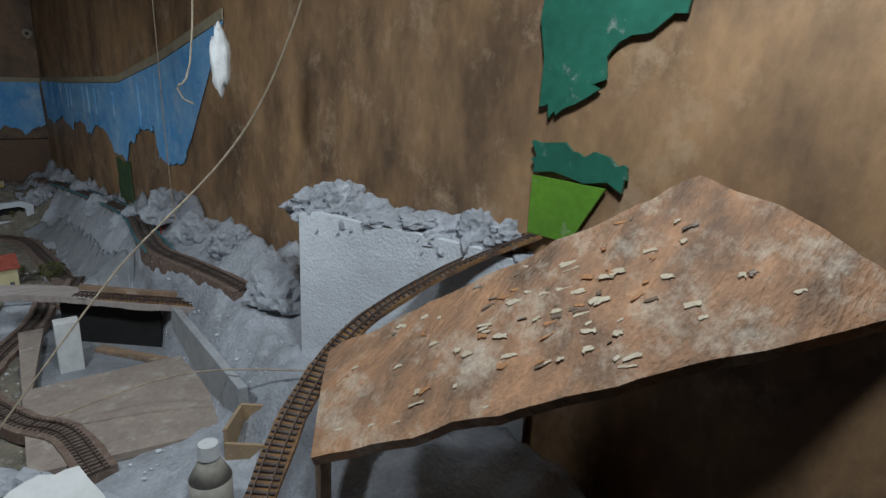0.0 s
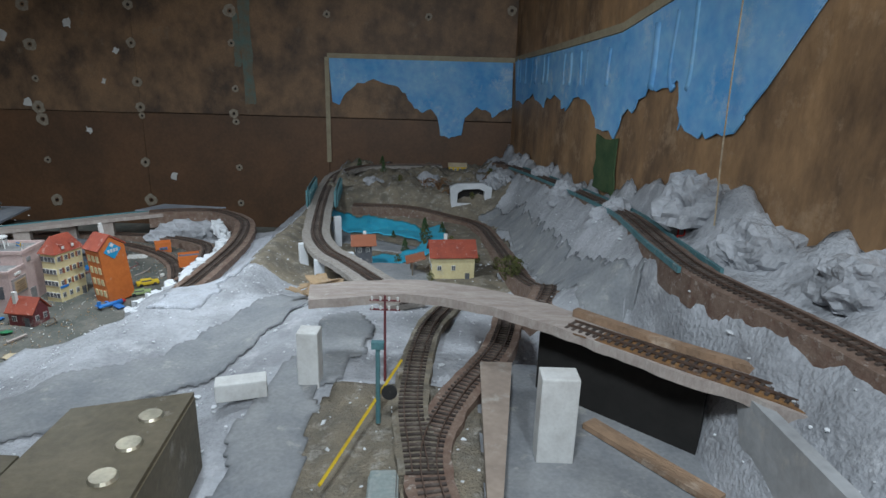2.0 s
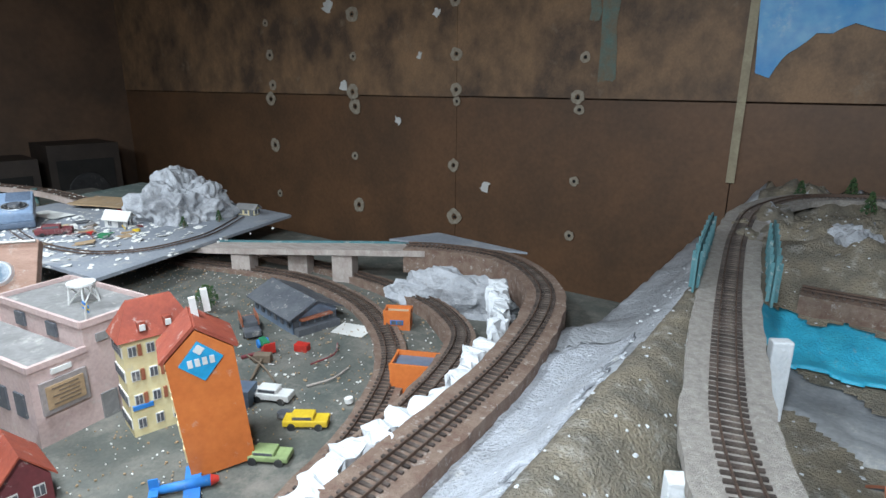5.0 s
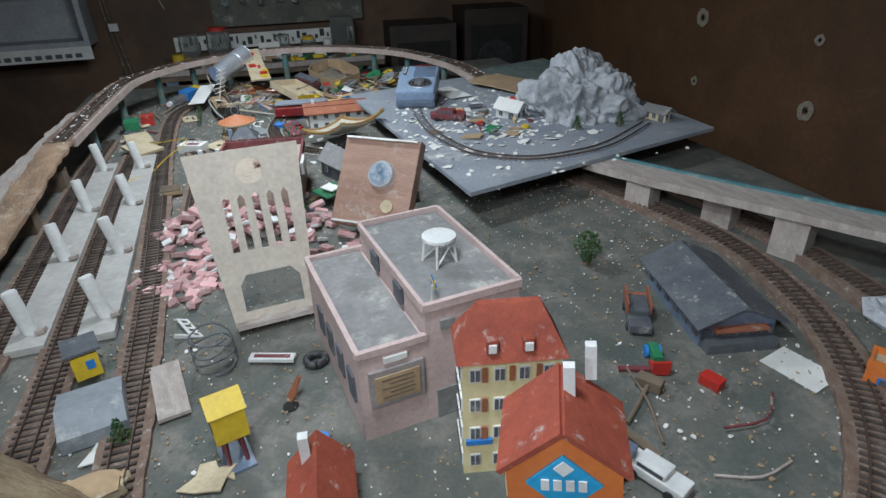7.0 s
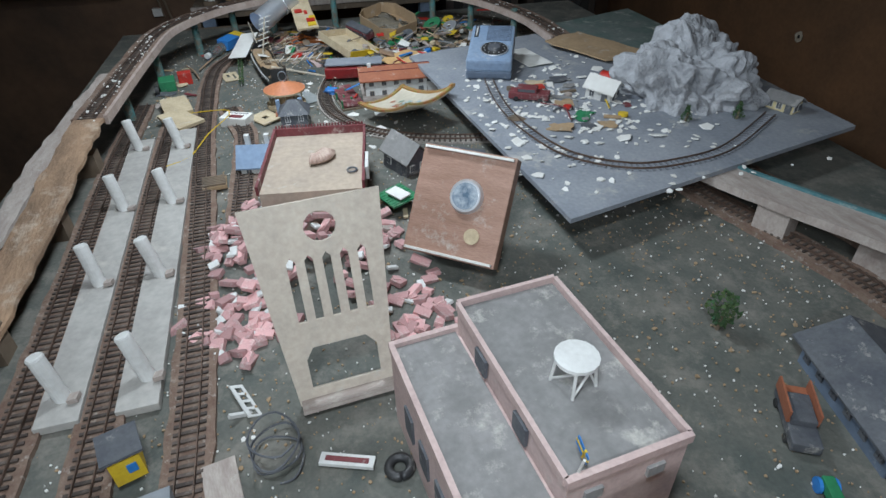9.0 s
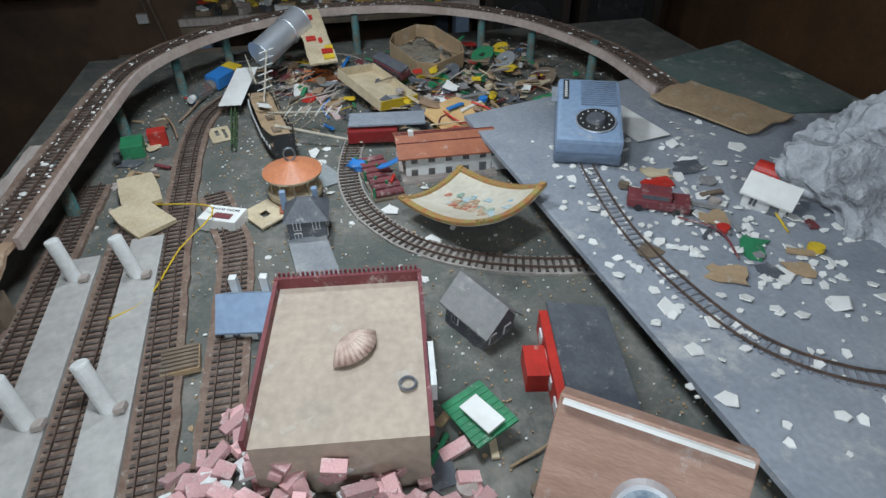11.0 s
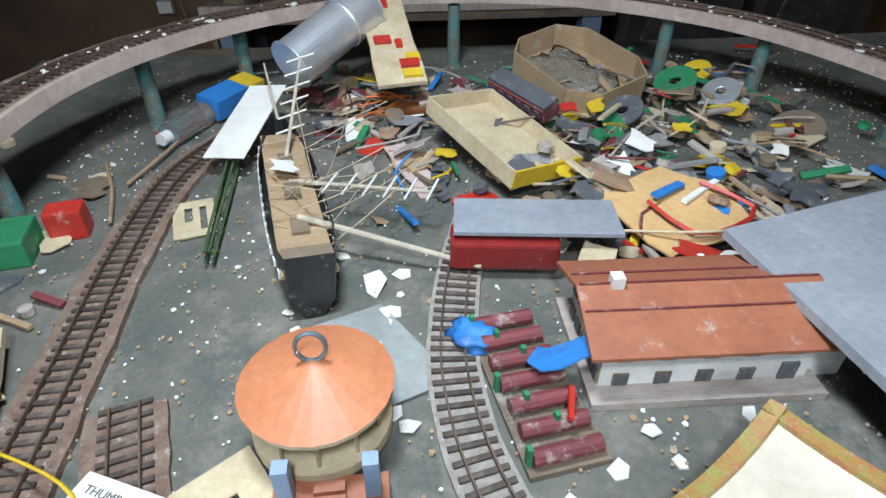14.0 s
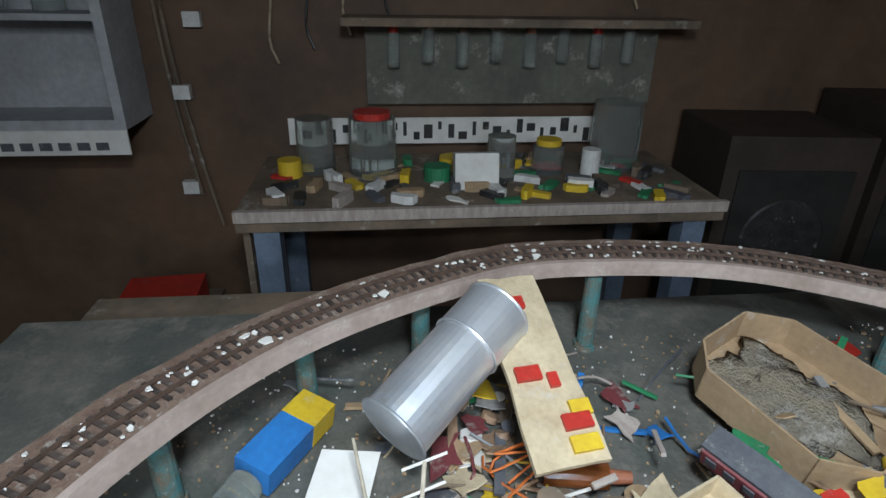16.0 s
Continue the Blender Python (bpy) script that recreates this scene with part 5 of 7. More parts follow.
for f in range(4):
    for c in range(3):
        part("window", B((-0.0295, -0.016 + 0.016 * c, 0.022 + 0.026 * f, 0.002, 0.009, 0.014)), yellow_m, oh)
rh = house("dark_red_house", "dark red model house with a tiled roof", -1.0, 2.20, T, -6, 0.06, 0.045, 0.03, maroon_m, redroof_m, 0.03, 0.005, floors=1, cols=2, chimneys=((-0.3, -0.2),))
# goods shed, vehicles
sh = house("goods_shed", "grey blue open goods shed with a dark roof", -1.144, 2.68, T, -12, 0.14, 0.085, 0.030, blueedge_m, slate_m, 0.022, 0.010, floors=1, cols=6, frame_m=slate_m, chimneys=(), door=False)
part("loading_step", B((0.078, 0, 0.006, 0.016, 0.08, 0.012)), slate_m, sh)
part("bench", B((0.075, 0, 0.024, 0.010, 0.06, 0.003)), terracotta, sh)


def vehicle(name, label, x, y, z, rz, L, W, H, body, extra=None):
    v = thing(name, label, "toy vehicle", pose(x, y, z, 0, 0, rz), "toy vehicles in the town")
    part("body", B((0, 0, 0.004 + H * 0.28, L, W, H * 0.55)), body, v, bevel=0.0018)
    part("cabin", B((-0.06 * L, 0, 0.004 + H * 0.72, L * 0.5, W * 0.86, H * 0.42)), extra or body, v, bevel=0.0015)
    part("window", B((-0.06 * L, 0, 0.004 + H * 0.74, L * 0.42, W * 0.875, H * 0.24)), slate_m, v)
    for sx in (-0.3, 0.3):
        for sy in (-0.5, 0.5):
            part("wheel", C((sx * L, sy * W - 0.0015, 0.0045), (sx * L, sy * W + 0.0015, 0.0045), 0.0048, None, 12), black_m, v)
    return v


vehicle("toy_car", "white toy saloon car with flaking paint", -0.945, 2.47, T, 25, 0.055, 0.021, 0.017, white_m)
vehicle("toy_car", "yellow toy estate car, scuffed", -0.862, 2.455, T, 35, 0.055, 0.021, 0.015, yel_pl)
vehicle("toy_car", "pale green toy racing car", -0.845, 2.385, T, 30, 0.05, 0.022, 0.012, mat("pale_green", (0.35, 0.45, 0.2), None, 30, 0.5, 0.1))
trk = vehicle("toy_truck", "toy truck with dark cab and orange slatted bed", -1.151, 2.59, T, -28, 0.07, 0.026, 0.02, slate_m)
for s in (-1, 1):
    part("slatted_side", B((-0.012, s * 0.013, 0.022, 0.045, 0.002, 0.014)), terracotta, trk, "orange slatted side")
part("load_bed", B((-0.012, 0, 0.0165, 0.045, 0.026, 0.003)), terracotta, trk)
tc = thing("toy_tractor", "green toy tractor with red and blue wheels", "toy tractor", pose(-1.079, 2.563, T, 0, 0, -20))
part("body", B((0, 0, 0.011, 0.026, 0.010, 0.010)), green_m, tc, bevel=0.001)
for sx, sy, r, mm in ((-0.009, 0.007, 0.007, bright_blue), (-0.009, -0.007, 0.007, bright_blue), (0.010, 0.006, 0.0045, red_m), (0.010, -0.006, 0.0045, red_m)):
    part("wheel", C((sx, sy - 0.0015, r), (sx, sy + 0.0015, r), r, None, 14), mm, tc)
part("blade", B((0.024, 0, 0.010, 0.003, 0.018, 0.016)), red_m, tc, "red plastic blade")
solo("red_plastic_block", B((0, 0, 0.006, 0.022, 0.014, 0.012)), red_m, "small bright red plastic block", "block", pose(-1.027, 2.594, T, 0, 0, 20), bevel=0.001)
ap = thing("toy_aeroplane", "blue toy aeroplane with a red nose", "toy aeroplane", pose(-0.872, 2.30, T + 0.008, 0, 0, 55))
part("fuselage", C((-0.03, 0, 0), (0.026, 0, 0), 0.004, 0.006), bright_blue, ap, smooth=True)
part("nose", C((0.026, 0, 0), (0.034, 0, 0), 0.006, 0.003), red_m, ap)
part("wing", B((0.008, 0, -0.003, 0.016, 0.07, 0.002)), bright_blue, ap)
part("tail_fin", B((-0.027, 0, 0.007, 0.009, 0.0016, 0.013)), bright_blue, ap)
part("tailplane", B((-0.027, 0, 0.002, 0.009, 0.026, 0.0015)), bright_blue, ap)
house("orange_hut", "small orange hut with a blue label", -0.965, 2.755, T, 30, 0.045, 0.03, 0.026, orange_m, cream_wood, 0.004, 0.004, "flat", 1, 1, bright_blue, (0.022, 0.008), chimneys=(), door=False, sides=("front",))
house("orange_box_house", "plain orange box house with a grey blue lid", -0.815, 2.61, T, 25, 0.06, 0.045, 0.034, orange_m, blueedge_m, 0.004, 0.002, "flat", 0, 1, chimneys=(), door=False)
yt = thing("yellow_tower_toy", "yellow plastic tower cabin on a brown trestle", "toy tower", pose(-1.089, 2.131, T, 0, 0, 15))
part("cabin", B((0, 0, 0.050, 0.032, 0.028, 0.03)), yel_pl, yt)
part("roof", P([(-0.017, 0), (0.017, 0), (0, 0.013)], 0.032, Matrix.Translation((0, 0.016, 0.065)) @ up), yel_pl, yt)
for k in range(3):
    part("window", B((-0.010 + 0.010 * k, -0.0143, 0.052, 0.007, 0.001, 0.010)), bench_m, yt)
for sx, sy in ((-0.01, -0.008), (0.01, 0.008), (-0.01, 0.008), (0.01, -0.008)):
    part("leg", C((sx, sy, 0), (sx * 0.8, sy * 0.8, 0.036), 0.002), maroon_m, yt)
part("base", B((0, 0, 0.0015, 0.04, 0.026, 0.003)), blueedge_m, yt)
tree(-1.286, 2.60, T, 0.055, 2, 33, "dark green foam bush on the bare board")
# facade with arch and slots
fc = thing("cream_facade", "broken cream facade leaning back, with arch and slots", "model facade", pose(-1.293, 2.133, T + 0.004, 0, 0, 96) @ Matrix.Rotation(radians(-14), 4, "X"))
arch = [(0.014, 0.016), (0.014, 0.05), (0.022, 0.062), (0.074, 0.062), (0.084, 0.05), (0.084, 0.016)]
holes = [arch, [(0.05 + 0.015 * math.cos(k * 0.524), 0.182 + 0.015 * math.sin(k * 0.524)) for k in range(12)]]
for k in range(5):
    x = 0.014 + 0.0165 * k
    holes.append([(x, 0.090), (x + 0.008, 0.090), (x + 0.008, 0.152), (x + 0.004, 0.157), (x, 0.152)])
bm = plate_with_holes([[(-0.001, 0), (0.095, 0), (0.109, 0.208), (-0.018, 0.208)]] + holes, 0.004)
bmesh.ops.transform(bm, matrix=up, verts=bm.verts)
part("front", bm, mat("cream_card", (0.62, 0.54, 0.45), (0.52, 0.45, 0.38), 24, 0.8, 0.2, dust=0.2), fc)
part("step", B((0.05, -0.010, 0.004, 0.10, 0.022, 0.004)), deck_m, fc)
# brick rubble
BRICKS = [mesh_of(B((0, 0, 0, 0.021 * a, 0.011 * b_, 0.007)), "brick", pinkbrick_m, bevel=0.0006) for a, b_ in ((1, 1), (0.6, 1), (1.3, 1.1), (0.8, 1.4))] + [mesh_of(B((0, 0, 0, 0.014, 0.01, 0.004)), "brick", white_m, bevel=0.0005)]
rub = thing("brick_rubble", "heap of loose pink toy bricks and cream bits", "rubble", Matrix.Translation((-1.5, 2.14, T)))
rnd = random.Random(12)
for k in range(298):
    cx, cy = rnd.choice(((-0.12, 0.0), (-0.11, 0.06), (-0.13, -0.09), (-0.07, -0.02), (-0.07, 0.05), (-0.11, -0.075), (-0.08, -0.075), (-0.15, -0.08), (-0.05, 0.0), (0.0, -0.05), (0.07, -0.06), (-0.06, 0.10), (0.0, 0.09), (0.03, -0.09), (0.09, -0.075), (0.07, 0.12), (0.11, 0.135)))
    x, y = rnd.gauss(cx, 0.035), rnd.gauss(cy, 0.028)
    x = min(x, 0.165)
    h = 0.055 * math.exp(-((x + 0.08) ** 2 + y * y) / 0.008)
    ob = new("brick", BRICKS[min(4, int(rnd.random() * 5.4))])
    ob.parent = rub
    ob.matrix_local = pose(x, y, 0.003 + h * rnd.random(), rnd.uniform(-25, 25), rnd.uniform(-25, 25), rnd.random() * 360)
wf = thing("white_window_frame", "white plastic lattice frame leaning in the rubble", "frame", pose(-1.335, 2.06, T + 0.006, -28, 0, 25))
bm = plate_with_holes([[(0, 0), (0.05, 0), (0.05, 0.035), (0, 0.035)]] + [[(0.004 + 0.0118 * i, 0.004 + 0.0105 * j), (0.0128 + 0.0118 * i, 0.004 + 0.0105 * j), (0.0128 + 0.0118 * i, 0.0118 + 0.0105 * j), (0.004 + 0.0118 * i, 0.0118 + 0.0105 * j)] for i in range(4) for j in range(3)], 0.002)
part("lattice", bm, white_m, wf)
part("stand", B((0.04, 0.0, -0.004, 0.004, 0.03, 0.004)), white_m, wf)
# flat roof tray with shell
ty = thing("flat_roof_tray", "beige flat roof piece with a maroon rim", "model roof", pose(-1.706, 2.183, T, 0, 0, -8))
part("base", B((0, 0, 0.034, 0.19, 0.142, 0.068)), mat("beige_board", (0.46, 0.37, 0.29), (0.38, 0.31, 0.25), 14, 0.85, 0.25, dust=0.2), ty)
for bx in ((-0.096, 0, 0.074, 0.004, 0.15, 0.014), (0, 0.073, 0.073, 0.19, 0.004, 0.014), (0, -0.073, 0.073, 0.19, 0.004, 0.014)):
    part("rim", B(bx), maroon_m, ty)
for k in range(30):
    part("cresting", B((-0.0985, -0.07 + 0.0048 * k, 0.083, 0.002, 0.0026, 0.005)), maroon_m, ty)
part("white_edge", B((0.03, 0.077, 0.07, 0.05, 0.006, 0.02)), white_m, ty)
shl = bmesh.new()
for k in range(11):
    a = radians(-55 + 11 * k)
    p = Vector((0.03 * math.cos(a), 0.03 * math.sin(a), 0.004))
    bm_tube(shl, [(0, 0, 0.003), (p.x * 0.5, p.y * 0.5, 0.011), tuple(p)], 0.0032, 6, 0.006)
solo("scallop_shell", shl, mat("shell", (0.62, 0.48, 0.40), (0.42, 0.28, 0.23), 60, 0.5, 0.3), "ribbed pinkish brown scallop shell", "shell", pose(-1.715, 2.182, T + 0.069, 0, 0, 40), smooth=True)
bm = bmesh.new()
bm_tube(bm, [(0.007 * math.cos(k * 0.524), 0.007 * math.sin(k * 0.524), 0.002) for k in range(13)], 0.0014, 6, 0.002)
solo("metal_ring", bm, slate_m, "small dark metal ring", "ring", Matrix.Translation((-1.655, 2.232, T + 0.069)))
# clock box
ck = thing("wooden_clock_box", "tilted pinkish wooden box with a round chrome clock", "clock", pose(-1.50, 2.355, 1.0, 0, 54.6, -37.4))
part("case", B((0, 0, 0, 0.14, 0.125, 0.022)), mat("pink_wood", (0.40, 0.24, 0.18), (0.30, 0.17, 0.12), 18, 0.6, 0.3, dust=0.2, stretch=(4, 1, 1)), ck, bevel=0.0015)
part("bezel", C((-0.012, 0.008, 0.010), (-0.012, 0.008, 0.017), 0.023, 0.020, 28), chrome_m, ck)
part("dial", C((-0.012, 0.008, 0.0165), (-0.012, 0.008, 0.0175), 0.017, None, 28), mat("dial_blue", (0.12, 0.18, 0.25), (0.5, 0.55, 0.6), 60, 0.2, 0), ck)
part("small_dial", C((0.036, 0.026, 0.010), (0.036, 0.026, 0.013), 0.010, None, 18), cream_wood, ck)
for sx in (-1, 1):
    part("edge_strip", B((sx * 0.066, 0, 0.004, 0.003, 0.118, 0.026)), paper_m, ck, "torn white paper edge")
solo("box_support", B((0, 0, 0.025, 0.04, 0.07, 0.05)), dark_m, "dark block propping the clock box", "block", pose(-1.505, 2.357, T, 0, 0, -37))
# red hall, blue roof house, grey house
rd = thing("red_hall", "red model hall with a sooty grey roof", "model building", pose(-1.675, 2.405, T, 0, 0, -12))
part("wall", B((0, 0, 0.015, 0.15, 0.06, 0.03)), red_m, rd)
bm = bmesh.new()
bm_box(bm, (0, 0.004, 0.036), (0.155, 0.066, 0.003), Matrix.Rotation(radians(-9), 4, "X"))
part("roof", bm, slate_m, rd)
part("annex", B((-0.01, -0.042, 0.012, 0.04, 0.022, 0.024)), red_m, rd)
for k in range(4):
    part("window", B((-0.05 + 0.03 * k, -0.0305, 0.016, 0.014, 0.002, 0.012)), white_m, rd)
house("blue_roof_house", "small house with a pale blue roof lying over", -1.838, 2.088, T, 80, 0.055, 0.05, 0.02, white_m, blue_m, 0.026, 0.006, floors=1, cols=2, chimneys=((0.3, 0.3), (-0.3, 0.3)), tilt=(4, 0))
house("grey_ruined_house", "grey weathered model house with broken walls", -1.775, 2.33, T, 30, 0.06, 0.045, 0.03, slate_m, roofgrey_m, 0.028, 0.006, floors=1, cols=2, chimneys=(), tilt=(0, 6))
solo("green_corrugated_roof", B(*[(-0.03 + 0.004 * k, 0, 0.002 + 0.0008 * (k % 2), 0.004, 0.045, 0.0025) for k in range(15)]), green_m, "green corrugated roof piece", "roof piece", pose(-1.645, 2.295, T + 0.02, 8, -6, 20))
solo("white_plaque", B((0, 0, 0.001, 0.04, 0.02, 0.002)), paper_m, "small white card with a red mark", "card", pose(-1.64, 2.295, T + 0.029, 8, -6, 25))
# dark tower, orange bridge front, carousel
car = thing("toy_carousel", "round toy carousel with an orange conical roof", "carousel", Matrix.Translation((-2.103, 2.14, T)))
part("roof", C((0, 0, 0.046), (0, 0, 0.062), 0.043, 0.002, 24), carousel_m, car)
part("roof_edge", C((0, 0, 0.0425), (0, 0, 0.046), 0.0425, 0.043, 24), cream_wood, car)
part("base", C((0, 0, 0.010), (0, 0, 0.017), 0.040, 0.040, 28), cream_wood, car)
part("skirt", C((0, 0, 0), (0, 0, 0.010), 0.037, 0.040, 28), bench_m, car)
part("core", C((0, 0, 0.017), (0, 0, 0.043), 0.016, 0.016, 18), card_m, car)
for k in range(10):
    a = k * 0.628
    part("post", C((0.034 * math.cos(a), 0.034 * math.sin(a), 0.016), (0.034 * math.cos(a), 0.034 * math.sin(a), 0.044), 0.0012), brass_m, car)
bm = bmesh.new()
bm_tube(bm, [(0, 0.008 * math.cos(k * 0.524), 0.071 + 0.010 * math.sin(k * 0.524)) for k in range(13)], 0.0014, 6, 0.003)
part("finial_ring", bm, mat("grey_finial", (0.3, 0.36, 0.4), None, 40, 0.4, 0.1, metal=0.6), car)
fr = thing("carousel_gate", "pale blue and brick entrance steps of the carousel", "gate", pose(-2.055, 2.146, T, 0, 0, 90))
for sx in (-0.022, 0.022):
    part("post", B((sx, 0, 0.02, 0.008, 0.008, 0.04)), blue_m, fr)
for k in range(5):
    part("step", B((0, -0.004 * k, 0.018 - 0.003 * k, 0.016, 0.006, 0.003)), terracotta, fr)
part("brick_base", B((0, 0, 0.006, 0.06, 0.02, 0.012)), terracotta, fr)
house("dark_gate_tower", "dark grey gate tower with a purple slate roof", -2.005, 2.155, T, 85, 0.05, 0.045, 0.034, slate_m, slate_m, 0.022, 0.005, "hip", 2, 2, chimneys=())
solo("grey_ramp", B((0, 0, 0.004, 0.11, 0.05, 0.008)), road_grey, "dusty grey model ramp with a short track", "ramp", pose(-1.93, 2.158, T, 0, 0, 8))
# station building
st = house("station_building", "white half-timbered station with a reddish brown roof", -2.145, 2.378, T, 87, 0.135, 0.07, 0.042, white_m, terracotta, 0.015, 0.012, floors=2, cols=5, frame_m=bench_m, win=(0.010, 0.010), chimneys=((-0.4, 0.0),))
part("plinth", B((0, 0.0, 0.003, 0.15, 0.10, 0.006)), deck_m, st)
part("annex", B((0.075, -0.01, 0.014, 0.04, 0.04, 0.028)), white_m, st)
part("annex_roof", B((0.075, -0.01, 0.030, 0.048, 0.048, 0.004)), slate_m, st)
for k in range(5):
    part("roof_seam", B((0, -0.036 + 0.018 * k, 0.0455 + (0.0085 if k in (1, 3) else (0.015 if k == 2 else 0.0)), 0.155, 0.001, 0.0012)), maroon_m, st)
# graveyard of maroon rollers beside the track
rw = thing("maroon_roller_rack", "rack of dusty maroon rollers with green clips", "rack", pose(-2.122, 2.268, T, 0, 0, 8))
part("base", B((0, 0, 0.002, 0.125, 0.05, 0.004)), bench_m, rw)
for k in range(7):
    part("roller", C((-0.054 + 0.018 * k, -0.021, 0.009), (-0.054 + 0.018 * k, 0.021, 0.009), 0.0055, None, 10), maroon_m, rw)
    part("clip", B((-0.054 + 0.018 * k, -0.023 + 0.012 * (k % 3), 0.011, 0.004, 0.003, 0.016)), green_m, rw)
# decorated tile dish
ds = thing("decorated_dish", "curved souvenir dish with faded painting and patterned rim", "dish", pose(-1.958, 2.373, T + 0.036, 4, -15, 27))
bm = bmesh.new()
g = {}
for i in range(17):
    for j in range(13):
        u, v = i / 8 - 1, j / 6 - 1
        g[i, j] = bm.verts.new((u * 0.085, v * 0.058, 0.014 * (u * u) + 0.012 * v * v))
fs = [bm.faces.new((g[i, j], g[i + 1, j], g[i + 1, j + 1], g[i, j + 1])) for i in range(16) for j in range(12)]
ext = bmesh.ops.extrude_face_region(bm, geom=fs)["geom"]
bmesh.ops.translate(bm, verts=[v for v in ext if isinstance(v, bmesh.types.BMVert)], vec=(0, 0, -0.005))
part("body", bm, mat("glazed_cream", (0.62, 0.57, 0.47), (0.50, 0.45, 0.36), 14, 0.35, 0.2, dust=0.2), ds, smooth=True)
rim_m = mat("patterned_rim", (0.42, 0.13, 0.06), (0.30, 0.28, 0.08), 90, 0.4, 0.2, dust=0.2)
for s in (-1, 1):
    bm = bmesh.new()
    bm_ribbon(bm, [Vector((u / 8 * 0.085, s * 0.054, 0.014 * (u / 8) ** 2 + 0.012 * 0.87 + 0.002)) for u in range(-8, 9)], 0.009, 0.004)
    part("rim", bm, rim_m, ds)
    bm = bmesh.new()
    bm_ribbon(bm, [Vector((s * 0.081, v / 6 * 0.057, 0.0127 + 0.012 * (v / 6) ** 2 + 0.0024)) for v in range(-6, 7)], 0.009, 0.004)
    part("rim", bm, rim_m, ds)
DISH_PAINT = [mat("faded_paint_%s" % n_, a_, b_, 60, 0.5, 0.1, dust=0.5, dustcol=(0.58, 0.53, 0.44)) for n_, a_, b_ in (("red", (0.45, 0.10, 0.06), (0.5, 0.25, 0.16)), ("blue", (0.25, 0.42, 0.52), (0.45, 0.52, 0.52)), ("brown", (0.32, 0.18, 0.10), (0.45, 0.32, 0.2)), ("green", (0.12, 0.28, 0.24), (0.35, 0.4, 0.3)))]
dish_rnd = random.Random(15)
for k in range(34):
    x, y = dish_rnd.gauss(0, 0.03), dish_rnd.gauss(0, 0.011)
    q_ = dish_rnd.uniform(0.003, 0.008)
    part("painted_patch", P(ragged([(-q_, -q_ * 0.7), (q_, -q_ * 0.6), (q_ * 0.8, q_ * 0.7), (-q_ * 0.7, q_ * 0.8)], q_ * 0.35, 3, k), 0.001, Matrix.Translation((x, y, 0.014 * (x / 0.085) ** 2 + 0.012 * (y / 0.058) ** 2 + 0.0002))), DISH_PAINT[k % 4], ds)
# galleon
gl = thing("model_galleon", "broken model sailing ship with fallen masts and rigging", "model ship", pose(-2.336, 2.102, T, 3, 0, 191))
bm = bmesh.new()
rows = []
for i in range(15):
    u = i / 7 - 1
    w = 0.026 * (1 - abs(u) ** 3.2 * (0.85 if u > 0 else 0.35))
    sheer = 0.034 + 0.012 * u * u + (0.010 if u < -0.55 else 0)
    rows.append([bm.verts.new((u * 0.135, s * w * f, z)) for s, f, z in ((-1, 1, sheer), (-1, 0.95, 0.016), (-1, 0.35, 0.0), (1, 0.35, 0.0), (1, 0.95, 0.016), (1, 1, sheer))])
for a, b in zip(rows, rows[1:]):
    for k in range(5):
        bm.faces.new((a[k], a[k + 1], b[k + 1], b[k]))
bm.faces.new(rows[0]), bm.faces.new(rows[-1][::-1])
part("hull", bm, black_m, gl)
bm = bmesh.new()
bm_ribbon(bm, [Vector((u / 7 * 0.13, 0, 0.028 + 0.010 * (u / 7) ** 2)) for u in range(-7, 7)], 0.040, 0.003)
part("deck", bm, card_m, gl)
for s in (-1, 1):
    for k in range(14):
        part("gun_port", B((-0.11 + 0.016 * k, s * 0.0262 * (1 - abs(-0.815 + 0.118 * k) ** 3.2 * 0.4), 0.026, 0.006, 0.002, 0.006)), white_m, gl)
for k in range(3):
    part("hatch", B((-0.06 + 0.06 * k, 0, 0.032, 0.022, 0.014, 0.004)), bench_m, gl)
part("stern_cabin", B((-0.118, 0, 0.040, 0.028, 0.036, 0.006)), bench_m, gl)
for p0, p1, r in (((0.02, 0.0, 0.03), (-0.06, -0.11, 0.05), 0.0022), ((0.06, 0.0, 0.03), (0.15, -0.03, 0.10), 0.002), ((-0.05, -0.0, 0.035), (-0.13, -0.13, 0.02), 0.003), ((0.13, 0.0, 0.045), (0.20, 0.005, 0.08), 0.0016)):
    part("mast", C(p0, p1, r, r * 0.7, 8), mat("pale_spar", (0.55, 0.48, 0.38), None, 40, 0.7, 0.2), gl)
for k in range(6):
    f = k / 5
    a = Vector((0.02, 0, 0.03)).lerp(Vector((-0.06, -0.11, 0.05)), 0.3 + 0.7 * f)
    part("yard", C(a + Vector((-0.013, 0.009, 0)), a + Vector((0.013, -0.009, 0.004)), 0.0011, None, 6), white_m, gl)
    a = Vector((0.06, 0, 0.03)).lerp(Vector((0.15, -0.03, 0.10)), 0.3 + 0.7 * f)
    part("yard", C(a + Vector((0.0, 0.014, -0.004)), a + Vector((0.0, -0.014, 0.004)), 0.001, None, 6), white_m, gl)
rnd = random.Random(8)
for k in range(16):
    bm = bmesh.new()
    a = Vector((rnd.uniform(-0.1, 0.1), rnd.choice((-0.02, 0.02)), 0.035))
    b = Vector((rnd.uniform(-0.1, 0.14), rnd.uniform(-0.12, 0.0), rnd.uniform(0.02, 0.09)))
    bm_tube(bm, [a, (a + b) / 2 - Vector((0, 0, 0.006)), b], 0.0005, 4, 0.02)
    part("rigging", bm, string_m, gl)
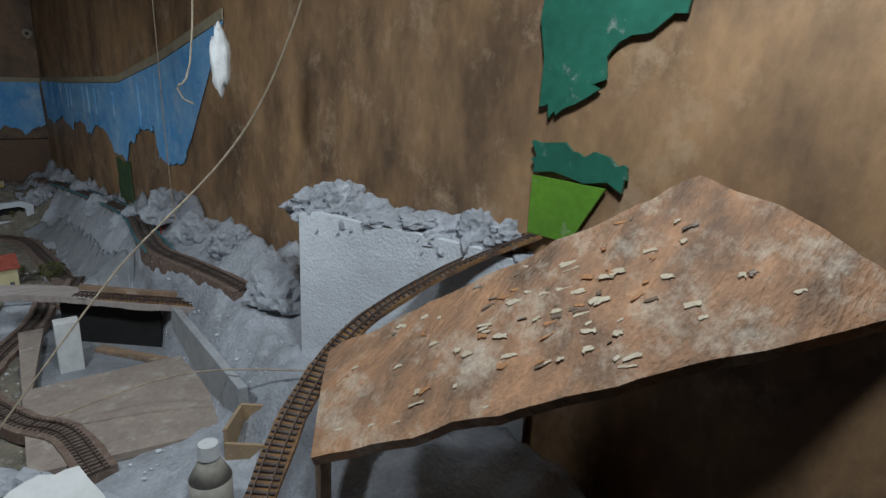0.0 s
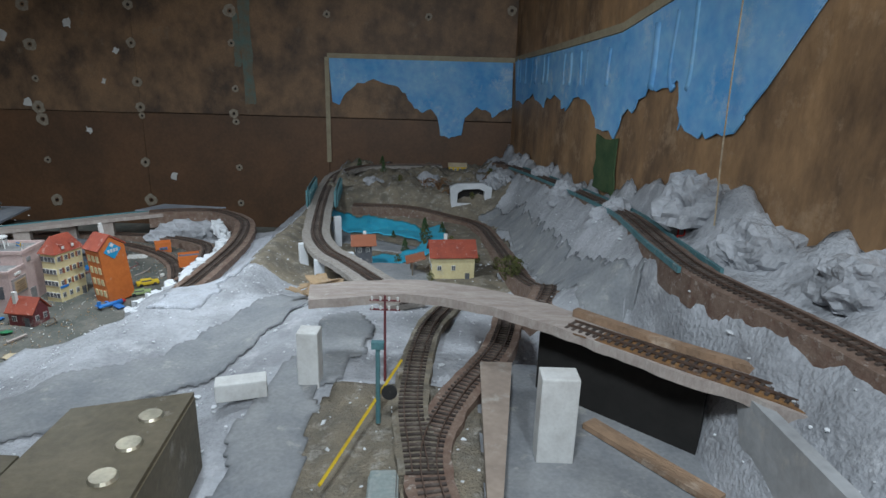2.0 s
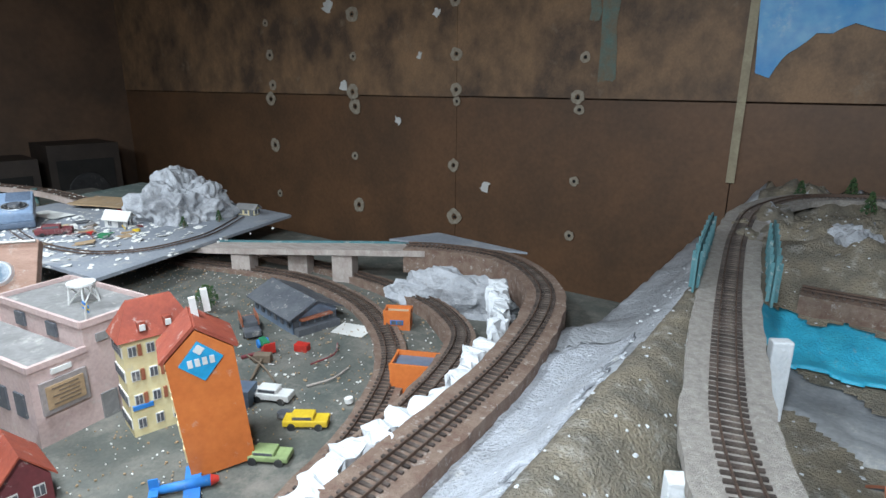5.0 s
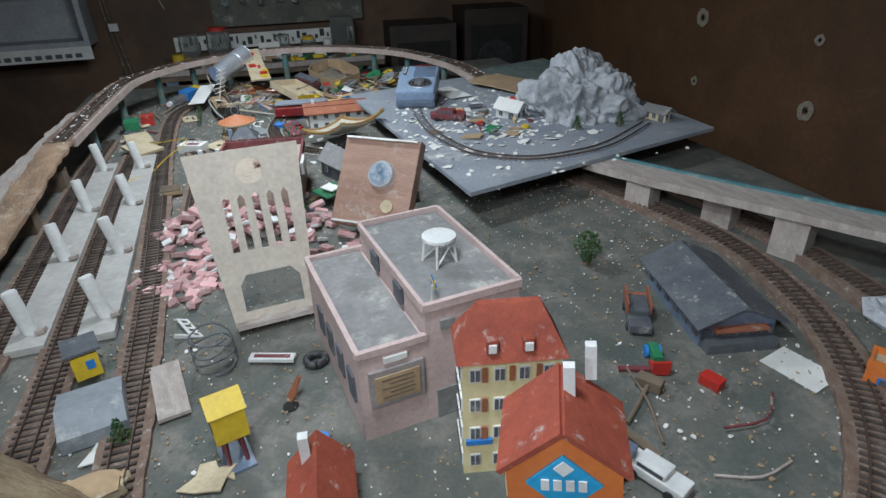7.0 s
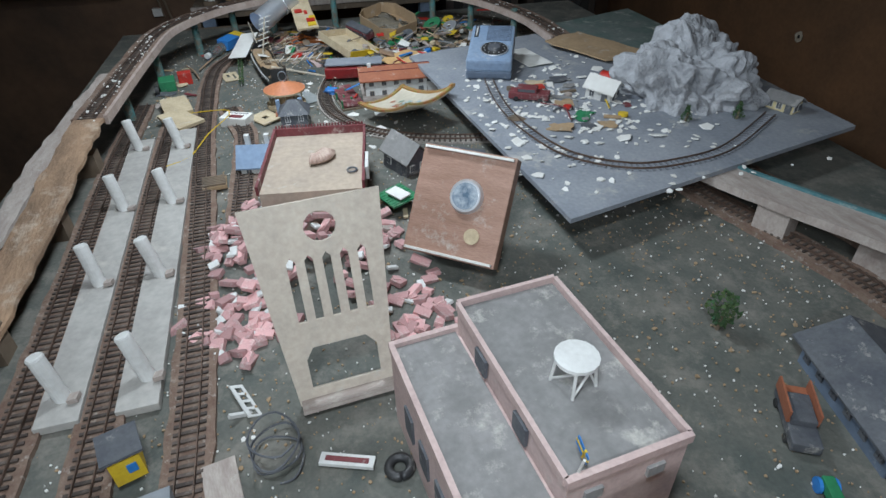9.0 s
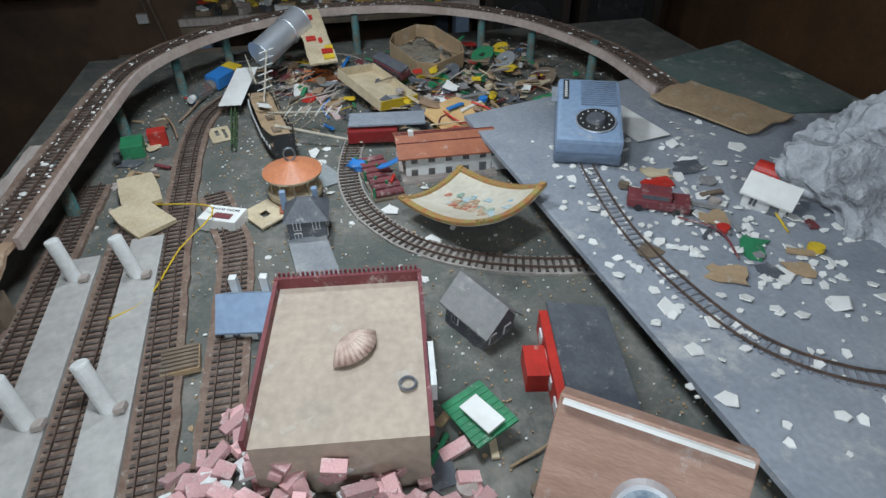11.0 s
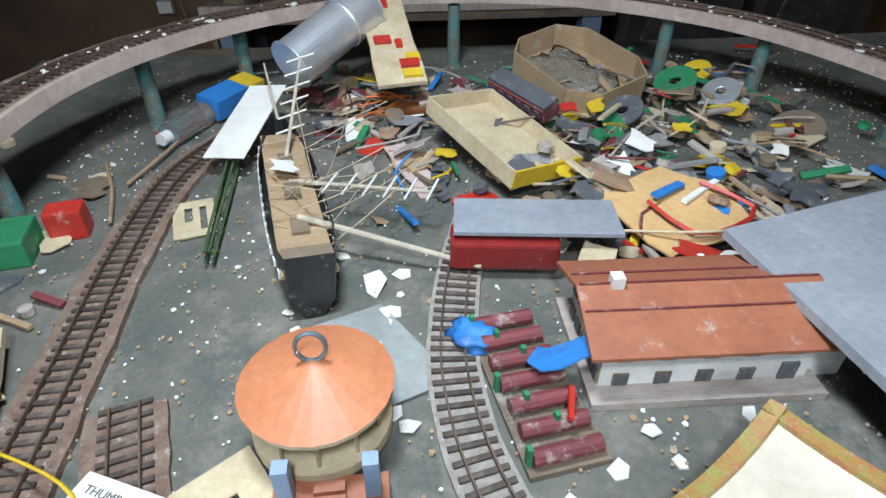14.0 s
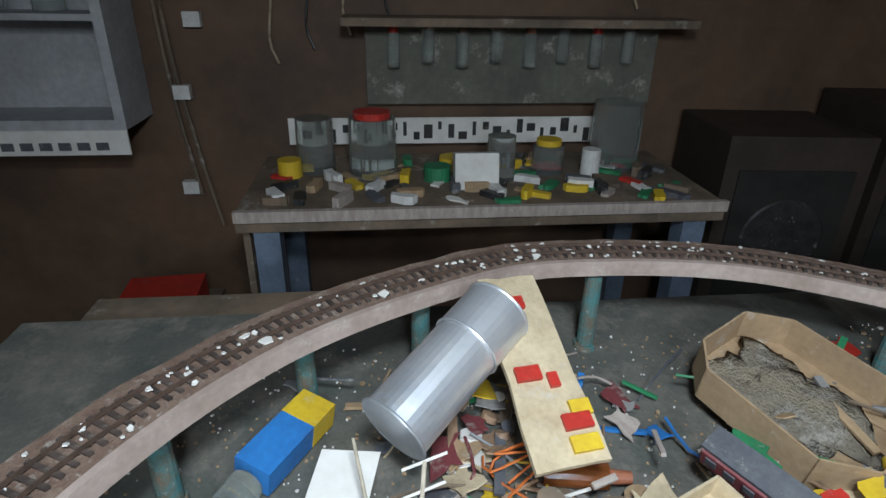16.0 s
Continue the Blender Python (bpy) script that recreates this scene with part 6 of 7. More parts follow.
part("torn_sail", P(ragged([(0, 0), (0.03, 0), (0.028, 0.02), (0.004, 0.022)], 0.003, 4, 2), 0.001, pose(0.02, -0.008, 0.038, 12, 6, 5)), paper_m, gl)
# tin, board, papers, carton, tray
tn = thing("metal_tin", "shiny dented aluminium tin lying aslant", "tin", Matrix.Translation((-2.588, 2.134, T + 0.094)) @ Vector((-0.10, 0.105, 0.05)).to_track_quat("Z", "Y").to_matrix().to_4x4())
part("body", C((0, 0, -0.065), (0, 0, 0.02), 0.0275, 0.0275, 36), chrome_m, tn, smooth=False)
part("lid", C((0, 0, 0.021), (0, 0, 0.065), 0.0285, 0.0285, 36), chrome_m, tn)
for z in (-0.064, 0.064, 0.021):
    bm = bmesh.new()
    bm_tube(bm, [(0.0285 * math.cos(k * 0.262), 0.0285 * math.sin(k * 0.262), z) for k in range(25)], 0.0012, 6, 0.01)
    part("rim", bm, chrome_m, tn)
part("label", B((0.0, -0.0275, -0.03, 0.016, 0.003, 0.012)), paper_m, tn, "small worn paper label")
bd = thing("chipboard_strip", "speckled cream board with red and yellow tags", "board", pose(-2.597, 2.204, T + 0.085, 0, 22, 8))
part("board", P(ragged([(-0.085, -0.026), (0.085, -0.03), (0.085, 0.028), (-0.085, 0.024)], 0.0015, 5, 3), 0.005), cream_wood, bd)
for x, y, m_, w in ((-0.055, 0.0, red_m, 0.012), (0.012, -0.012, red_m, 0.02), (0.055, 0.012, red_m, 0.022), (0.072, 0.012, yel_pl, 0.022), (0.045, 0.018, yel_pl, 0.016), (0.02, 0.006, red_m, 0.008)):
    part("tag", B((x, y, 0.007, 0.012, w, 0.004)), m_, bd)
bw_ = thing("packet", "blue and yellow cardboard packet", "packet", pose(-2.60, 2.005, T + 0.02, 10, 0, 150))
part("box", B((0, 0, 0, 0.085, 0.032, 0.024)), bright_blue, bw_)
part("yellow_band", B((0.028, 0, 0.0, 0.030, 0.0325, 0.0245)), yel_pl, bw_)
part("text_bar", B((-0.018, 0.0165, 0.0, 0.035, 0.001, 0.005)), white_m, bw_)
gb = thing("clear_bottle", "small grimy clear bottle with a white cap", "bottle", pose(-2.53, 1.965, T + 0.014, 0, 90, -25))
part("body", C((0, 0, -0.035), (0, 0, 0.03), 0.014, 0.014, 18), clear_m, gb, smooth=False)
part("cap", C((0, 0, 0.03), (0, 0, 0.042), 0.007, 0.007), white_m, gb)
solo("paper_strip", P([(-0.07, -0.022), (0.07, -0.024), (0.072, 0.02), (-0.07, 0.022)], 0.0008, None), paper_m, "blank white paper strip leaning on the ship", "paper", pose(-2.487, 2.045, T + 0.036, 4, 9, -12))
ct = thing("open_carton", "torn brown cardboard carton with dirt inside", "carton", pose(-2.60, 2.44, T + 0.02, 6, 10, 25))
OCT = [(-0.075, -0.035), (-0.05, -0.06), (0.05, -0.06), (0.08, -0.03), (0.075, 0.045), (0.04, 0.065), (-0.05, 0.06), (-0.08, 0.03)]
part("base", P(OCT, 0.003), card_m, ct)
for a, b in zip(OCT, OCT[1:] + OCT[:1]):
    d = Vector(b) - Vector(a)
    part("side", P([(0, 0), (d.length, 0), (d.length, 0.036), (0, 0.036)], 0.002, Matrix.Translation((*a, 0)) @ Matrix.Rotation(math.atan2(d.y, d.x), 4, "Z") @ up), card_m, ct)
tb = thing("shallow_box", "shallow cream cardboard box full of scraps", "box", pose(-2.42, 2.305, T + 0.028, -6, 8, 26))
part("base", B((0, 0, 0, 0.15, 0.085, 0.003)), cream_wood, tb)
for bx in ((0, 0.042, 0.009, 0.15, 0.002, 0.018), (0, -0.042, 0.009, 0.15, 0.002, 0.018), (0.075, 0, 0.009, 0.002, 0.085, 0.018), (-0.075, 0, 0.009, 0.002, 0.085, 0.018)):
    part("side", B(bx), yel_pl if bx[0] > 0.07 else cream_wood, tb)
mc = thing("maroon_carriage", "dusty maroon carriage lying on its side", "carriage", pose(-2.50, 2.35, T + 0.035, 20, 5, 30))
part("body", B((0, 0, 0.010, 0.09, 0.026, 0.018)), maroon_m, mc, bevel=0.0015)
part("roof", B((0, 0, 0.0205, 0.092, 0.022, 0.004)), slate_m, mc, "dusty grey roof")
for k in range(6):
    part("window", B((-0.036 + 0.0145 * k, -0.0134, 0.012, 0.008, 0.0012, 0.007)), slate_m, mc)
for k in (-0.03, 0.03):
    part("wheel_set", C((k, -0.012, -0.001), (k, 0.012, -0.001), 0.005, None, 12), black_m, mc)
dirt = rock_bm(0.055, 0.045, 0.008, 66, 0.6, 4)
solo("dirt_heap", dirt, earth, "grey brown dirt lying in the carton", "dirt", pose(-2.60, 2.44, T + 0.026, 6, 10, 25), smooth=True)
br_ = thing("amber_bottle", "small amber glass bottle among the litter", "bottle", pose(-2.55, 2.235, T + 0.012, 0, 90, 80))
part("body", C((0, 0, -0.03), (0, 0, 0.02), 0.0105, None, 16), mat("amber_glass", (0.22, 0.07, 0.02), (0.16, 0.05, 0.015), 20, 0.15, 0.05), br_)
part("neck", C((0, 0, 0.02), (0, 0, 0.038), 0.006, 0.005, 14), terracotta, br_)
for k in range(3):
    rr = random.Random(300 + k)
    bm = bmesh.new()
    bm_tube(bm, [(rr.uniform(-0.05, 0.05), rr.uniform(-0.04, 0.04), rr.uniform(0.004, 0.03)) for q in range(4)], 0.0011, 5, 0.01)
    solo("orange_wire", bm, orange_m, "thin orange wire curling in the litter", "wire", pose(-2.56, 2.19, T + 0.004), "orange wires")
rp = thing("red_wagon", "translucent red wagon under a grey roof panel", "wagon", pose(-2.245, 2.275, T + 0.004, 0, 0, 82))
part("body", B((0, 0, 0.018, 0.085, 0.03, 0.024)), mat("wine_red_plastic", (0.26, 0.02, 0.02), (0.16, 0.02, 0.02), 20, 0.3, 0.1, dust=0.1), rp, bevel=0.003)
part("roof_panel", B((0.025, 0.016, 0.036, 0.13, 0.05, 0.003)), sheet_m, rp, "flat grey roof panel")
solo("orange_card", P(ragged([(-0.05, -0.05), (0.05, -0.045), (0.055, 0.04), (0.0, 0.065), (-0.05, 0.035)], 0.003, 4, 9), 0.002), mat("pale_orange", (0.66, 0.42, 0.19), (0.58, 0.36, 0.16), 20, 0.7, 0.1, dust=0.15), "pale orange roof panel with a red frame on it", "card", pose(-2.285, 2.43, T + 0.022, 4, 4, 20))
bm = bmesh.new()
bm_tube(bm, [(-0.03, -0.03, 0.0), (0.02, -0.035, 0), (0.035, 0.0, 0.0), (0.03, 0.035, 0), (-0.02, 0.03, 0)], 0.0022, 4, 0.2)
solo("bent_plastic_strip", bm, red_m, "bent red plastic frame piece", "frame", pose(-2.275, 2.45, T + 0.03, 4, 4, 30))
tk = thing("tack_box", "dusty white tack box with faded red print", "box", pose(-2.05, 2.04, T, 0, 0, 65))
part("box", B((0, 0, 0.010, 0.056, 0.036, 0.020)), paper_m, tk, bevel=0.001)
part("red_print", B((0.004, -0.006, 0.0204, 0.026, 0.012, 0.0008)), maroon_m, tk)
words("THUMB TACKS", 0.0065, slate_m, tk, Matrix.Translation((0, 0.007, 0.0204)))
for pts, sd in (((-2.15, 1.915), 1), ((-2.075, 1.93), 2)):
    solo("plywood_offcut", P(ragged([(-0.045, -0.025), (0.04, -0.03), (0.045, 0.025), (-0.04, 0.028)], 0.002, 2, sd), 0.006), cream_wood, "square brown plywood offcut", "offcut", pose(*pts, T + 0.012, 2, 3, 20 * sd))
cr = thing("lattice_crane", "dark green lattice crane jib lying on the board", "crane", pose(-2.38, 2.035, T + 0.008, 0, 0, 3))
for sy, sz in ((-0.006, 0), (0.006, 0), (-0.004, 0.010), (0.004, 0.010)):
    part("chord", C((-0.11, sy, sz), (0.11, sy * 0.5, sz), 0.0012, None, 6), foliage_m, cr)
for k in range(16):
    part("brace", C((-0.11 + 0.0137 * k, -0.006, 0), (-0.096 + 0.0137 * k, 0.006, 0.009 * (k % 2)), 0.0008, None, 5), foliage_m, cr)
# grey sheet with radio and rock
sheet = [(-2.20, 2.424), (-1.464, 2.493), (-1.605, 3.07), (-2.36, 3.08)]
sz = 0.978
solo("grey_sheet", P(sheet, 0.007, Matrix.Translation((0, 0, sz - 0.007))), sheet_m, "large grey painted sheet lying over the layout", "sheet")
solo("green_sheet", P([(-2.33, 2.82), (-2.1, 2.80), (-2.05, 3.09), (-2.42, 3.09)], 0.005, Matrix.Translation((0, 0, sz + 0.001))), sheet_green, "dark green painted sheet edge", "sheet")
for x, y in ((-1.7, 2.62), (-2.05, 2.62), (-1.7, 2.9), (-2.1, 2.9)):
    solo("sheet_support", B((x, y, (T + sz - 0.007) / 2, 0.05, 0.05, sz - 0.007 - T)), bench_m, "dark block under the grey sheet", "block", group="blocks under the sheet")
track([(-2.02, 2.56, sz + 0.0005), (-1.983, 2.546, sz + 0.0005), (-1.845, 2.529, sz + 0.0005), (-1.73, 2.536, sz + 0.0005), (-1.63, 2.566, sz + 0.0005), (-1.57, 2.64, sz + 0.0005), (-1.565, 2.73, sz + 0.0005), (-1.59, 2.82, sz + 0.0005), (-1.68, 2.963, sz + 0.0005)], "grey track loop on the grey sheet", sheet_m, bed=0.024, bedthick=0.001, single=100, ragged_bed=0.0, sleeper=SLEEPER_GREY)
solo("plaster_mountain", rock_bm(0.122, 0.112, 0.116, 5, 0.34, 6), plaster, "lumpy grey plaster mountain on the sheet", "rock", Matrix.Translation((-1.835, 2.89, sz - 0.004)))
house("small_station", "small yellow station with a flat grey roof", -1.70, 3.003, sz, 20, 0.05, 0.025, 0.018, yellow_m, roofgrey_m, 0.01, 0.006, floors=1, cols=3, chimneys=())
tree(-1.70, 2.81, sz, 0.032, 0, 41), tree(-1.685, 2.90, sz, 0.034, 0, 42)
house("broken_cottage", "collapsed white cottage with a crumpled roof", -1.845, 2.725, sz, 40, 0.05, 0.04, 0.022, white_m, paper_m, 0.016, 0.006, floors=1, cols=2, chimneys=(), tilt=(5, 6))
solo("red_barrel", C((-0.02, 0, 0.014), (0.02, 0, 0.014), 0.014, 0.014, 16), red_m, "red and green toy barrel", "barrel", pose(-1.89, 2.765, sz, 0, 0, 30))
pv = vehicle("toy_car", "dusty purple brown toy bus body", -1.872, 2.59, sz, 60, 0.075, 0.03, 0.022, maroon_m)
solo("cardboard_scrap", P(ragged([(-0.1, -0.05), (0.08, -0.06), (0.1, 0.05), (-0.08, 0.06)], 0.006, 5, 6), 0.003), card_m, "stained brown cardboard sheet", "cardboard", pose(-2.11, 2.83, sz + 0.011, 2, 2, 30))
solo("paper_sheet", P([(-0.06, -0.03), (0.06, -0.03), (0.06, 0.03), (-0.06, 0.03)], 0.001), paper_m, "pale blue white paper sheet", "paper", pose(-2.10, 2.67, sz + 0.004, 0, 0, 10))
rdx = pose(-2.058, 2.574, sz + 0.045, 0, 11, -22)
ra = thing("portable_radio", "pale blue portable transistor radio with round black dial", "radio", rdx)
part("body", B((0, 0, 0, 0.155, 0.092, 0.026)), blue_m, ra, bevel=0.006)
part("lower_shell", B((0, 0, -0.02, 0.156, 0.093, 0.018)), blueedge_m, ra, bevel=0.005)
part("dial", C((0.032, 0.008, 0.012), (0.032, 0.008, 0.0165), 0.027, 0.026, 36), black_m, ra, "black tuning dial with silver rim")
bm = bmesh.new()
bm_tube(bm, [(0.032 + 0.0275 * math.cos(k * 0.2618), 0.008 + 0.0275 * math.sin(k * 0.2618), 0.0145) for k in range(25)], 0.0013, 6, 0.008)
part("dial_ring", bm, chrome_m, ra)
part("knob", C((0.032, 0.008, 0.0165), (0.032, 0.008, 0.021), 0.014, 0.012, 28), slate_m, ra)
for k in range(12):
    a = k * 0.524
    part("dial_mark", B((0.032 + 0.021 * math.cos(a), 0.008 + 0.021 * math.sin(a), 0.0167, 0.002, 0.002, 0.0006)), white_m, ra)
for k in range(12):
    part("grille_rib", B((-0.068 + 0.0055 * k, 0.014, 0.0135, 0.0025, 0.052, 0.0012)), blueedge_m, ra)
part("badge", B((-0.045, -0.034, 0.0137, 0.05, 0.008, 0.0012)), black_m, ra)
for k in range(9):
    part("badge_mark", B((-0.064 + 0.0048 * k, -0.034, 0.0145, 0.0026, 0.004, 0.0006)), white_m, ra)
part("strap_lug", B((-0.055, -0.05, -0.002, 0.03, 0.008, 0.006)), chrome_m, ra)
# driftwood, card, coil, tyre near the facade
dw = thing("rotten_wood", "splintered curl of rotten bark and torn brown paper", "driftwood", pose(-1.075, 1.985, T + 0.012, 0, 2, 52))
bm = bmesh.new()
rows = []
for i in range(25):
    u = i / 24
    ring = []
    for j in range(11):
        an = radians(-20 + 22 * j)
        r = 0.02 * (1 - 0.25 * u) + 0.0035 * noise.noise(Vector((u * 7, j * 0.5, 2)))
        ring.append(bm.verts.new((-0.12 + 0.22 * u + 0.006 * noise.noise(Vector((j * 0.9, u, 5))) * (3 if i in (0, 24) else 1), r * math.cos(an), 0.008 + r * math.sin(an))))
    rows.append(ring)
fs = [bm.faces.new((rows[i][j], rows[i + 1][j], rows[i + 1][j + 1], rows[i][j + 1])) for i in range(24) for j in range(10)]
bmesh.ops.solidify(bm, geom=fs, thickness=0.0025)
part("log", bm, mat("dry_bark", (0.50, 0.38, 0.25), (0.28, 0.19, 0.11), 14.0, 0.85, 0.9, fine=5, dust=0.2, stretch=(1, 4, 4), dist=0.004), dw)
for k in range(8):
    rr = random.Random(60 + k)
    w_, l_ = rr.uniform(0.018, 0.032), rr.uniform(0.05, 0.085)
    part("splinter", P(ragged([(0, 0), (l_, w_ * 0.2), (l_ * 1.1, w_), (0.01, w_)], 0.0045, 6, k), 0.0022, pose(-0.05 + 0.022 * k, -0.022 - 0.012 * (k % 3), 0.002 + 0.003 * (k % 4), rr.uniform(-14, 14), rr.uniform(-16, 4), -70 + 37 * k)), cream_wood if k % 3 else card_m, dw)
hm = thing("toy_hammer", "dark brown toy mallet lying on the board", "mallet", pose(-1.045, 2.533, T, 0, 0, -55))
part("head", B((0, 0, 0.007, 0.014, 0.026, 0.013)), bench_m, hm, bevel=0.0015)
part("handle", C((0.006, 0, 0.007), (0.062, 0.002, 0.003), 0.0024, 0.002, 8), bench_m, hm)
hs = thing("splintered_hole", "orange brown splinter sticking up from a hole in the board", "splinter", pose(-1.139, 2.183, T, 0, 0, 20))
# The board is not cut; a near-black disc paints the shade of the hole.
part("hole", C((0, 0, 0.0004), (0, 0, 0.0012), 0.008, None, 14), dark_m, hs, "near-black disc painting the shade in a hole")
part("splinter", P(ragged([(-0.007, 0), (0.005, 0), (0.002, 0.026), (-0.003, 0.028)], 0.0015, 4, 3), 0.002, Matrix.Translation((-0.008, 0.004, 0.001)) @ Matrix.Rotation(radians(60), 4, "X")), terracotta, hs)
bm = bmesh.new()
bm_prism(bm, [(-0.034, 0), (0.034, 0), (0.034, 0.016), (0.004, 0.028), (-0.034, 0.02)], 0.058, Matrix.Translation((0, 0.029, 0)) @ up)
solo("grey_shed_roof", bm, mat("grey_card", (0.27, 0.29, 0.31), (0.20, 0.215, 0.235), 16, 0.8, 0.2, dust=0.3), "blue grey toy shed standing on the yard", "toy shed", pose(-1.18, 2.0, T + 0.002, 0, 0, 12))
kio = thing("green_yellow_kiosk", "small green and yellow toy kiosk under a grey roof", "toy kiosk", pose(-1.252, 1.982, T + 0.012, 0, 0, 20))
part("wall", B((0, 0, 0.014, 0.025, 0.025, 0.028)), yel_pl, kio)
part("roof", B((-0.004, 0, 0.032, 0.036, 0.034, 0.003)), slate_m, kio)
part("poster", B((0.013, 0.004, 0.016, 0.0012, 0.008, 0.010)), bright_blue, kio)
solo("plank_strip", B((0, 0, 0.002, 0.09, 0.03, 0.004)), deck_m, "bare grey brown board strip", "board strip", pose(-1.20, 2.065, T + 0.004, 0, 0, 12))
ty_ = bmesh.new()
bm_tube(ty_, [(0.010 * math.cos(k * 0.524), 0.010 * math.sin(k * 0.524), 0.005) for k in range(13)], 0.0045, 8, 0.004)
solo("rubber_ring", ty_, black_m, "small black toy tyre", "tyre", Matrix.Translation((-1.199, 2.215, T)), smooth=True)
coil = bmesh.new()
bm_tube(coil, [(0.025 * math.cos(k * 0.6) * (1 + 0.2 * math.sin(k)), 0.022 * math.sin(k * 0.6), 0.004 + 0.0012 * k) for k in range(34)], 0.0011, 5, 0.01)
solo("wire_coil", coil, slate_m, "tangled coil of grey wire", "wire", Matrix.Translation((-1.235, 2.11, T)))
sq = thing("toy_signal_arm", "fallen red and white toy signal arm", "signal", pose(-1.215, 2.17, T + 0.008, 0, 0, 70))
part("arm", B((0, 0, 0, 0.05, 0.012, 0.004)), white_m, sq)
part("arm_stripe", B((0, 0, 0.0022, 0.04, 0.005, 0.0012)), maroon_m, sq)
tree(-1.14, 2.03, T + 0.005, 0.03, 0, 55, "teal green torn foliage tuft")

# ---- workbench end ----
wb = thing("workbench", "dark old wooden workbench with a pale worn edge", "workbench", Matrix.Translation((-3.37, 2.28, 0)))
part("top", B((0, 0, 0.885, 0.36, 0.9, 0.035)), bench_m, wb)
part("front_edge", B((0.183, 0, 0.899, 0.012, 0.9, 0.020)), deck_m, wb, "pale worn front edge")
for x in (-0.15, 0.15):
    for y in (-0.40, 0.40):
        part("leg", B((x, y, 0.434, 0.045, 0.045, 0.868)), blueedge_m, wb)
part("side_panel", B((0.0, -0.44, 0.66, 0.3, 0.012, 0.4)), bench_m, wb)
ps = thing("tool_board", "weathered grey board with hanging bottles", "tool board", Matrix.Translation((-3.575, 2.39, 0)))
part("back_board", B((0, 0, 1.10, 0.02, 0.66, 0.17)), mat("grey_board", (0.16, 0.16, 0.13), (0.10, 0.10, 0.085), 8, 0.85, 0.3, dust=0.2), ps)
part("shelf", B((0.05, 0, 1.195, 0.11, 0.75, 0.016)), bench_m, ps)
lab_ = thing("printed_strip", "torn white strip with black scribbles", "printed strip", Matrix.Translation((-3.575, 2.24, 0)))
part("strip", B((0.014, 0, 0.955, 0.004, 0.72, 0.06)), paper_m, lab_)
for k in range(26):
    part("black_mark", B((0.017, -0.34 + 0.027 * k, 0.955 + 0.012 * math.sin(k * 1.7), 0.002, 0.008 + 0.006 * (k % 3), 0.018 + 0.014 * (k % 2))), black_m, lab_)


def jar(x, y, z, r, h, m_, lab, capm=None, hang=False):
    j = thing("glass_jar" if m_ is clear_m else "tub", lab, "jar" if m_ is clear_m else "tub", Matrix.Translation((x, y, z)), "jars and tubs of the workbench")
    part("body", C((0, 0, 0), (0, 0, h), r, r * 0.95, 18), m_, j, smooth=False)
    if capm:
        part("cap", C((0, 0, h), (0, 0, h + 0.012), r * 0.75, None, 16), capm, j)
    return j


rnd = random.Random(21)
for k in range(8):
    jar(-3.545, 2.12 + 0.075 * k, 1.10 + 0.01 * (k % 2), 0.014, 0.07, clear_m, "small glass bottle hanging under the shelf", (red_m, terracotta, bench_m)[k % 3])
for k, (y, r, h, m_, cap) in enumerate(((1.95, 0.04, 0.11, clear_m, None), (2.07, 0.05, 0.12, clear_m, red_m), (2.20, 0.028, 0.03, green_m, None), (2.24, 0.03, 0.025, yel_pl, None), (2.44, 0.035, 0.06, clear_m, yel_pl), (2.52, 0.02, 0.06, white_m, None), (2.60, 0.055, 0.14, clear_m, None), (1.90, 0.025, 0.035, yel_pl, None), (2.33, 0.03, 0.09, clear_m, None))):
    jar(-3.42 + 0.04 * (k % 3) - 0.02, y, 0.9025, r, h, m_, "dusty jar or tub among the bench clutter", cap)
solo("white_box", B((0, 0, 0.035, 0.04, 0.085, 0.07)), paper_m, "small white cardboard box on the bench", "box", pose(-3.30, 2.27, 0.9025, 0, -12, 0))
for k in range(90):
    m_ = rnd.choice((paper_m, bench_m, card_m, slate_m, red_m, yel_pl, green_m, deck_m, black_m, white_m))
    solo("bench_scrap", P(ragged([(-0.02, -0.008), (0.03, -0.010), (0.026, 0.008), (-0.018, 0.010)], 0.003, 3, k), rnd.uniform(0.003, 0.02)), m_, "loose scrap of paper or wood on the workbench", "scrap", pose(rnd.uniform(-3.48, -3.22), rnd.uniform(1.88, 2.68), 0.903, 0, 0, rnd.random() * 360), "bench clutter")
for k, y in enumerate((1.86, 1.94, 2.02, 2.11, 2.66)):
    bm = bmesh.new()
    bm_tube(bm, [(0, 0, 0.28), (0.006, 0.008, 0.16), (0.0, -0.006, 0.05), (0.005, 0.01, 0)], 0.003, 6)
    solo("hanging_cable", bm, (string_m, black_m)[k % 2], "cable hanging on the brown wall", "cable", Matrix.Translation((-3.59, y, 1.10 + 0.03 * k)), "cables on the wall")
for pts in (((-3.59, 1.66, 1.6), (-3.585, 1.64, 1.2), (-3.585, 1.67, 0.9), (-3.58, 1.70, 0.72)), ((-3.59, 1.62, 1.6), (-3.585, 1.63, 1.1), (-3.585, 1.66, 0.8))):
    bm = bmesh.new()
    bm_tube(bm, pts, 0.005, 6, 0.04)
    solo("wall_cable", bm, bench_m, "thick dusty cable on the brown wall", "cable", group="cables on the wall")
for y, z in ((1.70, 1.19), (1.655, 1.04), (1.64, 0.82)):
    solo("junction_box", B((-3.585, y, z, 0.02, 0.035, 0.03)), white_m, "small white junction box on the wall", "junction box", group="junction boxes")
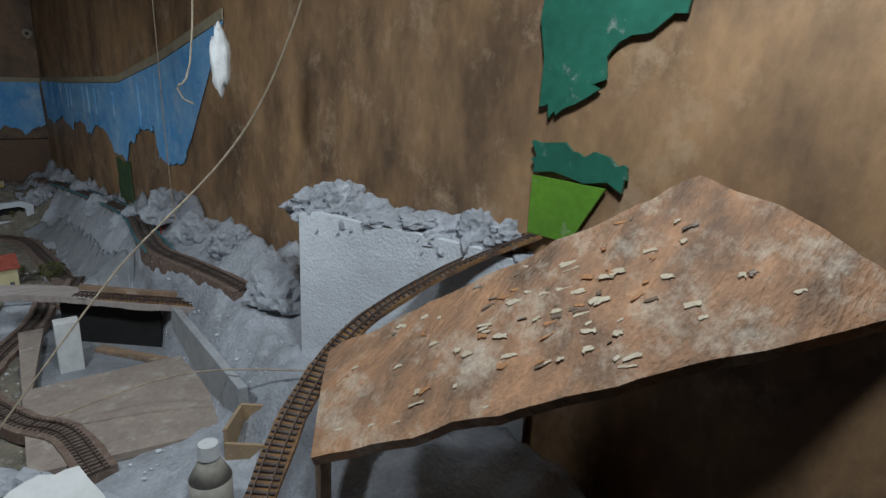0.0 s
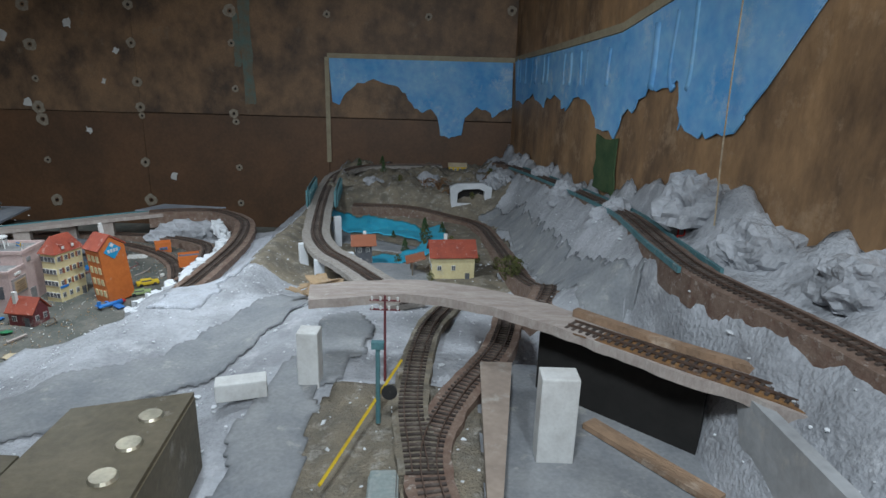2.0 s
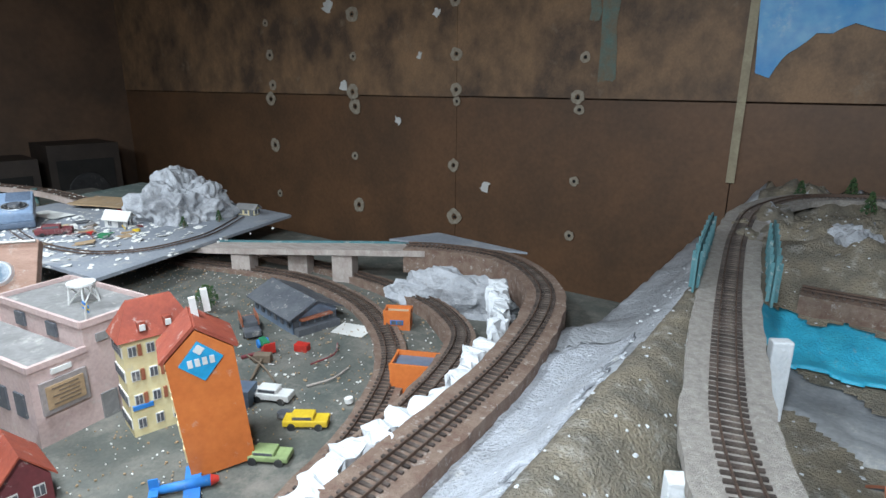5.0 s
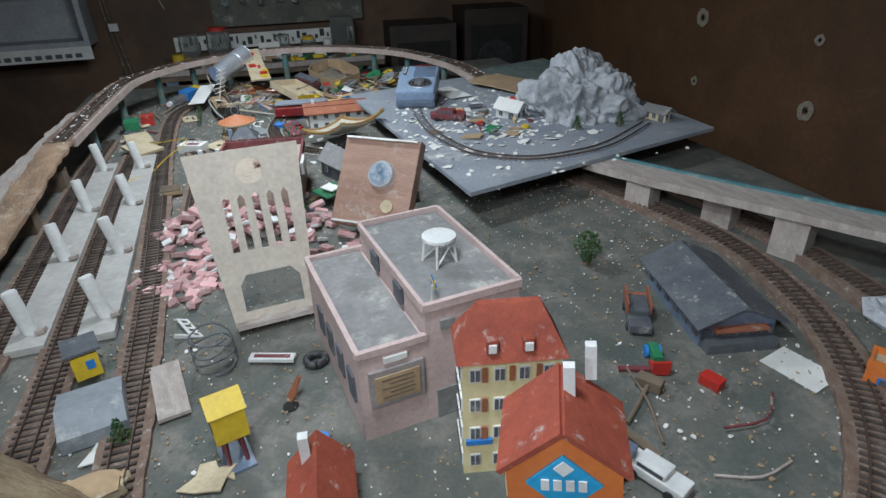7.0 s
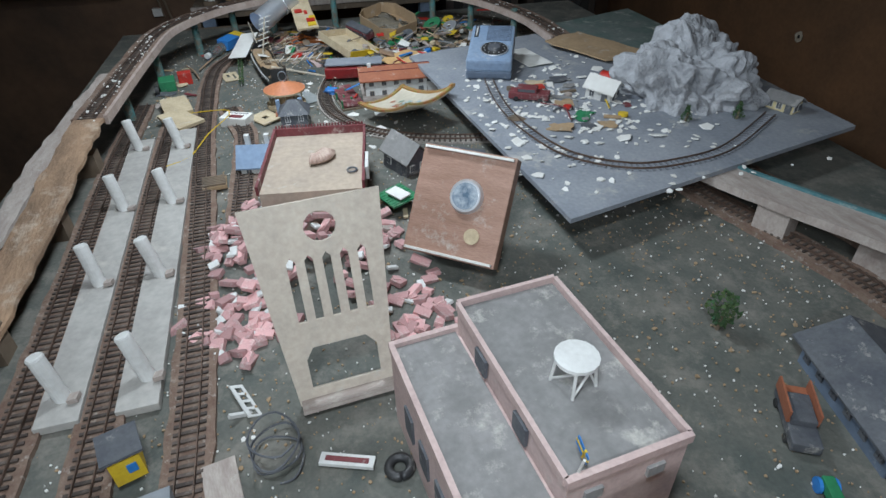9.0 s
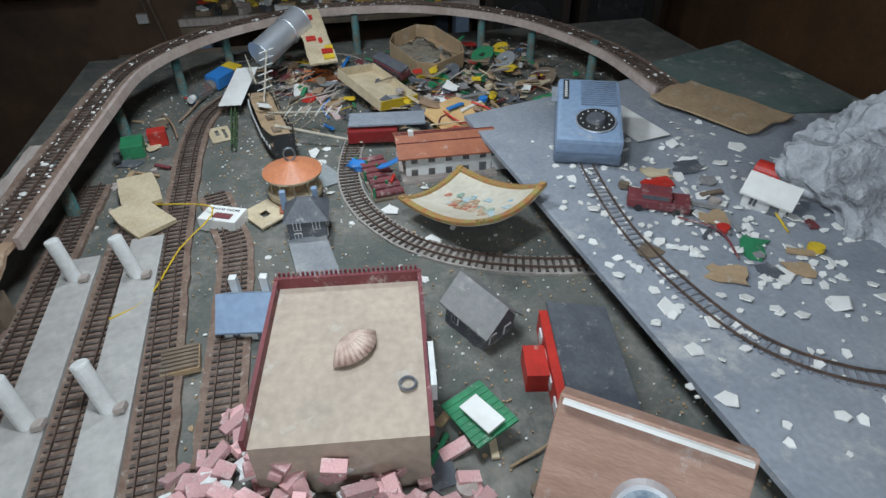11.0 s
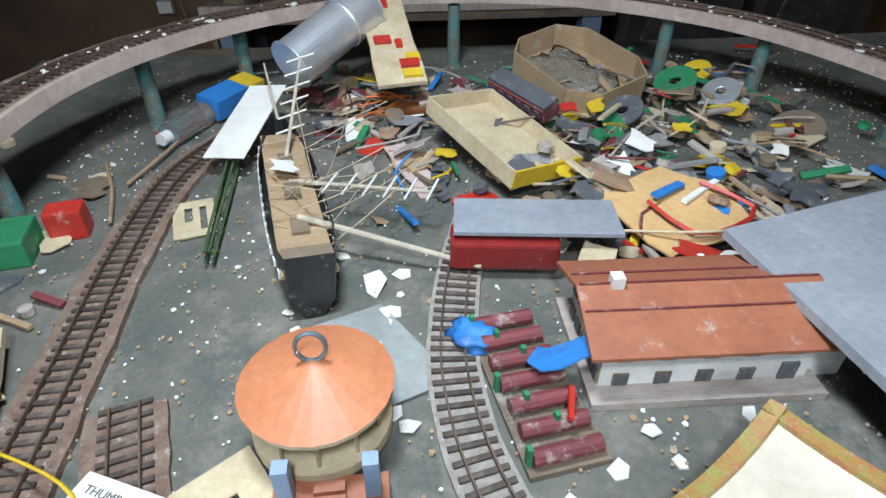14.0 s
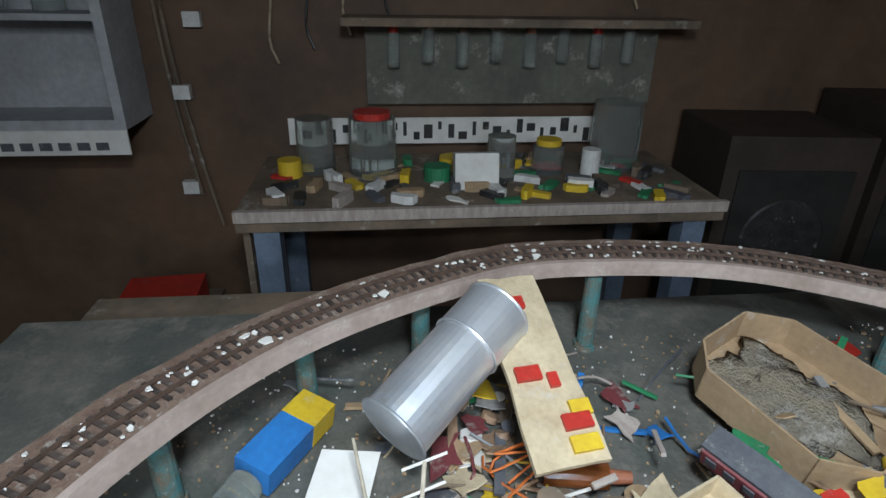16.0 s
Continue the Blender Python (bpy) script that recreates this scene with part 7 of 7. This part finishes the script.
kb = thing("wall_cabinet", "pale grey open wall cabinet with dusty glassware", "cabinet", Matrix.Translation((-3.52, 1.30, 0)))
for bx, n_ in (((0, 0.27, 1.30, 0.15, 0.02, 0.62), "side_panel"), ((0, -0.27, 1.30, 0.15, 0.02, 0.62), "side_panel"), ((0, 0, 1.0, 0.15, 0.52, 0.02), "base"), ((0, 0, 1.20, 0.14, 0.52, 0.012), "shelf"), ((-0.06, 0, 1.30, 0.01, 0.52, 0.6), "back_panel")):
    part(n_, B(bx), mat("pale_grey_paint", (0.42, 0.44, 0.46), (0.33, 0.34, 0.35), 10, 0.6, 0.1, dust=0.15), kb)
part("sign", B((0.077, 0, 0.965, 0.004, 0.56, 0.05)), paper_m, kb, "white sign strip with grey print")
for k in range(14):
    part("text_bar", B((0.080, -0.24 + 0.036 * k, 0.958, 0.001, 0.024, 0.016)), slate_m, kb)
for k in range(4):
    jar(-3.53, 1.12 + 0.11 * k, 1.207, 0.03, 0.09, clear_m, "dusty glass jar in the wall cabinet")
rs = thing("red_sign", "small red box with white print on the floor side", "box", pose(-3.40, 1.60, 0.62, 0, 0, 5))
part("box", B((0, 0, 0, 0.12, 0.16, 0.06)), red_m, rs)
part("text_bar", B((0.061, 0, 0, 0.002, 0.10, 0.02)), white_m, rs)
solo("box_stand", B((-3.40, 1.60, 0.295, 0.2, 0.2, 0.59)), bench_m, "dark wooden crate on the floor", "crate")
for y, z in ((2.95, 0.8), (3.3, 0.85)):
    sp = thing("loudspeaker", "dark cabinet loudspeaker standing in shadow", "loudspeaker", pose(-3.42, y, 0, 0, 0, -6), "dark loudspeakers")
    part("cabinet", B((0, 0, z / 2 + 0.1, 0.26, 0.3, z + 0.2)), mat("dark_veneer", (0.045, 0.032, 0.025), None, 10, 0.6, 0.1), sp)
    part("grille", B((0.132, 0, z - 0.02, 0.006, 0.24, 0.3)), dark_m, sp)
    part("rim", C((0.134, 0, z - 0.02), (0.139, 0, z - 0.02), 0.09, 0.085, 24), black_m, sp)

# smaller things between the tracks
gm = thing("green_red_toy", "green and red plastic toy pieces beside the track", "toy", pose(-2.31, 1.875, T, 0, 0, 10))
part("green_block", B((0, 0, 0.012, 0.045, 0.035, 0.024)), green_m, gm, bevel=0.002)
part("red_block", B((-0.02, 0.04, 0.014, 0.022, 0.03, 0.028)), red_m, gm, bevel=0.002)
part("wheel", C((0.03, -0.02, 0.01), (0.03, -0.028, 0.01), 0.011, None, 16), black_m, gm)
solo("cut_out_gantry", plate_with_holes([[(-0.03, -0.018), (0.03, -0.018), (0.03, 0.018), (-0.03, 0.018)], [(-0.02, -0.008), (0.006, -0.008), (0.006, -0.001), (-0.02, -0.001)], [(-0.02, 0.005), (0.022, 0.005), (0.022, 0.011), (-0.02, 0.011)]], 0.003), cream_wood, "beige plastic gantry cut-out lying flat", "cut-out", pose(-2.345, 2.012, T + 0.003, 0, 0, 15))
solo("switch_plate", plate_with_holes([[(-0.028, -0.024), (0.028, -0.02), (0.026, 0.024), (-0.03, 0.022)], [(-0.008, -0.006), (0.008, -0.006), (0.008, 0.006), (-0.008, 0.006)]], 0.004), cream_wood, "cream plate with a square hole", "plate", pose(-2.055, 2.095, T + 0.006, 4, 0, 30))
solo("pink_card_strip", P(ragged([(-0.05, -0.012), (0.05, -0.014), (0.05, 0.012), (-0.05, 0.014)], 0.002, 4, 3), 0.002), pink_m, "faded pink card strip", "card", pose(-2.41, 2.215, T + 0.006, 3, 5, 20))
solo("clear_plastic_sheet", P([(-0.05, -0.03), (0.04, -0.035), (0.05, 0.03), (-0.04, 0.03)], 0.0012), mat("hazy_film", (0.34, 0.36, 0.36), (0.24, 0.26, 0.26), 14, 0.25, 0.2), "hazy translucent plastic sheet", "plastic sheet", pose(-2.16, 2.17, T + 0.002, 0, 0, 30))
solo("blue_rag", rock_bm(0.018, 0.014, 0.008, 91, 0.5, 3), bright_blue, "crumpled bright blue plastic scrap", "scrap", pose(-2.165, 2.238, T + 0.008, 0, 0, 40), smooth=True)
tr2 = thing("wooden_trolley", "small slatted brown toy crate between tracks", "crate", pose(-1.79, 2.015, T + 0.004, 0, 0, 5))
for k in range(6):
    part("slat", B((-0.014 + 0.0056 * k, 0, 0.009, 0.0035, 0.036, 0.003)), bench_m, tr2)
part("frame", B((0, 0, 0.004, 0.036, 0.038, 0.006)), card_m, tr2)
bm = bmesh.new()
bm_tube(bm, [(-2.12, 1.93, T + 0.008), (-2.05, 2.03, T + 0.03), (-1.99, 1.99, T + 0.012), (-1.9, 1.965, T + 0.010), (-1.87, 1.93, T + 0.012)], 0.0011, 5)
solo("yellow_wire", bm, yel_pl, "thin yellow wire across the yard", "wire")
for k, (x, y, a) in enumerate(((-2.40, 1.92, 20), (-2.47, 1.95, -15), (-2.52, 2.235, 60))):
    bm = bmesh.new()
    bm_tube(bm, [(-0.06, 0, 0.006), (0, 0.004, 0.008), (0.06, 0, 0.006)], 0.0018, 6)
    solo("thin_stick", bm, wood_m, "thin brown stick lying on the board", "stick", pose(x, y, T, 0, 0, a), "thin sticks")
solo("printed_paper", P([(-0.03, -0.022), (0.03, -0.022), (0.03, 0.022), (-0.03, 0.022)], 0.0008), paper_m, "white printed paper by the shed", "paper", pose(-1.017, 2.696, T + 0.001, 0, 0, 14))
solo("grey_blue_panel", B((0, 0, 0.012, 0.04, 0.03, 0.024)), blueedge_m, "dark blue grey box by the orange house", "box", pose(-0.975, 2.44, T, 0, 0, 30))

# ---- loose litter ----
LIT = [(card_m, "brown"), (slate_m, "dark grey"), (slate_m, "dark grey"), (cream_wood, "cream"), (roofgrey_m, "grey"), (deck_m, "pale grey"), (bench_m, "dark brown"), (bench_m, "dark brown"), (road_grey, "grey"), (wood_m, "brown"), (red_m, "red"), (bright_blue, "blue"), (green_m, "green"), (yel_pl, "yellow"), (paper_m, "white"), (slate_m, "dark grey"), (card_m, "brown"), (cream_wood, "cream"), (maroon_m, "maroon"), (deck_m, "pale grey")]
rnd = random.Random(77)
ZONES = [(-2.36, 2.42, 0.10, 0.10, 170, 0.03), (-2.55, 2.55, 0.07, 0.08, 100, 0.03), (-2.45, 2.27, 0.08, 0.06, 60, 0.012), (-2.62, 2.20, 0.05, 0.07, 60, 0.015), (-2.53, 2.14, 0.04, 0.03, 24, 0.012), (-2.32, 2.55, 0.08, 0.07, 70, 0.012), (-2.35, 1.90, 0.12, 0.04, 16, 0.004), (-1.82, 2.66, 0.08, 0.06, 24, -1), (-1.05, 2.08, 0.08, 0.07, 14, 0.003), (-1.62, 2.33, 0.04, 0.05, 14, 0.004), (-0.95, 2.5, 0.10, 0.08, 10, 0.003)]
for cx, cy, sx, sy, n, hh in ZONES:
    for k in range(n):
        x, y = rnd.gauss(cx, sx), rnd.gauss(cy, sy)
        m_, cn = rnd.choice(LIT)
        z = (sz + 0.002 if hh < 0 else T + 0.001 + hh * rnd.random())
        if hh >= 0 and x > -2.2 and y > 2.4 and cx < -1.3:
            continue
        typ = rnd.random()
        tilt = 6 if hh < 0.005 else 22
        m4 = pose(x, y, z, rnd.uniform(-tilt, tilt), rnd.uniform(-tilt, tilt), rnd.random() * 360)
        if typ < 0.35:
            s = rnd.uniform(0.008, 0.022)
            solo("torn_scrap", P(ragged([(-s, -s * 0.6), (s, -s * 0.7), (s * 0.9, s * 0.6), (-s * 0.8, s * 0.7)], s * 0.25, 3, k), 0.0014), m_, "%s torn scrap lying in the litter" % cn, "scrap", m4, "litter")
        elif typ < 0.65:
            L = rnd.uniform(0.02, 0.06)
            solo("plastic_strip", B((0, 0, 0.0015, L, rnd.uniform(0.003, 0.009), 0.003)), m_, "%s plastic strip in the litter" % cn, "plastic strip", m4, "litter")
        elif typ < 0.85:
            bm = bmesh.new()
            L = rnd.uniform(0.02, 0.05)
            bm_tube(bm, [(-L, 0, 0.002), (0, rnd.uniform(-0.02, 0.02), 0.004), (L, 0, 0.002)], 0.0014, 5, 0.012)
            solo("bent_rod", bm, m_, "%s bent rod or wire in the litter" % cn, "rod", m4, "litter")
        else:
            solo("small_part", C((0, 0, 0), (0, 0, 0.006), rnd.uniform(0.005, 0.012), None, 14), m_, "%s round plastic part in the litter" % cn, "plastic part", m4, "litter")
for x, y, z, r, m_ in ((-2.56, 2.56, 0.03, 0.026, green_m), (-2.50, 2.47, 0.02, 0.024, slate_m), (-2.62, 2.62, 0.02, 0.02, yel_pl), (-2.45, 2.66, 0.008, 0.03, bench_m), (-2.52, 2.60, 0.03, 0.022, chrome_m)):
    rl = thing("tape_reel", "small round reel among the litter", "reel", pose(x, y, T + z, 25, 15, 0), "reels")
    bm = plate_with_holes([[(r * math.cos(k * 0.262), r * math.sin(k * 0.262)) for k in range(24)], [(0.3 * r * math.cos(k * 0.524), 0.3 * r * math.sin(k * 0.524)) for k in range(12)]], 0.006)
    part("disc", bm, m_, rl)
# white paint flakes and crumbs
def flakes(name, label, n, place, smin, smax, material, seed):
    r = random.Random(seed)
    verts, faces = [], []
    for k in range(n):
        x, y, z = place(r)
        s = r.uniform(smin, smax) * (1 if r.random() < 0.9 else 2)
        m = pose(x, y, z + 0.0012, r.uniform(-18, 18), r.uniform(-18, 18), r.random() * 360)
        a = [(s * r.uniform(0.5, 1) * math.cos(q * 1.257), s * r.uniform(0.5, 1) * math.sin(q * 1.257)) for q in range(5)]
        b = len(verts)
        verts += [tuple(m @ Vector((px, py, 0))) for px, py in a] + [tuple(m @ Vector((px * 0.9, py * 0.9, 0.0012))) for px, py in a]
        faces += [tuple(b + 5 + q for q in range(5)), tuple(b + 4 - q for q in range(5))] + [(b + q, b + (q + 1) % 5, b + 5 + (q + 1) % 5, b + 5 + q) for q in range(5)]
    me = bpy.data.meshes.new(name)
    me.from_pydata(verts, [], faces)
    me.materials.append(material)
    tagged(new(name, me), label, "debris", "", "stuff")


def on_table(r):
    return r.uniform(-2.75, -0.85), r.uniform(1.85, 2.85), T


def on_sheet(r):
    while True:
        x, y = r.gauss(-1.82, 0.16), r.gauss(2.62, 0.13)
        if -2.1 < x < -1.45 and 2.47 < y < 2.97:
            return x, y, sz


def on_land(r):
    while True:
        x, y = r.uniform(-0.8, 0.42), r.uniform(1.1, 3.5)
        if x < 0.1 + (WY - y) * 0.115 and (x > -0.6 or y < 2.0):
            return x, y, land(x, y) + 0.001


def on_curve(r):
    while True:
        x, y = r.uniform(-2.3, -1.85), r.uniform(2.1, 2.4)
        return x, y, T


RING_LINE = smooth_line(RING[3:], 0.02)


def on_ring(r):
    p = RING_LINE[int(r.random() * (len(RING_LINE) - 1))]
    return p.x + r.uniform(-0.02, 0.02), p.y + r.uniform(-0.02, 0.02), p.z + 0.001


flakes("paint_flake_scatter", "white flakes fallen on the raised curve", 260, on_ring, 0.001, 0.004, paper_m, 11)
flakes("paint_flake_scatter", "small white paint flakes scattered on the board", 3200, on_table, 0.0005, 0.002, paper_m, 1)
flakes("crumb_scatter", "brown crumbs and dirt scattered on the board", 7000, on_table, 0.0005, 0.0022, card_m, 2)
flakes("paint_flake_scatter", "white paint flakes lying on the grey sheet", 420, on_sheet, 0.002, 0.009, paper_m, 3)
flakes("plaster_crumb_scatter", "pale plaster crumbs on the landscape", 2400, on_land, 0.0008, 0.0035, plaster_white, 4)
flakes("paint_flake_scatter", "larger white paint flakes beside the curved track", 60, on_curve, 0.004, 0.011, paper_m, 5)
